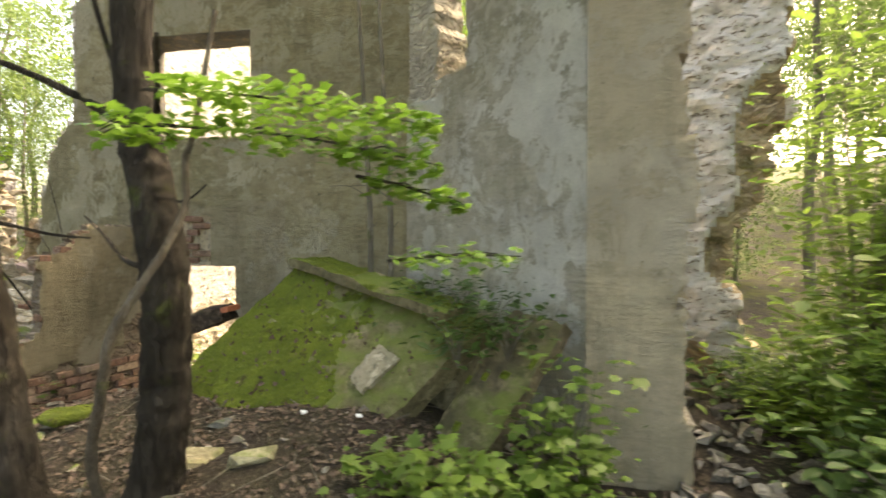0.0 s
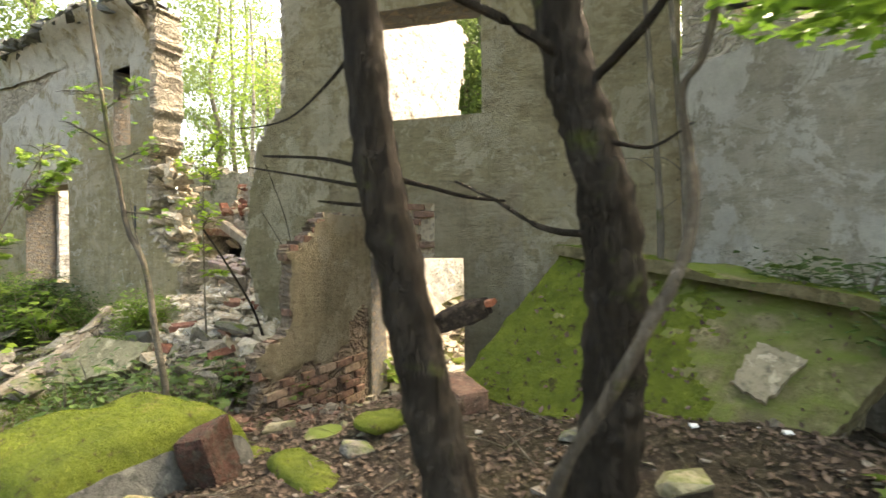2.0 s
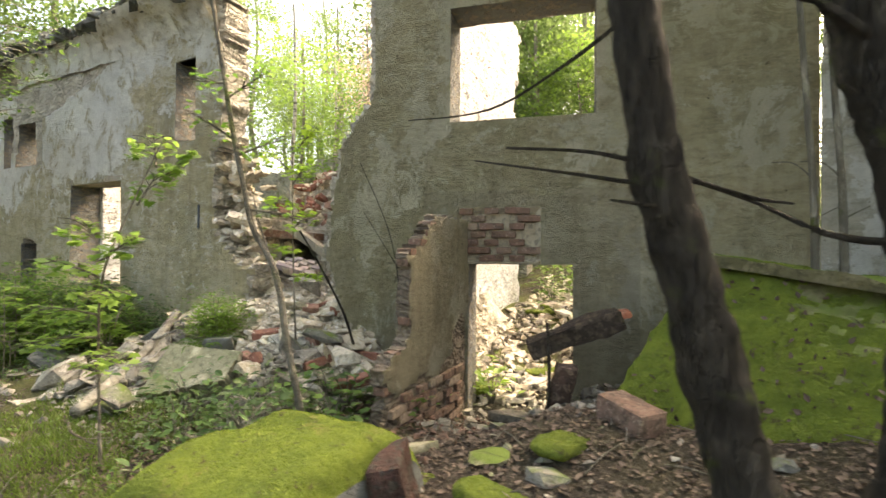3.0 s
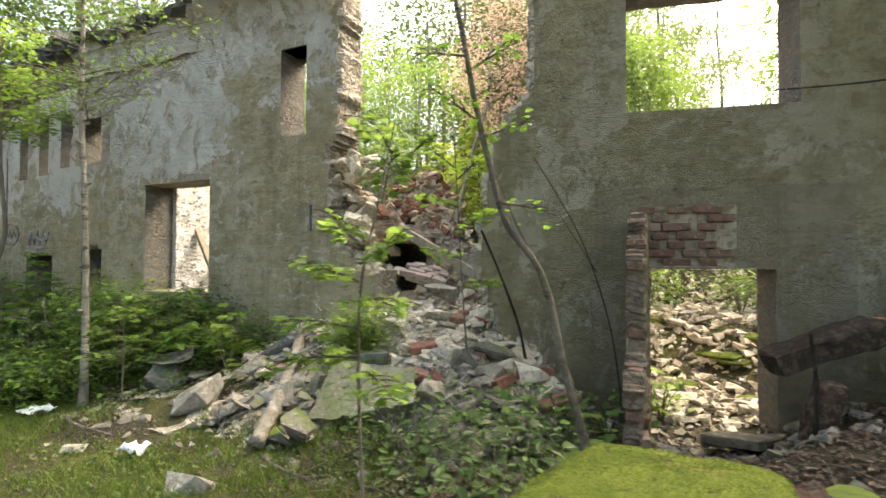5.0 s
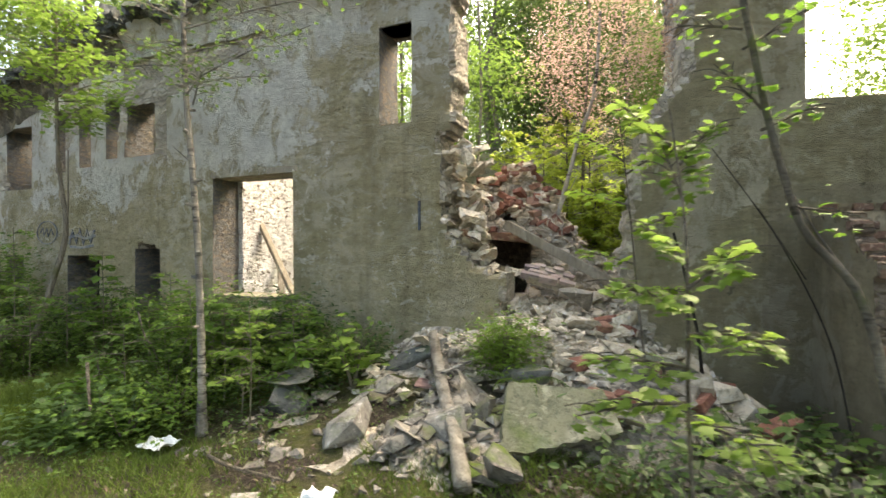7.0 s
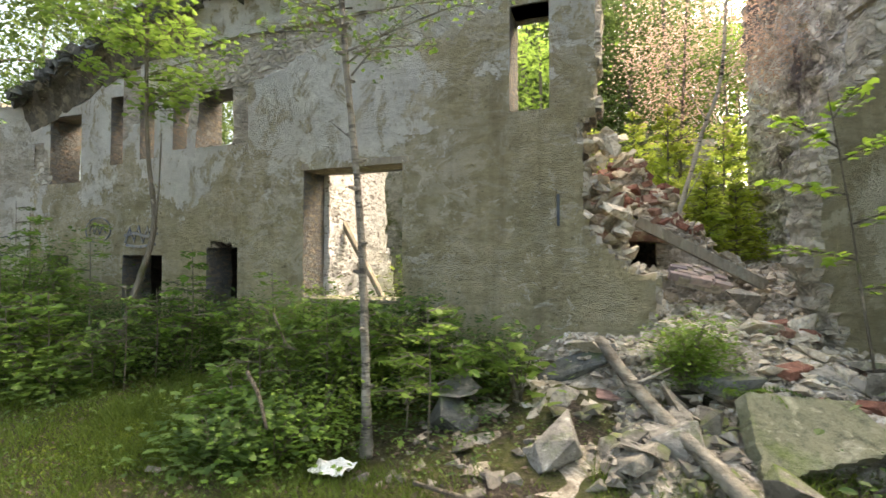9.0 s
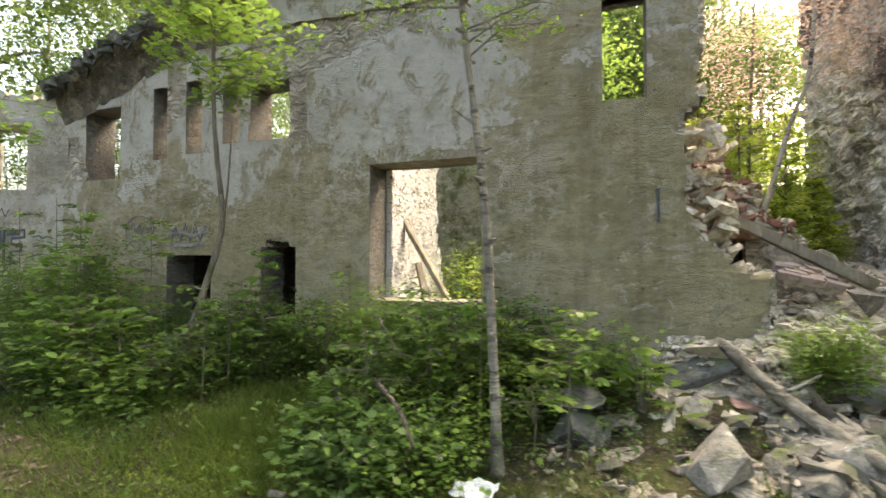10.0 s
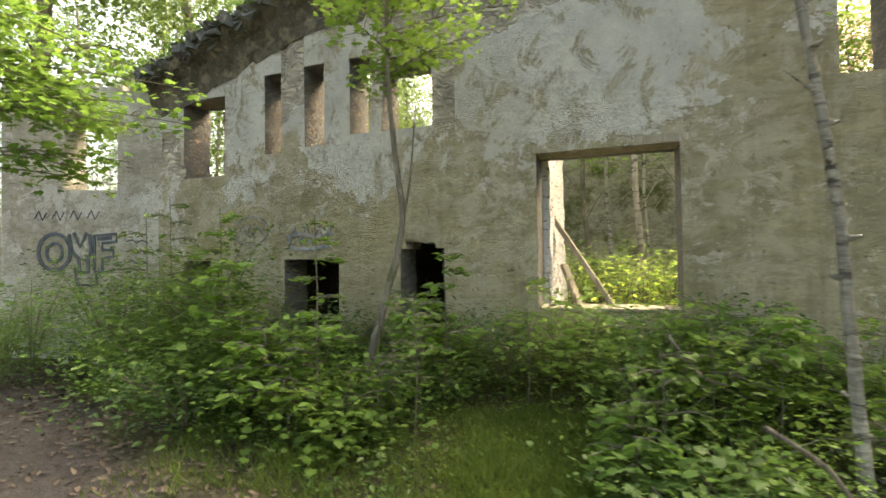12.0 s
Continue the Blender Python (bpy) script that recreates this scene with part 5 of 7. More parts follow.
# ---- fallen blocks, stones and timber ----
def tilted_plate(name, corners, thick, mat, label, category, cells=26, moss_at=None, bulge=0.03, seed=0):
    """A thick plate between four corners (top-left, top-right, bottom-right, bottom-left) with rough faces."""
    a, b, c, d = (Vector(p) for p in corners)
    nrm = (d - a).cross(b - a).normalized()
    verts, faces, slots = [], [], []
    n = cells
    for side in (0, 1):
        for j in range(n + 1):
            for i in range(n + 1):
                s, t = i / n, j / n
                p = (a * (1 - s) + b * s) * (1 - t) + (d * (1 - s) + c * s) * t
                e = 0.03 * (wobble(s * 6, t * 6, seed, 1) + wobble(s * 17, t * 17, seed, 1) * 0.5)
                if i in (0, n) or j in (0, n):
                    p = p + (b - a).normalized() * e + (d - a).normalized() * e
                k = bulge * (wobble(p.x, p.y, p.z + seed, 2.0) + 0.4 * wobble(p.x, p.y, p.z, 8.0)) if side == 0 else 0
                verts.append(p + nrm * k - nrm * thick * side)
    m = (n + 1) ** 2
    for j in range(n):
        for i in range(n):
            q = (j * (n + 1) + i, j * (n + 1) + i + 1, (j + 1) * (n + 1) + i + 1, (j + 1) * (n + 1) + i)
            faces += [q, tuple(k + m for k in q[::-1])]
            mid = sum((verts[k] for k in q), Vector()) / 4
            slots += [1 if moss_at and moss_at(mid) else 0, 0]
    rim = [i for i in range(n + 1)] + [(j + 1) * (n + 1) - 1 for j in range(1, n + 1)] + [n * (n + 1) + i for i in range(n - 1, -1, -1)] + [j * (n + 1) for j in range(n - 1, 0, -1)]
    for k in range(len(rim)):
        p, q = rim[k], rim[(k + 1) % len(rim)]
        faces.append((q, p, p + m, q + m))
        slots.append(0)
    ob = new(name, mesh_from(name, verts, faces, [mat, CUSHION], slots))
    return tagged(ob, label, category)


def tufts(name, ob, count, mat, size, seed, slot=1, label="", category="moss", flat=0.5):
    """Small upright blades scattered over faces of one material slot."""
    rng = np.random.default_rng(seed)
    me = ob.data
    mw = ob.matrix_basis
    polys = [p for p in me.polygons if p.material_index == slot]
    if not polys:
        return None
    area = np.array([p.area for p in polys])
    pick = rng.choice(len(polys), count, p=area / area.sum())
    spots = []
    for k in pick:
        vs = [me.vertices[i].co for i in polys[k].vertices]
        w = rng.dirichlet(np.ones(len(vs)))
        p = mw @ sum((v * float(a) for v, a in zip(vs, w)), Vector())
        spots.append((p.x, p.y, p.z + size * 0.25, size * rng.uniform(0.6, 1.4)))
    t = new(name, leaves_mesh(name, spots, mat, seed=seed, flat=0.9))
    return tagged(t, label or "soft green cushion moss", category, kind="stuff")


mossy = tilted_plate("fallen_slab", ((-2.84, 4.04, 1.27), (-0.74, 3.32, 0.98), (-1.5, 2.74, 0.16), (-3.4, 3.15, 0.3)), 0.16, SLAB,
                     "tilted concrete slab half covered in bright green moss", "slab",
                     moss_at=lambda p: p.x < -1.95 + 0.5 * wobble(p.x, p.y, p.z, 3) + 0.35 * wobble(p.x, p.y, p.z, 9) and wobble(p.x, p.y, p.z, 6) > -0.7, cells=56, seed=3, bulge=0.06)
tufts("slab_moss", mossy, 15000, MOSS, 0.01, 71)
tufts("slab_litter", mossy, 160, LITTER, 0.05, 74, label="dead leaves and crumbs lying on the mossy slab", category="leaf litter")
tufts("slab_crumbs", mossy, 260, LITTER, 0.035, 75, slot=0, label="dead leaves and crumbs lying on the bare slab", category="leaf litter")
ledge = tilted_plate("ledge_plate", ((-2.75, 4.42, 1.36), (-0.95, 3.6, 1.06), (-1.02, 3.18, 1.02), (-2.9, 3.98, 1.32)), 0.05, SLAB,
                     "broken ledge plate with moss patches above the slab", "slab", 18, moss_at=lambda p: wobble(p.x, p.y, p.z, 3.3) > -0.12, bulge=0.07, seed=5)
tufts("ledge_moss", ledge, 1500, MOSS, 0.013, 72)
lone("ledge_core", box_mesh("ledge_core", 1.95, 0.5, 1.0, CONCRETE_MOSS, cuts=7, rough=0.03, seed=2), pose(-1.85, 4.02, 0.62, 0, 8, -24.5), "rubble masonry under the ledge plate", "masonry")
DAMP_SLAB = stone("damp_mossy_slab", ((0.12, 0.1, 0.062), (0.07, 0.06, 0.038), (0.17, 0.145, 0.09)), 0.02, moss=0.45, scale=3)
leaning = tilted_plate("leaning_slab", ((-0.6, 3.44, 1.03), (-0.24, 3.24, 1.0), (-0.86, 2.58, -0.08), (-1.27, 2.84, -0.06)), 0.1, DAMP_SLAB,
                       "damp brown mossy slab leaning on the side wall", "slab", 24, moss_at=lambda p: wobble(p.x, p.y, p.z, 7) + 0.6 * wobble(p.x, p.y, p.z, 16) > 0.42, bulge=0.05, seed=15)
tufts("leaning_moss", leaning, 700, MOSS, 0.014, 76)


def on_slab(u, v, lift):
    a, b, c, d = (Vector(p) for p in ((-2.84, 4.04, 1.27), (-0.74, 3.32, 0.98), (-1.5, 2.74, 0.16), (-3.4, 3.15, 0.3)))
    return (a * (1 - u) + b * u) * (1 - v) + (d * (1 - u) + c * u) * v + (d - a).cross(b - a).normalized() * lift


tilted_plate("render_fragment", (on_slab(0.74, 0.36, 0.04), on_slab(0.86, 0.4, 0.04), on_slab(0.85, 0.66, 0.05), on_slab(0.75, 0.6, 0.05)), 0.035, CONCRETE, "pale fragment of render lying on the slab", "fragment", 10, bulge=0.015, seed=31)



def moss_mound():
    n, verts, faces, slots = 44, [], [], []
    for j in range(n + 1):
        for i in range(n + 1):
            u, v = 2 * i / n - 1, 2 * j / n - 1
            e = max(0.0, 1 - (u ** 16 if u > 0 else abs(u) ** 4)) ** 0.5 * max(0.0, 1 - abs(v) ** 7.0) ** 0.5
            x, y = -4.92 + 0.66 * u * (1 + 0.06 * wobble(u, v, 2, 2)) + 0.08 * v, 1.5 + 0.55 * v * (1 + 0.08 * wobble(u, v, 5, 2))
            top = 0.43 + 0.03 * u - 0.1 * max(0, -v - 0.1) - 0.28 * max(0, -u - 0.25)
            verts.append((x, y, -0.08 + (top + 0.08) * e + 0.035 * wobble(x, y, 1, 4) + 0.012 * wobble(x, y, 2, 13)))
    for j in range(n):
        for i in range(n):
            q = (j * (n + 1) + i, j * (n + 1) + i + 1, (j + 1) * (n + 1) + i + 1, (j + 1) * (n + 1) + i)
            faces.append(q)
            z = sum(verts[k][2] for k in q) / 4
            slots.append(1 if z > 0.2 + 0.1 * wobble(verts[q[0]][0], verts[q[0]][1], 3, 5) else 0)
    m = len(verts)
    verts += [(x, y, -0.15) for x, y, z in verts]
    rim = [i for i in range(n + 1)] + [(j + 1) * (n + 1) - 1 for j in range(1, n + 1)] + [n * (n + 1) + i for i in range(n - 1, -1, -1)] + [j * (n + 1) for j in range(n - 1, 0, -1)]
    for k in range(len(rim)):
        a, b2 = rim[k], rim[(k + 1) % len(rim)]
        faces.append((b2, a, a + m, b2 + m))
        slots.append(0)
    ob = new("moss_block", mesh_from("moss_block", verts, faces, [STONE_DARK, CUSHION], slots, smooth=True))
    return tagged(ob, "large fallen block capped with thick green moss", "block")


moss_block = moss_mound()
tufts("block_moss", moss_block, 16000, MOSS, 0.0075, 73)
lone("brick_lump", box_mesh("brick_lump", 0.15, 0.26, 0.34, stone("red_brick_lump", ((0.075, 0.034, 0.027), (0.045, 0.03, 0.025), (0.05, 0.042, 0.034)), 0.03, scale=9), cuts=8, rough=0.05, seed=5), pose(-4.2, 1.74, 0.22, 10, -14, 18), "lump of red brickwork beside the mossy block", "brick lump")
tile = lone("red_tile_slab", box_mesh("red_tile_slab", 0.75, 0.3, 0.15, stone("rusty_slab", ((0.05, 0.038, 0.03), (0.028, 0.022, 0.018), (0.08, 0.06, 0.045)), 0.03, scale=7), cuts=9, rough=0.05, seed=8),
            between((-4.05, 3.55, 0.57), (-3.38, 3.72, 0.84)), "dark brick slab propped across the doorway", "slab")
lone("leaning_block", box_mesh("leaning_block", 0.17, 0.14, 0.46, stone("dark_brick_block", ((0.075, 0.043, 0.033), (0.04, 0.03, 0.025), (0.12, 0.085, 0.065)), 0.02, scale=8), cuts=8, rough=0.05, seed=12, rounding=0.1), pose(-3.78, 3.42, 0.28, 6, 12, 20), "dark lump of brickwork propped before the doorway", "brick lump")
lone("red_tile", box_mesh("red_tile", 0.3, 0.22, 0.05, stone("red_clay", ((0.36, 0.13, 0.075), (0.27, 0.1, 0.06), (0.4, 0.2, 0.13)), 0.006, scale=6), 0.008), between((-3.6, 3.66, 0.83), (-3.32, 3.72, 0.88)), "red clay tile on the propped slab", "tile")
lone("iron_stake", limb_mesh("iron_stake", [((( -3.85, 3.3, 0.1), (-3.84, 3.3, 0.5), (-3.86, 3.32, 0.82)), 0.014, 0.012)], BARK_DARK, 6), Matrix(), "rusty stake standing before the doorway", "stake")
lone("door_slab", box_mesh("door_slab", 0.62, 0.4, 0.07, APRON_STONE, cuts=8, rough=0.035, seed=5), pose(-4.15, 3.9, -0.1, -8, 9, 62), "brown flagstone tipped in the doorway", "slab")
lone("squared_block", box_mesh("squared_block", 0.36, 0.22, 0.16, DARK_BRICK, cuts=8, rough=0.03, seed=7, rounding=0.12), pose(-3.25, 2.88, 0.36, 0, 8, -38), "squared brown brick block on leaf litter", "block")
lone("red_brick", BRICKS[0], pose(-5.44, 3.06, 0.25, 8, -12, 40) @ Matrix.Scale(1.25, 4), "loose red brick on the rubble", "brick")
for k, (x, y, s) in enumerate(((-1.95, 2.42, 0.3), (-2.25, 2.35, 0.22), (-2.5, 2.75, 0.16), (-3.6, 2.2, 0.2), (-3.95, 2.35, 0.24), (-4.5, 2.5, 0.22), (-3.3, 1.6, 0.24), (-5.1, 2.55, 0.3), (-4.15, 1.35, 0.3))):
    lone("mossy_stone", rock_mesh("mossy_stone", (CONCRETE_MOSS, CONCRETE_MOSS, STONE_DARK, STONE)[k % 4], 500 + k, 1.0, 0.8, 0.34, n=18), pose(x, y, height(x, y) + 0.03 * s, 6 * k % 11, 5, 47 * k) @ Matrix.Scale(s * 1.05, 4), "pale mossy stone among dead leaves", "stone", "stones by the doorway")
for k, (x, y, rz, l) in enumerate(((-4.35, 2.05, 20, 0.5), (-3.75, 1.95, -15, 0.45), (-3.55, 2.5, 70, 0.4), (-4.75, 2.2, 0, 0.55))):
    ob = lone("moss_ridge", box_mesh("moss_ridge", l * 1.1, 0.22, 0.085, CUSHION, cuts=14, rough=0.045, seed=k, smooth=True, rounding=0.6), pose(x, y, height(x, y) - 0.01, 0, 5, rz), "moss-grown ridge of buried masonry", "moss", "moss ridges")
    tufts("ridge_moss", ob, 1100, MOSS, 0.0075, 80 + k, slot=0)

r = random.Random(31)
for k in range(26):
    x, y = r.uniform(-5.2, -3.3), r.uniform(4.7, 8.2)
    l = r.uniform(0.16, 0.45)
    if k % 2:
        lone("moss_cushion", box_mesh("moss_cushion", l * 1.2, l * 0.8, 0.06, CUSHION, cuts=12, rough=0.06, seed=k, smooth=True, rounding=0.5), pose(x, y, height(x, y) + 0.01, 0, 0, r.uniform(0, 180)), "cushion of yellow-green moss on the rubble floor", "moss", "moss on the inner floor")
    else:
        lone("floor_stone", rock_mesh("floor_stone", (STONE, STONE_PALE)[k % 4 // 2], 900 + k, 1.0, 0.7, 0.28, n=18), pose(x, y, height(x, y) + 0.03, r.gauss(0, 8), r.gauss(0, 8), r.uniform(0, 360)) @ Matrix.Scale(l, 4), "flat grey stone on the inner floor", "stone", "stones on the inner floor")
# named stones on the rubble apron
STONES = (("pale squared stone block with a broken face", STONE_PALE, -8.22, 2.3, 0.15, 0.44, 0.36, 0.36, 12, -8, 35, 21),
          ("dark slate boulder by the shrubs", STONE_DARK, -8.98, 2.55, 0.18, 0.42, 0.36, 0.34, 4, 6, 20, 22),
          ("flat mossy stone lying on a boulder", STONE_DARK, -8.98, 2.6, 0.38, 0.44, 0.34, 0.1, 3, -5, 50, 23),
          ("long grey-green slate slab propped up", STONE_DARK, -8.17, 3.27, 0.43, 0.74, 0.34, 0.16, 14, -22, -4, 24),
          ("rounded pale stone on gravel", STONE_PALE, -8.48, 2.85, 0.2, 0.38, 0.3, 0.26, 0, 10, 70, 25),
          ("angular grey stone on gravel", STONE, -8.2, 2.9, 0.22, 0.28, 0.26, 0.28, 20, 25, 10, 26),
          ("pale wedge of stone by the log", STONE_PALE, -7.55, 2.5, 0.17, 0.44, 0.3, 0.3, 10, -12, -28, 27),
          ("reddish flat stone on rubble", stone("reddish_stone", ((0.34, 0.2, 0.17), (0.25, 0.16, 0.13), (0.38, 0.28, 0.23)), 0.015), -7.85, 3.05, 0.3, 0.36, 0.25, 0.08, 5, 5, 15, 28),
          ("square stone under the log", STONE, -7.02, 2.1, 0.12, 0.24, 0.24, 0.26, 12, 0, 20, 29),
          ("grey stone beside the log", STONE, -7.3, 2.75, 0.22, 0.3, 0.24, 0.14, 0, 8, 40, 30),
          ("angular pale stone on the slope", STONE_PALE, -6.85, 4.05, 0.92, 0.36, 0.26, 0.28, 25, 10, 15, 31),
          ("flat pale stone on the slope", STONE_PALE, -6.4, 3.35, 0.5, 0.5, 0.3, 0.1, 6, 14, -20, 32),
          ("grey stone slab on the slope", STONE, -6.1, 3.5, 0.52, 0.44, 0.3, 0.12, -6, 10, 25, 33),
          ("brown stone under the fern", STONE_DARK, -7.1, 3.15, 0.42, 0.5, 0.28, 0.16, 0, -6, 8, 34),
          ("pale angular stone on the turf beside the trail", STONE_PALE, -7.15, 1.36, 0.06, 0.3, 0.24, 0.2, 6, 4, 20, 36),
          ("pale stone near the doorway rubble", STONE_PALE, -5.75, 2.85, 0.22, 0.3, 0.2, 0.14, 8, 6, 60, 35))
for label, mat, x, y, z, l, w, h, rx, ry, rz, sd in STONES:
    lone("boulder" if h > 0.25 else "flat_stone", rock_mesh("boulder", mat, sd * 13, l, w, h * 0.9, n=12, bevel=0.012), pose(x, y, z, rx, ry, rz), label, "stone")
tilted_plate("render_slab", ((-7.12, 2.62, 0.5), (-6.52, 2.88, 0.44), (-6.38, 2.58, 0.26), (-7.1, 2.3, 0.12)), 0.12, CONCRETE_PALE, "large pale slab of fallen render and masonry", "slab", 24, bulge=0.03, seed=8)
def painted_block():
    g = empty("painted_block", (-7.1, 4.32, 1.12))
    g.matrix_basis = pose(-7.14, 4.34, 1.13, 30, 14, 8) @ Matrix.Scale(0.74, 4)
    tagged(g, "block of brickwork with flaking pink paint", "block")
    child("mortar", box_mesh("mortar", 0.56, 0.36, 0.12, MORTAR, cuts=6, rough=0.02, seed=2), g)
    rb = random.Random(18)
    shapes = [brick_mesh("brick", PINK_PAINT, 0.25 * k, 0.075, 0.1, 90 + i) for i, k in enumerate((1.0, 0.85, 0.6))]
    for row in range(4):
        for k in range(3):
            u = -0.24 + 0.25 * k + (0.1 if row % 2 else 0.0)
            if u < 0.27:
                child("brick", rb.choice(shapes), g, at=pose(u, -0.135 + 0.09 * row, 0.045 + rb.uniform(-0.01, 0.012), rb.gauss(0, 3), rb.gauss(0, 3), rb.gauss(0, 3)))


painted_block()
lone("timber_beam", box_mesh("timber_beam", 1.3, 0.13, 0.1, WOOD, 0.008), between((-7.62, 4.6, 1.68), (-6.55, 4.62, 1.08)), "grey timber beam lying across the breach", "beam")
lone("cellar_lintel", box_mesh("cellar_lintel", 0.95, 0.36, 0.1, stone("brown_lintel", ((0.25, 0.14, 0.1), (0.19, 0.12, 0.09), (0.3, 0.24, 0.18)), 0.015, scale=5), cuts=5, rough=0.015), pose(-7.78, 4.92, 1.57, 0, 4, 0), "brown brick lintel over a dark cellar mouth", "lintel")


def log():
    g = empty("birch_log", (-7.5, 2.5, 0.3))
    tagged(g, "fallen birch log with peeling white bark", "log")
    o = g.location
    child("bark", limb_mesh("bark", [([Vector(p) - o for p in ((-7.98, 3.3, 0.66), (-7.72, 2.85, 0.4), (-7.4, 2.3, 0.2), (-7.2, 1.9, 0.08))], 0.044, 0.054)], BARK_LOG, 12, 0.14), g)
    child("twig", limb_mesh("twig", [([Vector(p) - o for p in ((-7.72, 2.85, 0.45), (-7.5, 2.95, 0.55))], 0.015, 0.008)], BARK_BIRCH, 5), g)


log()


def litter(name, x, y, l, w, seed, label):
    n = 12
    verts = [(x + l * (i / n - 0.5) * (0.8 + 0.25 * wobble(i, 3, seed, 0.5)), y + w * (j / n - 0.5) * (0.8 + 0.25 * wobble(3, j, seed, 0.5)),
              height(x, y) + 0.075 + 0.05 * wobble(i * 0.3, j * 0.3, seed, 1) + 0.008 * wobble(i, j, seed, 1)) for j in range(n + 1) for i in range(n + 1)]
    faces = [(j * (n + 1) + i, j * (n + 1) + i + 1, (j + 1) * (n + 1) + i + 1, (j + 1) * (n + 1) + i) for j in range(n) for i in range(n)]
    ob = new(name, mesh_from(name, verts, faces, [LITTER_WHITE], smooth=True))
    so = ob.modifiers.new("thickness", "SOLIDIFY")
    so.thickness = 0.003
    tagged(ob, label, "litter")


litter("plastic_bag", -9.45, 1.77, 0.29, 0.24, 1, "crumpled white plastic bag on the mossy ground")
litter("paper_scrap", -7.96, 1.6, 0.24, 0.16, 2, "white paper scrap lying on the ground")
lone("flat_stone", rock_mesh("flat_stone", STONE_PALE, 77, 0.16, 0.12, 0.05, n=12), pose(-8.34, 1.44, height(-8.34, 1.44) + 0.03, 4, 3, 30), "small flat grey stone lying on the turf", "stone")
for x, y in ((-1.88, 2.83), (-1.47, 2.84)):
    lone("plaster_crumb", rock_mesh("plaster_crumb", LITTER_WHITE, 9, 0.05, 0.04, 0.03), pose(x, y, height(x, y) + 0.015, 0, 0, 20), "small white plaster crumb on dead leaves", "crumb")


# ---- trees beside the trail ----
def limbed(name, label, trunk, r0, r1, mat, branches=(), pale_first=False, leaves=(), leaf_mat=None, shape="kite", seed=0, sides=12, category="tree", leaf_label=""):
    """A tree from a trunk path, branches (path, r0, r1) and leaf spots."""
    base = Vector(trunk[0])
    t = empty(name, base)
    tagged(t, label, category)
    rel = lambda pts: [Vector(p) - base for p in pts]
    path = smooth_path(rel(trunk), 12)
    n = len(path)
    flare = [r0 + (r1 - r0) * (i / (n - 1)) + r0 * 0.55 * max(0, 1 - i / (n * 0.16)) ** 2 for i in range(n)]
    v, f = tube(path, [q * (1 + 0.045 * wobble(i, seed, 1, 0.4)) for i, q in enumerate(flare)], sides, 0.1, seed)
    child("trunk", mesh_from("trunk", v, f, [mat], smooth=True), t)
    for k, (pts, a, b) in enumerate(branches):
        child("branch", limb_mesh("branch", [(rel(pts), a, b)], BARK_BROWN if pale_first and k == 0 else mat, 8, 0.16), t)
    if len(leaves):
        L = np.array(leaves, float)
        L[:, :3] -= np.array(base)
        child("foliage", leaves_mesh("foliage", L, leaf_mat, shape, seed, 0.3), t, leaf_label)
    return t


def spray(start, end, droop, width, n, size, seed, thick=0.05):
    """Leaf spots of a flat leafy spray along a twig, and its twigs."""
    rng = np.random.default_rng(seed)
    a, b = np.array(start, float), np.array(end, float)
    d = (b - a) / np.linalg.norm(b - a)
    side = np.cross(d, (0, 0, 1))
    side /= np.linalg.norm(side)
    out, twigs = [], []
    for k in range(n):
        f = rng.uniform(0.12, 1.0)
        w = width * (math.sin(math.pi * min(1, f * 0.85 + 0.1)) * 0.9 + 0.1) * rng.uniform(-1, 1)
        p = a + (b - a) * f + side * w + np.array((0, 0, -droop * f * f - abs(w) * 0.12 + rng.normal(0, thick)))
        out.append((*p, size * rng.uniform(0.6, 1.25)))
    mid = (a + b) / 2 + np.array((0, 0, -droop * 0.2))
    twigs.append(((a, mid, b + np.array((0, 0, -droop))), 0.008, 0.003))
    for k in range(6):
        f = 0.25 + 0.1 * k
        p = a + (b - a) * f + np.array((0, 0, -droop * f * f))
        e = p + side * width * (0.7 if k % 2 else -0.7) + d * 0.12 + np.array((0, 0, -0.03))
        twigs.append(((p, (p + e) / 2 + np.array((0, 0, 0.02)), e), 0.004, 0.002))
    return out, twigs


limbed("dark_tree", "dark-barked leaning tree trunk with bare side twigs", ((-2.66, 1.68, 0.0), (-2.72, 1.66, 0.3), (-2.84, 1.66, 0.75), (-2.95, 1.66, 1.2), (-3.05, 1.66, 1.6), (-3.12, 1.67, 2.1), (-3.2, 1.68, 2.8), (-3.3, 1.7, 4.5), (-3.3, 1.7, 7.0)), 0.118, 0.07, BARK_DARK,
       leaves=crown_spots(np.random.default_rng(21), (-3.5, 1.7, 6.3), (1.9, 1.7, 1.2), 60, 60, 0.12, 0.4), leaf_mat=LEAF, shape="lobed",
       branches=((((-3.08, 1.63, 1.66), (-3.3, 1.6, 1.72), (-3.6, 1.55, 1.75)), 0.01, 0.005), (((-3.06, 1.62, 1.58), (-3.35, 1.6, 1.64), (-3.75, 1.6, 1.72)), 0.01, 0.003),
                 (((-3.02, 1.6, 1.5), (-3.2, 1.45, 1.52)), 0.01, 0.004), (((-2.98, 1.7, 1.62), (-2.75, 1.85, 1.55), (-2.6, 1.95, 1.53)), 0.011, 0.005),
                 (((-3.15, 1.68, 2.25), (-3.4, 1.8, 2.15), (-3.8, 1.9, 2.02), (-4.3, 2.0, 2.05)), 0.01, 0.003), (((-3.15, 1.66, 2.3), (-3.3, 1.4, 2.5)), 0.012, 0.004)), seed=1)
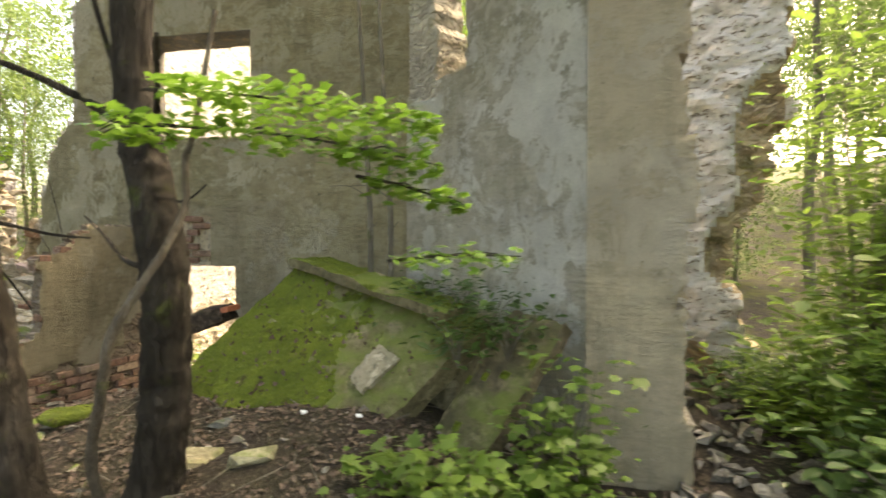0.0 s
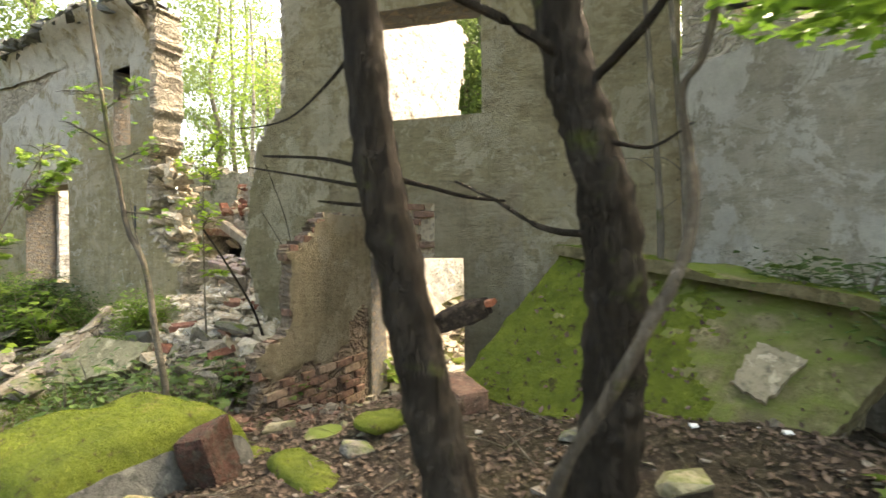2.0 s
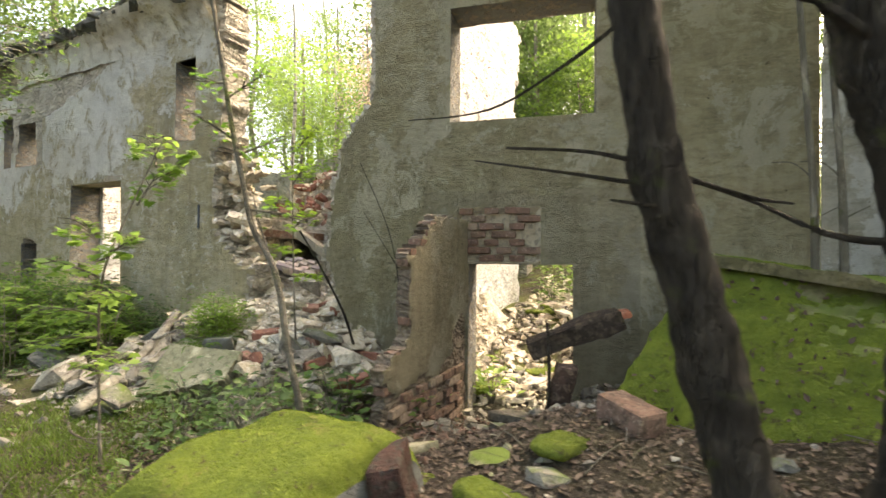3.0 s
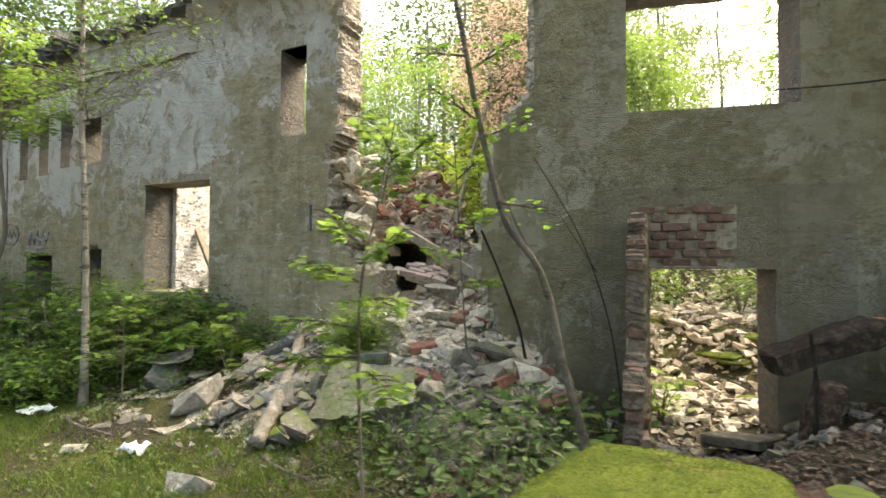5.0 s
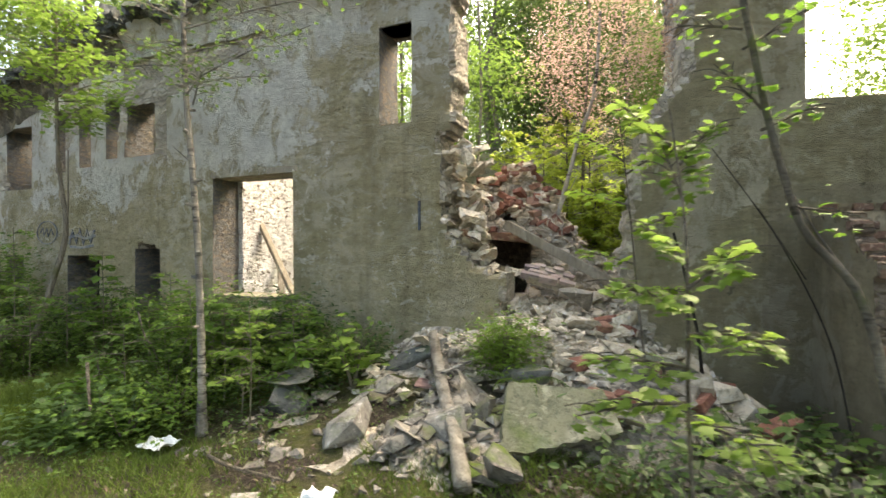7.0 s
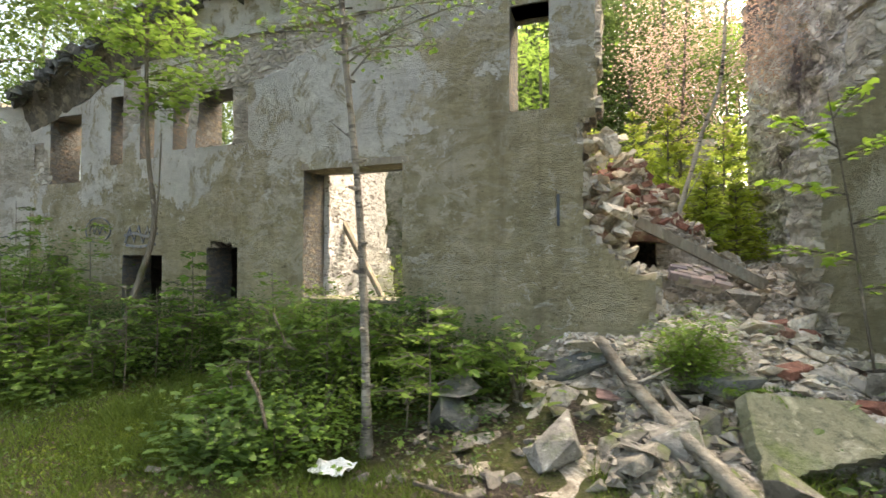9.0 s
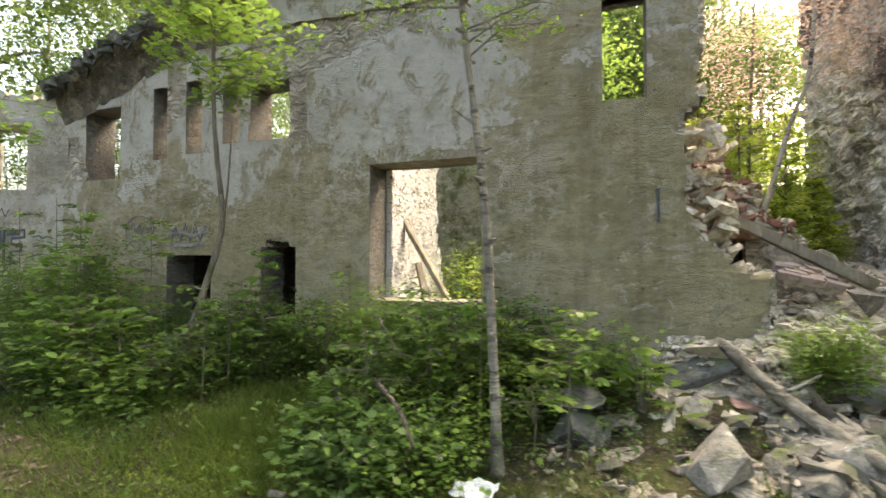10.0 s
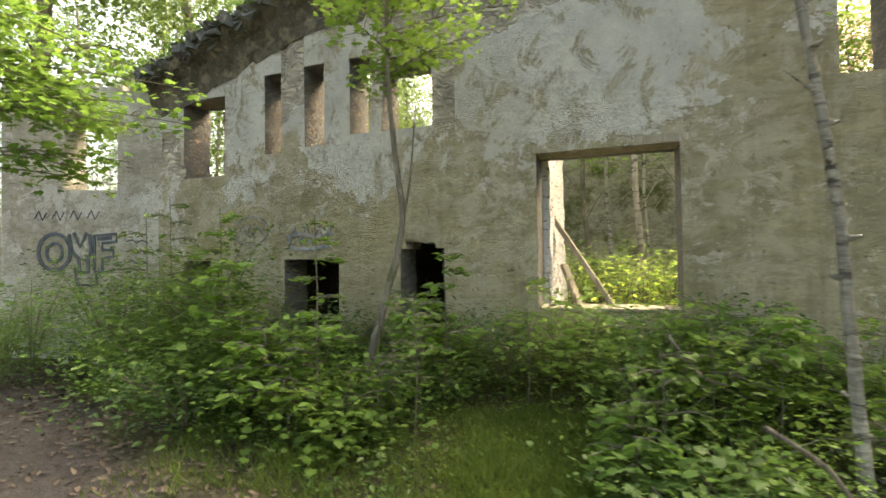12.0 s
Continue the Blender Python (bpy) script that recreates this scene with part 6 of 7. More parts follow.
b_leaf, b_twigs = list(map(tuple, crown_spots(np.random.default_rng(22), (-2.0, 2.0, 6.2), (2.0, 1.8, 1.2), 70, 60, 0.11, 0.4))), []
for s, e, dr, w, n, sd in (((-1.95, 1.75, 2.2), (-0.65, 2.1, 2.12), 0.12, 0.36, 330, 1), ((-1.8, 1.6, 2.02), (-1.45, 1.35, 1.92), 0.05, 0.16, 70, 2), ((-1.7, 1.55, 1.98), (-0.62, 2.05, 1.95), 0.12, 0.2, 170, 3),
                           ((-1.0, 2.0, 1.8), (-0.55, 2.15, 1.72), 0.06, 0.16, 80, 4), ((-1.0, 2.3, 1.42), (-0.35, 2.35, 1.5), 0.05, 0.2, 70, 5)):
    a, c = spray(s, e, dr, w, int(n * 1.5), 0.062, sd, 0.03)
    b_leaf += a
    b_twigs += c
limbed("maple_tree", "dark forked maple trunk with bright green leaf sprays", ((-2.32, 2.07, 0.0), (-2.25, 2.05, 0.25), (-2.19, 2.05, 0.65), (-2.17, 2.05, 1.04), (-2.19, 2.05, 1.42), (-2.27, 2.05, 1.8), (-2.36, 2.05, 2.15), (-2.41, 2.06, 2.8), (-2.28, 2.09, 4.5), (-2.18, 2.09, 6.5)), 0.138, 0.09, BARK_DARK,
       branches=tuple([(((-2.42, 1.9, 0.05), (-2.36, 1.78, 0.42), (-2.15, 1.69, 0.82), (-2.02, 1.64, 1.08), (-1.94, 1.67, 1.24), (-1.89, 1.78, 1.44), (-1.9, 1.93, 1.68), (-1.92, 1.95, 1.9), (-1.84, 1.93, 2.05), (-1.72, 1.95, 2.6)), 0.027, 0.012),
                       (((-2.28, 1.99, 1.38), (-2.48, 2.04, 1.42), (-2.70, 2.09, 1.55), (-2.93, 2.14, 1.66)), 0.016, 0.006),
                       (((-2.33, 1.99, 2.1), (-2.63, 1.84, 2.3), (-2.98, 1.69, 2.45), (-3.38, 1.59, 2.5)), 0.026, 0.008), (((-2.36, 2.04, 2.25), (-2.48, 1.99, 2.5), (-2.58, 1.94, 2.9)), 0.022, 0.01),
                       (((-2.28, 2.05, 2.0), (-2.03, 1.89, 2.15), (-1.78, 1.69, 2.4)), 0.024, 0.01), (((-2.18, 1.99, 1.75), (-2.03, 2.04, 1.72), (-1.88, 2.04, 1.8)), 0.01, 0.004)] + b_twigs),
       pale_first=True, leaves=b_leaf, leaf_mat=LEAF_BRIGHT, shape="lobed", seed=2, leaf_label="bright green lobed maple leaves")
for x, y in ((-2.08, 4.1), (-1.9, 4.15)):
    limbed("thin_sapling", "thin bare sapling stem against the side wall", ((x, y, 1.0), (x - 0.01, y, 1.8), (x - 0.06, y, 2.6), (x - 0.15, y, 4.2)), 0.03, 0.016, BARK_GREY, branches=((((x - 0.02, y, 1.9), (x - 0.15, y - 0.1, 2.0), (x - 0.3, y - 0.2, 2.0)), 0.007, 0.003), (((x, y, 1.6), (x + 0.12, y - 0.1, 1.68)), 0.006, 0.003)), seed=4)

r0 = []
t0 = []
for s, e, dr, w, n, sd in (((-5.72, 2.1, 2.1), (-5.95, 1.9, 2.3), 0.02, 0.14, 26, 11), ((-5.72, 2.12, 2.0), (-5.45, 2.3, 2.15), 0.02, 0.12, 22, 12), ((-5.8, 2.1, 2.4), (-5.5, 2.2, 2.6), 0.02, 0.15, 26, 13), ((-5.8, 2.1, 2.5), (-6.1, 2.0, 2.55), 0.02, 0.15, 22, 15),
                           ((-5.6, 2.1, 1.62), (-5.3, 2.3, 1.6), 0.05, 0.12, 14, 14)):
    a, c = spray(s, e, dr, w, int(n * 1.3), 0.05, sd)
    r0 += a
    t0 += c
limbed("crooked_sapling", "crooked grey sapling with few young leaves", ((-5.1, 2.1, 0.05), (-5.13, 2.1, 0.35), (-5.24, 2.1, 0.75), (-5.3, 2.1, 1.05), (-5.38, 2.1, 1.27), (-5.55, 2.1, 1.5), (-5.64, 2.1, 1.8), (-5.72, 2.08, 2.15), (-5.8, 2.06, 2.6), (-5.95, 2.05, 3.4), (-6.0, 2.0, 4.4)), 0.024, 0.013, BARK_MOTTLED,
       branches=tuple([(((-5.36, 2.1, 1.25), (-5.5, 2.12, 1.5), (-5.6, 2.15, 1.72)), 0.007, 0.003)] + t0), leaves=r0, leaf_mat=LEAF_BRIGHT, shape="lobed", seed=5)
# leafy maple sapling in the breach
r1, t1 = [], []
for s, e, dr, w, n, sd in (((-6.2, 2.2, 0.95), (-6.7, 2.0, 1.05), 0.06, 0.22, 46, 21), ((-6.2, 2.2, 1.2), (-6.6, 2.0, 1.38), 0.06, 0.22, 46, 22), ((-6.2, 2.2, 1.1), (-5.82, 2.05, 1.15), 0.06, 0.2, 40, 23), ((-6.2, 2.2, 1.4), (-6.45, 2.2, 1.62), 0.03, 0.2, 40, 24),
                           ((-6.2, 2.2, 0.8), (-6.75, 1.95, 0.82), 0.06, 0.22, 44, 25), ((-6.2, 2.2, 1.3), (-5.9, 2.3, 1.5), 0.03, 0.18, 36, 26), ((-6.2, 2.3, 0.7), (-5.8, 1.95, 0.72), 0.05, 0.2, 36, 27), ((-6.2, 2.5, 1.7), (-6.3, 2.8, 2.05), 0.02, 0.2, 40, 28),
                           ((-6.25, 2.7, 2.0), (-6.6, 2.9, 2.35), 0.03, 0.22, 44, 29), ((-6.2, 2.7, 1.9), (-6.0, 2.9, 2.15), 0.03, 0.2, 38, 30)):
    s, e = ((-6.1 + 0.74 * (q[0] + 6.2), 1.45 + 0.74 * (q[1] - 2.2), 0.1 + 0.9 * q[2]) for q in (s, e))
    a, c = spray(s, e, dr, 0.85 * w, int(n * 1.35), 0.068, sd, 0.02)
    r1 += a
    t1 += c
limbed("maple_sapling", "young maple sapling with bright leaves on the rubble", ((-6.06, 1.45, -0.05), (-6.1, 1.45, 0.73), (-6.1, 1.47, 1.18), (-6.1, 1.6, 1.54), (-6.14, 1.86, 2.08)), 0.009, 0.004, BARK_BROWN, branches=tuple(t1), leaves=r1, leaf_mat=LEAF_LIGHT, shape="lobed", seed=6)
# bright sapling rooted in the slope of the breach
r2, t2 = [], []
for s, e, dr, w, n, sd in (((-6.3, 3.3, 1.3), (-6.75, 3.5, 1.45), 0.05, 0.18, 34, 121), ((-6.32, 3.3, 1.55), (-5.95, 3.1, 1.72), 0.04, 0.16, 30, 122), ((-6.34, 3.32, 1.75), (-6.8, 3.55, 1.95), 0.05, 0.2, 40, 123), ((-6.36, 3.35, 2.0), (-6.05, 3.2, 2.2), 0.04, 0.18, 34, 124),
                           ((-6.38, 3.36, 2.1), (-6.75, 3.4, 2.4), 0.03, 0.2, 40, 125), ((-6.4, 3.38, 2.3), (-6.2, 3.5, 2.6), 0.03, 0.17, 34, 126), ((-6.3, 3.3, 1.1), (-5.95, 3.3, 1.15), 0.05, 0.16, 26, 127)):
    a, c = spray(s, e, dr, w, n, 0.085, sd, 0.025)
    r2 += a
    t2 += c
limbed("maple_sapling", "slender maple sapling in the breach, leaves coloured as if backlit", ((-6.22, 3.25, 0.4), (-6.28, 3.28, 1.0), (-6.34, 3.32, 1.7), (-6.42, 3.4, 2.5)), 0.01, 0.004, BARK_BROWN, branches=tuple(t2), leaves=r2, leaf_mat=LEAF_GLOW, shape="lobed", seed=16)
limbed("dead_sapling", "thin dark dead sapling in the rubble", ((-5.82, 3.62, 0.4), (-5.86, 3.5, 0.75), (-5.96, 3.28, 1.2), (-6.05, 3.1, 1.53)), 0.013, 0.009, BARK_DARK, seed=7)
limbed("slender_sapling", "slender young stem leaning before the wall", ((-5.0, 3.2, 0.1), (-5.1, 3.3, 0.8), (-5.35, 3.5, 1.5), (-5.75, 3.6, 2.2)), 0.007, 0.004, BARK_DARK, branches=((((-5.2, 3.4, 1.2), (-5.5, 3.3, 1.7)), 0.005, 0.002),), seed=8)

# pale birch west of the breach
rb, tb = [], []
rng = np.random.default_rng(31)
for k in range(10):
    z = 2.6 + 0.16 * k
    a = rng.uniform(0, 6.28)
    s = (-9.6, 2.2, z)
    e = (-9.6 + 0.6 * math.cos(a), 2.2 + 0.6 * math.sin(a), z + 0.15)
    p, c = spray(s, e, 0.08, 0.2, 30, 0.05, 40 + k)
    rb += p
    tb += c
for k, (z, e) in enumerate(((2.75, (-8.3, 2.0, 3.0)), (3.0, (-8.7, 2.45, 3.2)), (2.65, (-8.95, 1.85, 2.85)), (3.2, (-8.1, 2.3, 3.35)), (2.9, (-10.5, 2.1, 3.05)), (3.3, (-8.9, 2.0, 3.5)), (3.1, (-10.3, 2.5, 3.3)))):
    p, c = spray((-9.64, 2.16, z), e, 0.08, 0.26, 60, 0.055, 640 + k)
    rb += p
    tb += c
birch_knots = []
for k in range(14):
    z, a = 0.45 + 0.19 * k, 2.4 * k
    x = float(np.interp(z, (0, 0.5, 1.0, 1.5, 2.1, 2.7, 3.6), (-9.41, -9.43, -9.455, -9.48, -9.545, -9.62, -9.71)))
    l = 0.055 + 0.012 * (k % 3)
    birch_knots.append((((x, 2.13, z), (x + 0.6 * l * math.cos(a), 2.13 + 0.6 * l * math.sin(a), z + 0.006), (x + l * math.cos(a), 2.13 + l * math.sin(a), z + 0.012)), 0.02, 0.008))
limbed("birch_tree", "slender pale birch trunk with knots and sparse leaves", ((-9.41, 2.1, 0.0), (-9.43, 2.12, 0.5), (-9.455, 2.13, 1.0), (-9.48, 2.13, 1.5), (-9.545, 2.14, 2.1), (-9.62, 2.15, 2.7), (-9.71, 2.2, 3.6), (-9.8, 2.25, 5.5)), 0.031, 0.018, BARK_KNOTTY,
       branches=tuple([(((-9.53, 2.14, 2.1), (-9.7, 2.1, 2.25)), 0.006, 0.003)] + birch_knots + tb), leaves=rb, leaf_mat=LEAF, seed=9)

# sapling with a wide leafy crown
rc, tc = [], []
for k in range(26):
    a, z = rng.uniform(0, 6.28), rng.uniform(2.55, 4.2)
    l = rng.uniform(0.5, 1.0) * (1.15 - abs(z - 3.2) * 0.35)
    s = (-12.12, 2.65, z - 0.15)
    e = (-12.1 + l * math.cos(a), 2.65 + l * math.sin(a), z + 0.12)
    p, c = spray(s, e, 0.14, 0.28, 105, 0.062, 60 + k)
    rc += p
    tc += c
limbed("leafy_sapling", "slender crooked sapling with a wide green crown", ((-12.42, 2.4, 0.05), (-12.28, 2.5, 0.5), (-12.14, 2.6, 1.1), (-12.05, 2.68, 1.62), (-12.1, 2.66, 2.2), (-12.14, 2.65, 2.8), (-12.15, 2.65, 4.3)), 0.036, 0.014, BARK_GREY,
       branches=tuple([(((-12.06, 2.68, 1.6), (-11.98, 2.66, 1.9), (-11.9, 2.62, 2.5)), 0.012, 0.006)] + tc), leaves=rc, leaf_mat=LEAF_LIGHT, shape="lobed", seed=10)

# branches that hang over the trail at the west end
ro, to = [], []
for k in range(15):
    a, z = rng.uniform(0, 6.28), rng.uniform(2.2, 3.9)
    s = (-14.6 + rng.uniform(-0.5, 0.6), 1.3 + rng.uniform(-0.3, 0.4), z)
    e = (s[0] + 0.8 * math.cos(a), s[1] + 0.6 * math.sin(a), z - 0.05)
    p, c = spray(s, e, 0.14, 0.28, 100, 0.062, 160 + k)
    ro += p
    to += c
for k in range(20):
    s = (-14.9 + rng.uniform(-0.3, 0.3), 1.2 + rng.uniform(-0.2, 0.3), rng.uniform(2.0, 3.1))
    e = (-14.0 + rng.uniform(-0.5, 0.5), 1.7 + rng.uniform(-0.45, 0.55), s[2] + rng.uniform(-0.1, 0.05))
    p, c = spray(s, e, 0.1, 0.3, 100, 0.066, 190 + k)
    ro += p
    to += c
limbed("trailside_tree", "leafy young tree overhanging the trail", ((-15.6, 0.7, 0.0), (-15.5, 0.8, 1.2), (-15.2, 1.0, 2.2), (-14.9, 1.2, 3.2), (-14.7, 1.3, 4.5)), 0.045, 0.02, BARK_GREY, branches=tuple(to), leaves=ro, leaf_mat=LEAF_TIER, shape="lobed", seed=21)

# trees inside the breach
limbed("leaning_birch", "thin white birch with withered leaves leaning in the breach", ((-7.3, 5.4, 1.2), (-7.22, 5.32, 1.69), (-7.05, 5.3, 2.3), (-6.93, 5.3, 2.75), (-6.75, 5.3, 3.3), (-6.68, 5.3, 4.2)), 0.032, 0.016, BARK_BIRCH,
       branches=((((-7.15, 5.3, 1.9), (-6.95, 5.3, 2.3)), 0.008, 0.004), (((-6.8, 5.3, 3.1), (-6.6, 5.2, 3.4)), 0.008, 0.003), (((-6.9, 5.3, 2.9), (-7.2, 5.3, 3.4)), 0.008, 0.003), (((-6.7, 5.3, 3.6), (-6.3, 5.3, 4.0)), 0.008, 0.003)),
       leaves=crown_spots(np.random.default_rng(15), (-6.62, 5.35, 3.95), (0.75, 0.5, 0.95), 60, 42, 0.04, 0.16, 0.8), leaf_mat=LEAF_BROWN, seed=11, leaf_label="withered reddish-brown leaves")
brown = crown_spots(np.random.default_rng(5), (-6.75, 6.4, 4.1), (1.0, 0.6, 1.5), 90, 60, 0.048, 0.2, 0.8)
limbed("withered_tree", "young tree with withered brown leaves", ((-7.0, 6.6, 0.9), (-7.02, 6.6, 2.4), (-6.95, 6.6, 4.0), (-6.9, 6.6, 5.2)), 0.03, 0.01, BARK_GREY,
       branches=tuple((((-7.0, 6.6, 3.0 + 0.25 * k), (-7.0 + 0.5 * math.cos(k * 2.1), 6.6 + 0.5 * math.sin(k * 2.1), 3.4 + 0.25 * k)), 0.008, 0.003) for k in range(7)), leaves=brown, leaf_mat=LEAF_BROWN, seed=12, leaf_label="withered reddish-brown leaves")
def conifer(x, y, z0, tall, seed):
    """Whorls of drooping, feathery branches that shorten upwards."""
    rg = np.random.default_rng(seed)
    pts, br = [], []
    z = 0.15 * tall
    while z < tall * 0.96:
        reach = 0.36 * tall * (1.03 - z / tall) * rg.uniform(0.75, 1.15) + 0.06
        for _ in range(7):
            a = rg.uniform(0, 6.28)
            d = np.array((math.cos(a), math.sin(a), 0.0))
            tip = np.array((x, y, z0 + z)) + d * reach + (0, 0, reach * rg.uniform(-0.05, 0.4))
            br.append((((x, y, z0 + z), tuple((np.array((x, y, z0 + z)) + tip) / 2 + (0, 0, 0.05)), tuple(tip)), 0.007, 0.002))
            side = np.array((-d[1], d[0], 0))
            for q in range(int(42 * reach / 0.5) + 12):
                f = rg.uniform(0.15, 1.05)
                w = 0.3 * reach * (1.1 - f) * rg.uniform(-1, 1)
                p = np.array((x, y, z0 + z)) * (1 - f) + tip * f + side * w
                pts.append((p[0], p[1], p[2] - 0.3 * abs(w) + rg.normal(0, 0.02), rg.uniform(0.045, 0.085)))
        z += 0.075 * tall * rg.uniform(0.7, 1.2)
    limbed("young_conifer", "yellow-green young conifer in the breach", ((x, y, z0 - 0.2), (x, y, z0 + 0.5 * tall), (x, y, z0 + tall)), 0.022, 0.004, BARK_GREY, branches=tuple(br), leaves=pts, leaf_mat=LEAF_YELLOW, seed=seed, category="conifer")


for k, (x, y, z0, h) in enumerate(((-7.2, 6.25, 1.2, 2.2), (-6.8, 5.95, 1.1, 1.3), (-7.6, 6.7, 1.3, 2.2), (-6.42, 6.25, 1.0, 1.3), (-7.0, 7.4, 1.0, 2.7), (-8.2, 7.2, 1.2, 2.3), (-6.3, 7.6, 1.0, 2.7), (-5.95, 8.8, 1.0, 2.9))):
    conifer(x, y, z0, h, 90 + k)


# slender seedlings with flat tiers of leaves above the undergrowth
_seed = random.Random(61)
for k, (x, y, h) in enumerate(((-13.75, 2.6, 1.5), (-12.75, 2.55, 1.45), (-14.5, 2.5, 1.6), (-13.1, 2.0, 1.1), (-10.0, 2.5, 1.0), (-10.3, 2.1, 0.8), (-11.8, 2.9, 1.2), (-11.0, 3.1, 0.95), (-14.9, 3.1, 1.8), (-12.35, 1.95, 0.8), (-9.2, 2.9, 0.8), (-10.9, 2.7, 0.7),
                             *((_seed.uniform(-14.8, -8.9), _seed.uniform(1.55, 3.4), _seed.uniform(0.35, 0.95)) for _ in range(46)))):
    if math.hypot((x + 10.95) / 0.45, (y - 2.1) / 0.8) < 1 or y + 0.42 * x < -3.6 or (x > -10.3 and y < 2.15):
        continue
    rg = np.random.default_rng(700 + k)
    z0 = height(x, y)
    rs, ts = [], []
    for q in range(6):
        z, a = z0 + h * (0.45 + 0.1 * q), rg.uniform(0, 6.28)
        l = 0.34 - 0.03 * q
        p, c = spray((x, y, z), (x + l * math.cos(a), y + l * math.sin(a), z + 0.05), 0.05, 0.15, 24, (0.085, 0.06, 0.05)[k % 3], 800 + 7 * k + q, 0.015)
        rs += p
        ts += c[:3]
    limbed("tree_seedling", "slender tree seedling with flat tiers of leaves", ((x, y, z0 - 0.05), (x + 0.02, y, z0 + 0.5 * h), (x, y, z0 + h)), 0.008, 0.003, BARK_GREY, branches=tuple(ts), leaves=rs, leaf_mat=(LEAF_TIER, LEAF_LIGHT, LEAF)[k % 3], shape=("oval", "lobed")[k % 2], seed=k, sides=6)["group"] = "seedlings in the undergrowth"


# ---- shrubs, ferns and ground cover ----
def bush(name, x, y, tall, wide, n, size, mat, seed, label, stems=6, shape="kite", category="shrub"):
    rg = np.random.default_rng(seed)
    z0 = height(x, y)
    t = empty(name, (x, y, z0))
    tagged(t, label, category)
    ls, spots = [], []
    for k in range(stems):
        a = rg.uniform(0, 6.28)
        e = np.array((wide * 0.8 * math.cos(a) * rg.uniform(0.3, 1), wide * 0.8 * math.sin(a) * rg.uniform(0.3, 1), tall * rg.uniform(0.6, 1)))
        ls.append(((Vector((0, 0, -0.05)), Vector(e * 0.5 + (0, 0, 0.1 * tall)), Vector(e)), 0.009, 0.003))
        for _ in range(n // stems):
            f = rg.uniform(0.25, 1.08)
            sp = min(0.16 + 0.1 * wide, 0.45 * wide)
            spots.append((*(e * f + rg.normal(0, sp, 3) * (1, 1, 0.45)), size * rg.choice((0.45, 0.7, 1.0, 1.45)) * rg.uniform(0.8, 1.2)))
    for l in ls:
        child("stem", limb_mesh("stem", [l], BARK_GREY, 5), t)
    child("foliage", leaves_mesh("foliage", spots, mat, "oval" if shape == "kite" else shape, seed, 0.26), t)
    return t


r = random.Random(12)
k = 0
for x, y, h in ((-15.6, 3.0, 1.3), (-15.0, 2.6, 1.15), (-14.4, 3.2, 0.8), (-13.9, 2.6, 1.25), (-13.4, 2.2, 0.7), (-13.2, 3.1, 0.5), (-12.8, 2.6, 0.5), (-12.75, 2.0, 0.45), (-12.2, 3.2, 0.4), (-11.9, 2.9, 0.4), (-11.4, 3.3, 0.65),
                (-12.2, 2.2, 0.4), (-10.8, 3.25, 0.65), (-10.3, 2.5, 0.6), (-10.2, 3.0, 0.65), (-9.8, 3.4, 0.6), (-9.95, 1.85, 0.36), (-9.7, 2.8, 0.5), (-9.25, 3.4, 0.4), (-14.4, 2.4, 0.6), (-10.2, 1.6, 0.3),
                (-16.4, 2.7, 1.0), (-17.2, 2.9, 0.9), (-8.8, 3.4, 0.4), (-16.0, 2.2, 0.6), (-13.2, 1.75, 0.4), (-13.9, 2.05, 0.5), (-9.9, 2.25, 0.42), (-12.15, 1.85, 0.32), (-12.9, 3.4, 0.4), (-12.4, 3.5, 0.35), (-11.9, 3.5, 0.35), (-14.9, 3.4, 1.2)):
    k += 1
    bush("shrub", x, y, h, 0.42 + 0.25 * h, int(900 + 1300 * h), r.choice((0.032, 0.04, 0.05)), (LEAF, LEAF_DARK, LEAF_TIER, LEAF_LIGHT, LEAF)[k % 5], 200 + k, "green leafy undergrowth shrub before the wall", stems=8, shape="lobed" if k % 4 == 1 else "kite")["group"] = "undergrowth shrubs"
for k, (x, y, h) in enumerate(((-6.0, 1.9, 0.35), (-5.6, 2.1, 0.35), (-6.3, 2.25, 0.4), (-5.9, 2.5, 0.3), (-5.4, 1.75, 0.3))):
    bush("bramble", x, y, h, 0.4, 200, 0.055, LEAF_DARK, 260 + k, "low dark-leaved bramble among rubble")["group"] = "brambles"
for k, (x, y, h) in enumerate(((-5.62, 3.0, 0.26), (-5.4, 2.95, 0.3), (-5.3, 2.65, 0.3), (-5.55, 2.42, 0.32), (-5.85, 2.7, 0.28), (-5.25, 2.35, 0.26), (-5.1, 3.1, 0.22))):
    bush("maple_seedling", x, y, h, 0.3, 75, 0.07, (LEAF, LEAF_DARK)[k % 2], 560 + k, "low broad-leaved maple seedlings on dead leaves", stems=7, shape="lobed", category="seedling")["group"] = "seedlings before the doorway wall"
for k, (x, y, h) in enumerate(((-0.4, 2.5, 0.5), (-0.22, 2.7, 0.8), (-0.6, 2.3, 0.3), (-0.12, 2.85, 0.9), (-0.05, 2.35, 0.35), (-0.9, 2.3, 0.25))):
    bush("ivy_shrub", x, y, h, 0.28, 210, 0.075, LEAF, 270 + k, "shaded dark green shrub against the pier", shape="lobed")["group"] = "shrubs by the pier"
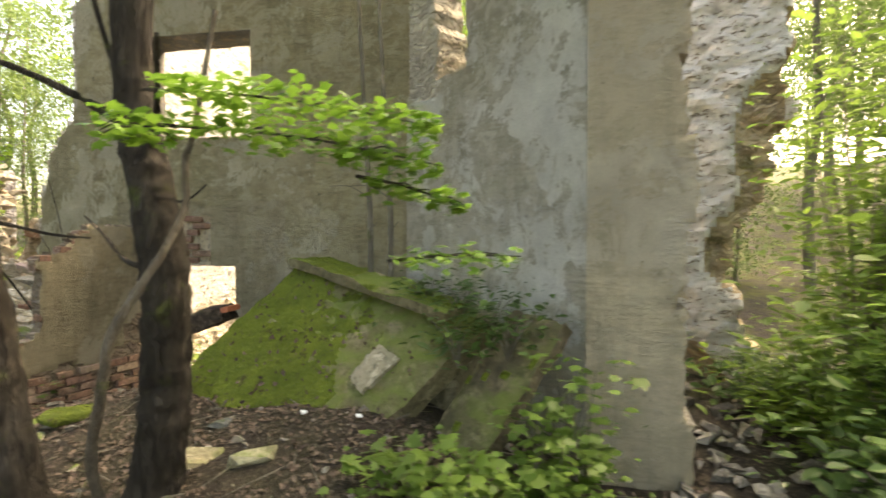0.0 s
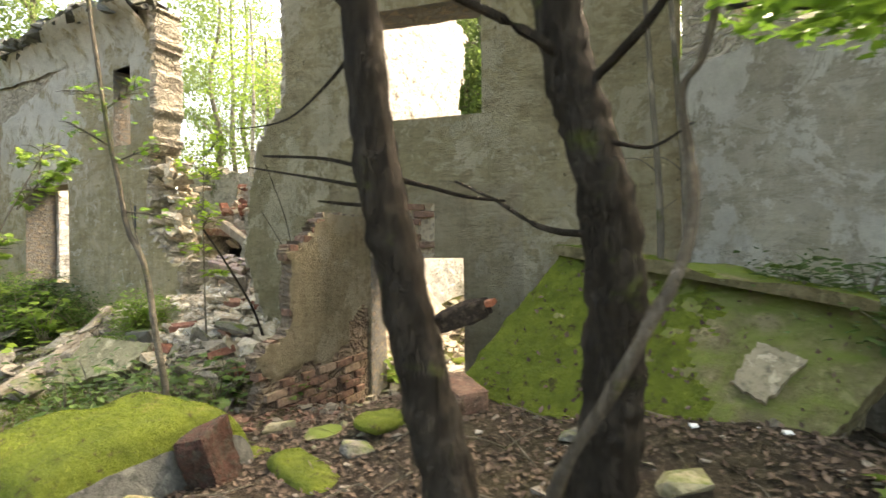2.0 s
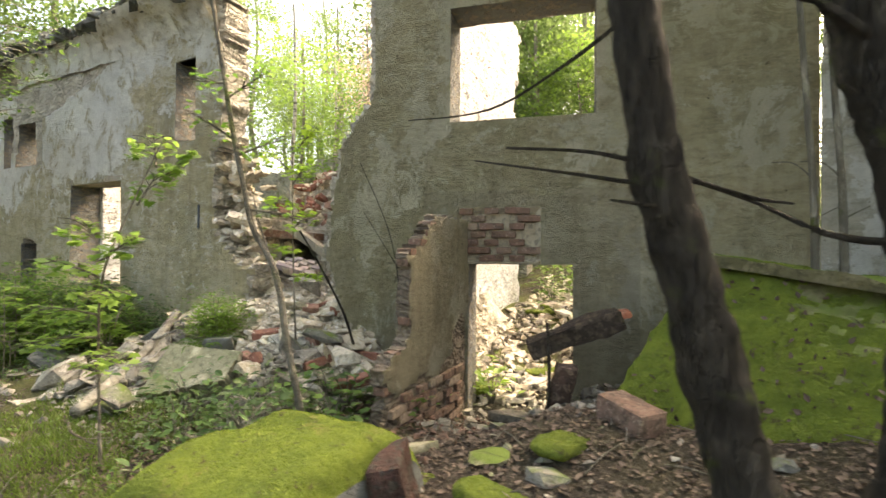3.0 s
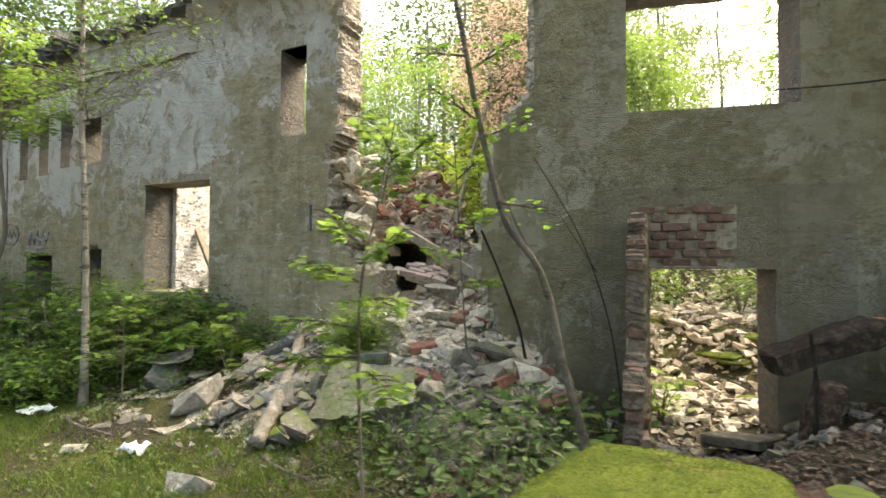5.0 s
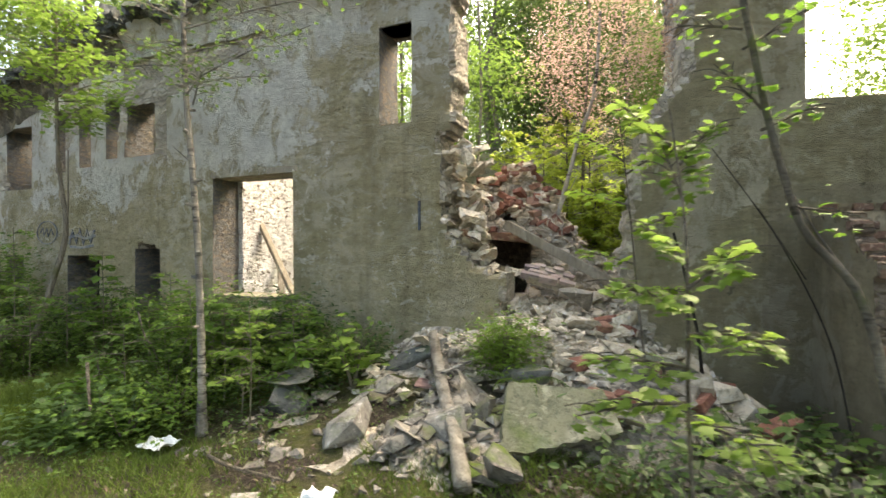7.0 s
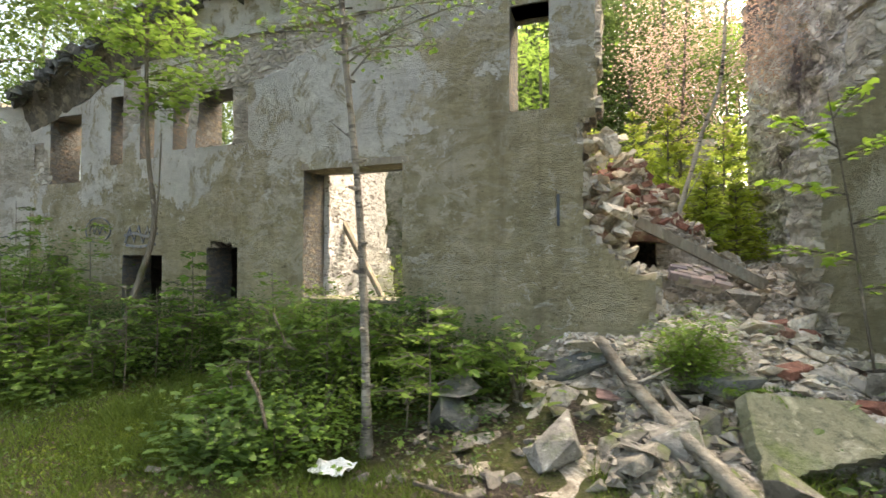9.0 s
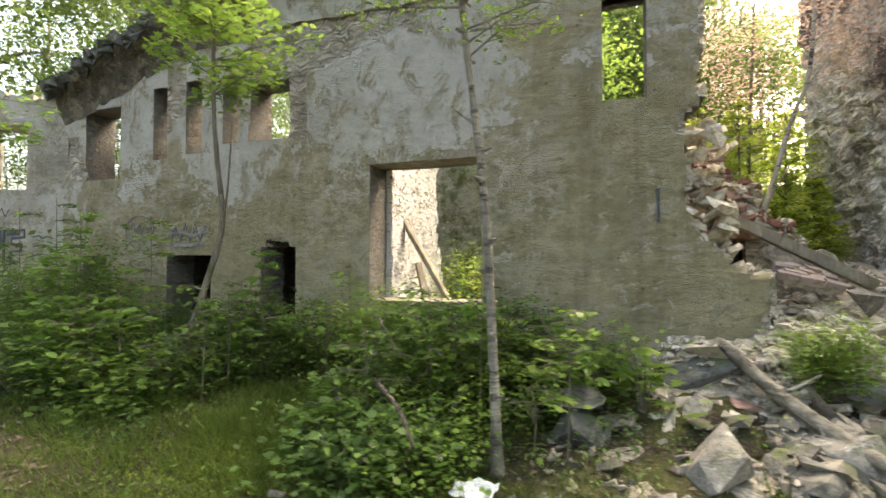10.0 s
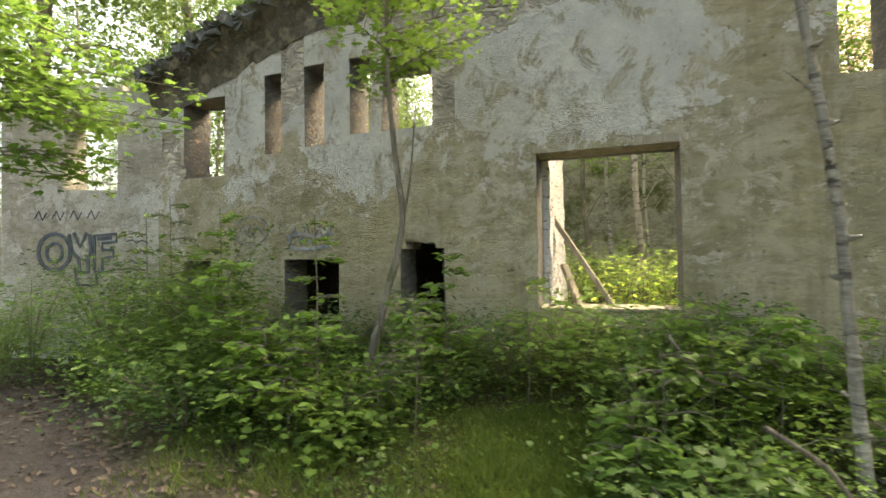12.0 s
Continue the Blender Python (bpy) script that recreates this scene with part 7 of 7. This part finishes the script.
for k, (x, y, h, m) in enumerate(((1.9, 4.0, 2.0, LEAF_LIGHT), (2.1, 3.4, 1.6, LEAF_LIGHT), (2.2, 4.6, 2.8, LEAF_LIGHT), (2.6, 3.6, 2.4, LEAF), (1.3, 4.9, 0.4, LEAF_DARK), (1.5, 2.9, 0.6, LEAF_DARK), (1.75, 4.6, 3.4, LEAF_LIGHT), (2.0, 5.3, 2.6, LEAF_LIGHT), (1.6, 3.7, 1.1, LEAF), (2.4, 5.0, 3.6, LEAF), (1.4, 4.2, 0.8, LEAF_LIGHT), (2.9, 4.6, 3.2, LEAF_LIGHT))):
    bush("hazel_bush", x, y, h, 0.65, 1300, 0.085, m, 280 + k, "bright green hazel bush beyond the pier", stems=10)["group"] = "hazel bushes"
for k, (x, y, z, h) in enumerate(((-1.0, 3.45, 1.0, 0.2), (-0.75, 3.35, 0.9, 0.25), (-1.3, 3.55, 1.05, 0.15), (-0.6, 3.2, 0.8, 0.3), (-0.9, 3.1, 0.75, 0.25))):
    b = bush("ledge_weed", x, y, h, 0.28, 170, 0.06, LEAF_DARK, 380 + k, "weeds hanging over the broken ledge")
    b.location.z = z
for k, (x, y) in enumerate(((-17.3, 4.7), (-16.8, 5.3), (-18.0, 4.4))):
    bush("elder_bush", x, y, 3.7, 0.75, 1900, 0.06, (LEAF, LEAF_DARK)[k % 2], 350 + k, "dense green bush behind the end wall", stems=12)["group"] = "bushes behind the end wall"
bush("juniper", -7.35, 3.3, 0.55, 0.3, 3600, 0.035, LEAF_LIGHT, 291, "bushy green juniper seedling on the rubble", stems=12)
bush("wall_weed", -5.05, 3.75, 0.35, 0.16, 60, 0.06, LEAF, 292, "small weed at the foot of the wall")
bush("door_weed", -4.75, 4.6, 0.5, 0.25, 90, 0.09, LEAF_LIGHT, 293, "leafy weed inside the doorway")
bush("ochre_sapling", -8.55, 2.9, 0.55, 0.35, 90, 0.11, LEAF_LIGHT, 294, "yellow-green seedling with large leaves", shape="lobed")
for k in range(16):
    x, y = -11.4 + 0.31 * (k % 8) + 0.1 * (k // 8), 5.7 + 1.3 * (k // 8) + 0.35 * (k % 3)
    bush("inner_weed", x, y, 0.95 + 0.1 * (k % 3), 0.45, 420, 0.065, LEAF_LIGHT if k % 3 else LEAF_YELLOW, 300 + k, "sunlit weeds inside the roofless building")["group"] = "weeds inside the ruin"
for k, (x, y) in enumerate(((-10.15, 7.4), (-11.0, 8.6), (-10.6, 9.3), (-9.3, 8.8), (-9.9, 9.5))):
    limbed("inner_sapling", "slender pale trunk inside the roofless building", ((x, y, 0.3), (x + 0.04, y, 1.4), (x - 0.03, y, 2.8), (x + 0.06, y, 4.6), (x, y, 6.5)), 0.06 - 0.006 * k, 0.025, BARK_BIRCH if k % 2 == 0 else BARK_GREY,
           branches=((((x, y, 2.0), (x + 0.3, y - 0.1, 2.5), (x + 0.6, y, 2.7)), 0.012, 0.004), (((x, y, 2.4), (x - 0.4, y - 0.2, 3.0)), 0.012, 0.004)),
           leaves=crown_spots(np.random.default_rng(400 + k), (x, y, 4.6), (1.0, 1.0, 1.8), 26, 40, 0.11, 0.3), leaf_mat=LEAF_LIGHT, seed=50 + k)["group"] = "saplings inside the ruin"
for k in range(10):
    x, y = -4.9 + 0.32 * k, 8.0 + 1.0 * (k % 4)
    bush("inner_weed", x, y, 0.7, 0.5, 220, 0.09, LEAF_LIGHT if k % 2 else LEAF, 320 + k, "sunlit weeds inside the roofless building")["group"] = "weeds inside the ruin"


def fern(x, y, z, n, l, seed, label):
    rg = np.random.default_rng(seed)
    t = empty("fern", (x, y, z))
    tagged(t, label, "fern")
    for k in range(n):
        a = 6.283 * k / n + rg.uniform(-0.3, 0.3)
        v, f = [], []
        L = l * rg.uniform(0.8, 1.1)
        for i in range(16):
            q = i / 15
            px, pz = L * q, L * (0.75 * q - 0.62 * q * q)
            w = 0.16 * L * math.sin(math.pi * (0.12 + 0.88 * q)) + 0.004
            for s in (-1, 1):
                o = len(v)
                for dx, dy, dz in ((0, 0, 0), (0.03, s * w * 0.5, 0.008), (0.05, s * w, -0.02), (0.018, s * w * 0.5, 0.0)):
                    X, Y = px + dx * L * 1.6, dy
                    v.append((X * math.cos(a) - Y * math.sin(a), X * math.sin(a) + Y * math.cos(a), pz + dz))
                f.append((o, o + 1, o + 2, o + 3))
        child("frond", mesh_from("frond", v, f, [LEAF]), t)


fern(-9.2, 2.8, height(-9.2, 2.8) + 0.28, 9, 0.62, 1, "arching green fern beside the birch")
fern(-8.75, 3.3, height(-8.75, 3.3) + 0.05, 6, 0.4, 2, "arching green fern by the wall foot")
fern(-7.1, 2.95, 0.4, 6, 0.4, 3, "small fern on the rubble")


def cover():
    rg = np.random.default_rng(17)
    # broad-leaved ground cover under the shrubs
    spots = []
    while len(spots) < 12000:
        x, y = rg.uniform(-17.5, -8.6), rg.uniform(0.9, 3.75)
        if y + 0.42 * x < -3.75 + 0.3 * wobble(x, y, 0, 1.5) and x < -10.5:
            continue
        if math.hypot((x + 11.05) / 0.65, (y - 2.2) / 0.95) < 1 + 0.3 * wobble(x, y, 9, 2):
            continue
        d = smoothstep(1.7, 2.8, y + 0.6 * wobble(x, y, 4, 0.9) + 0.25 * max(0.0, -9.9 - x))
        if rg.uniform() > d:
            continue
        spots.append((x, y, height(x, y) + abs(rg.normal(0, 0.13)) * d + 0.03, rg.uniform(0.025, 0.06)))
    tagged(new("ground_cover", leaves_mesh("ground_cover", spots, LEAF_DARK, "oval", seed=1, flat=0.28)), "low broad-leaved ground cover before the wall", "ground cover", kind="stuff")
    spots = []
    while len(spots) < 17000:
        x, y = rg.uniform(-6.8, 0.6), rg.uniform(0.6, 3.9)
        if wobble(x, y, 7, 1.3) < -0.35:
            continue
        spots.append((x, y, height(x, y) + 0.012, rg.uniform(0.02, 0.055)))
    for _ in range(4200):
        x, y = rg.uniform(-17, -5), rg.uniform(-0.5, 3.4)
        spots.append((x, y, height(x, y) + 0.012, rg.uniform(0.025, 0.06)))
    for _ in range(1500):
        x = rg.uniform(-17, -10.5)
        y = -0.42 * x - 4.2 + rg.normal(0, 0.22)
        spots.append((x, y, height(x, y) + 0.012, rg.uniform(0.03, 0.065)))
    tagged(new("leaf_litter", leaves_mesh("leaf_litter", spots, LITTER, seed=2, flat=0.35)), "brown dead leaves on the forest floor", "leaf litter", kind="stuff")
    # grass along the trail
    n = 40000
    V, F = [], []
    while len(F) < n:
        x, y = rg.uniform(-15.5, -5.2), rg.uniform(0.1, 2.8)
        if len(F) > 26000:
            x, y = (rg.normal(-11.0, 0.45), rg.normal(1.9, 0.6)) if len(F) % 3 else (rg.uniform(-13, -8.2), rg.uniform(0.2, 2.0))
        elif (y + 0.42 * x < -4.0 + 0.15 * wobble(x, y, 3, 2.5) and x < -10.0) or wobble(x, y, 2, 1.1) < -0.15 - 0.02 * (x + 5.2):
            continue
        z, h, a = height(x, y), rg.uniform(0.03, 0.06) + 0.1 * max(0, wobble(x, y, 5, 3.0) + 0.2) * rg.uniform(0.3, 1.6), rg.uniform(0, 6.28)
        bx, by = 0.004 * math.cos(a), 0.004 * math.sin(a)
        lx, ly = rg.normal(0, 0.6 * h), rg.normal(0, 0.6 * h)
        o = len(V)
        V += [(x - bx, y - by, z), (x + bx, y + by, z), (x + lx, y + ly, z + h)]
        F.append((o, o + 1, o + 2))
    tagged(new("grass", mesh_from("grass", V, F, [GRASS])), "short thin grass along the trail", "grass", kind="stuff")
    spots = []
    for _ in range(9000):
        x, y = rg.normal(-10.95, 0.27), rg.normal(2.15, 0.55)
        spots.append((x, y, height(x, y) + rg.uniform(0.004, 0.025), rg.uniform(0.012, 0.024)))
    tagged(new("moss_patch", leaves_mesh("moss_patch", spots, MOSS, "oval", seed=15, flat=0.5)), "low green moss on the open strip between shrubs", "moss", kind="stuff")
    spots = []
    while len(spots) < 8000:
        x, y = rg.uniform(-15.5, -5.6), rg.uniform(0.1, 2.7)
        if (y + 0.42 * x < -3.75 and x < -10.5) or wobble(x, y, 6, 1.7) + 0.5 * wobble(x, y, 1, 5) < -0.05:
            continue
        spots.append((x, y, height(x, y) + rg.uniform(0.01, 0.07), rg.choice((0.01, 0.015, 0.02, 0.03)) * rg.uniform(0.7, 1.4)))
    tagged(new("turf_herbs", leaves_mesh("turf_herbs", spots, LEAF, "oval", seed=5, flat=0.35)), "small broad-leaved herbs in the trail turf", "herbs", kind="stuff")
    # fallen twigs
    ls = []
    for _ in range(120):
        x, y, a, l = rg.uniform(-7, 0.3), rg.uniform(0.9, 3.6), rg.uniform(0, 6.28), rg.uniform(0.1, 0.45)
        e = (x + l * math.cos(a), y + l * math.sin(a))
        ls.append(((Vector((x, y, height(x, y) + 0.015)), Vector(((x + e[0]) / 2, (y + e[1]) / 2, height((x + e[0]) / 2, (y + e[1]) / 2) + 0.03)), Vector((*e, height(*e) + 0.015))), 0.005, 0.003))
    tagged(new("fallen_twigs", limb_mesh("fallen_twigs", ls, BARK_GREY, 4)), "thin grey twigs on the forest floor", "twigs", kind="stuff")


cover()


# crumbled stone on the threshold and along the foot of the porch stub
_r = random.Random(44)
joined_rocks("threshold_rubble", [(x, y, height(x, y) + 0.01, _r.choice((0.03, 0.05, 0.08, 0.13)) * _r.uniform(0.7, 1.3)) for x, y in ((_r.uniform(-5.0, -3.4), _r.uniform(3.0, 4.8)) for _ in range(380))], GRAVEL, "broken stone and brick crumbs on the threshold", "rubble", 8)
joined_rocks("stub_rubble", [(x, y, height(x, y) + 0.01, _r.choice((0.03, 0.05, 0.09)) * _r.uniform(0.7, 1.3)) for x, y in ((_r.gauss(-4.75, 0.22), _r.uniform(2.0, 4.0)) for _ in range(260))], DARK_BRICK, "brick crumbs fallen at the foot of the porch stub", "rubble", 9)


# dead sticks lying over the undergrowth
def stick(pts, r0, r1, label):
    lone("dead_branch", limb_mesh("dead_branch", [(pts, r0, r1)], BARK_BROWN, 6, 0.12), Matrix(), label, "branch", "dead branches")


stick(((-10.25, 2.2, 0.9), (-10.1, 2.15, 0.7), (-9.98, 2.12, 0.66)), 0.009, 0.006, "thin pale dead branch caught in the shrubs")
stick(((-9.95, 1.6, 0.62), (-9.78, 1.5, 0.52), (-9.68, 1.45, 0.36)), 0.013, 0.009, "bent grey dead branch among ferns and shrubs")
stick(((-11.3, 1.1, 0.05), (-11.15, 0.95, 0.07), (-10.95, 0.9, 0.05)), 0.011, 0.006, "curved twig lying on the mossy turf")
stick(((-11.9, 1.5, 0.06), (-11.75, 1.42, 0.09), (-11.55, 1.4, 0.06)), 0.012, 0.007, "grey stick lying in the grass")
stick(((-8.9, 1.7, 0.08), (-8.6, 1.6, 0.1), (-8.2, 1.62, 0.07)), 0.014, 0.008, "grey stick lying before the stones")
stick(((-7.0, 1.75, 0.08), (-6.7, 1.62, 0.1), (-6.4, 1.6, 0.08)), 0.01, 0.006, "dark stick lying beside the log")
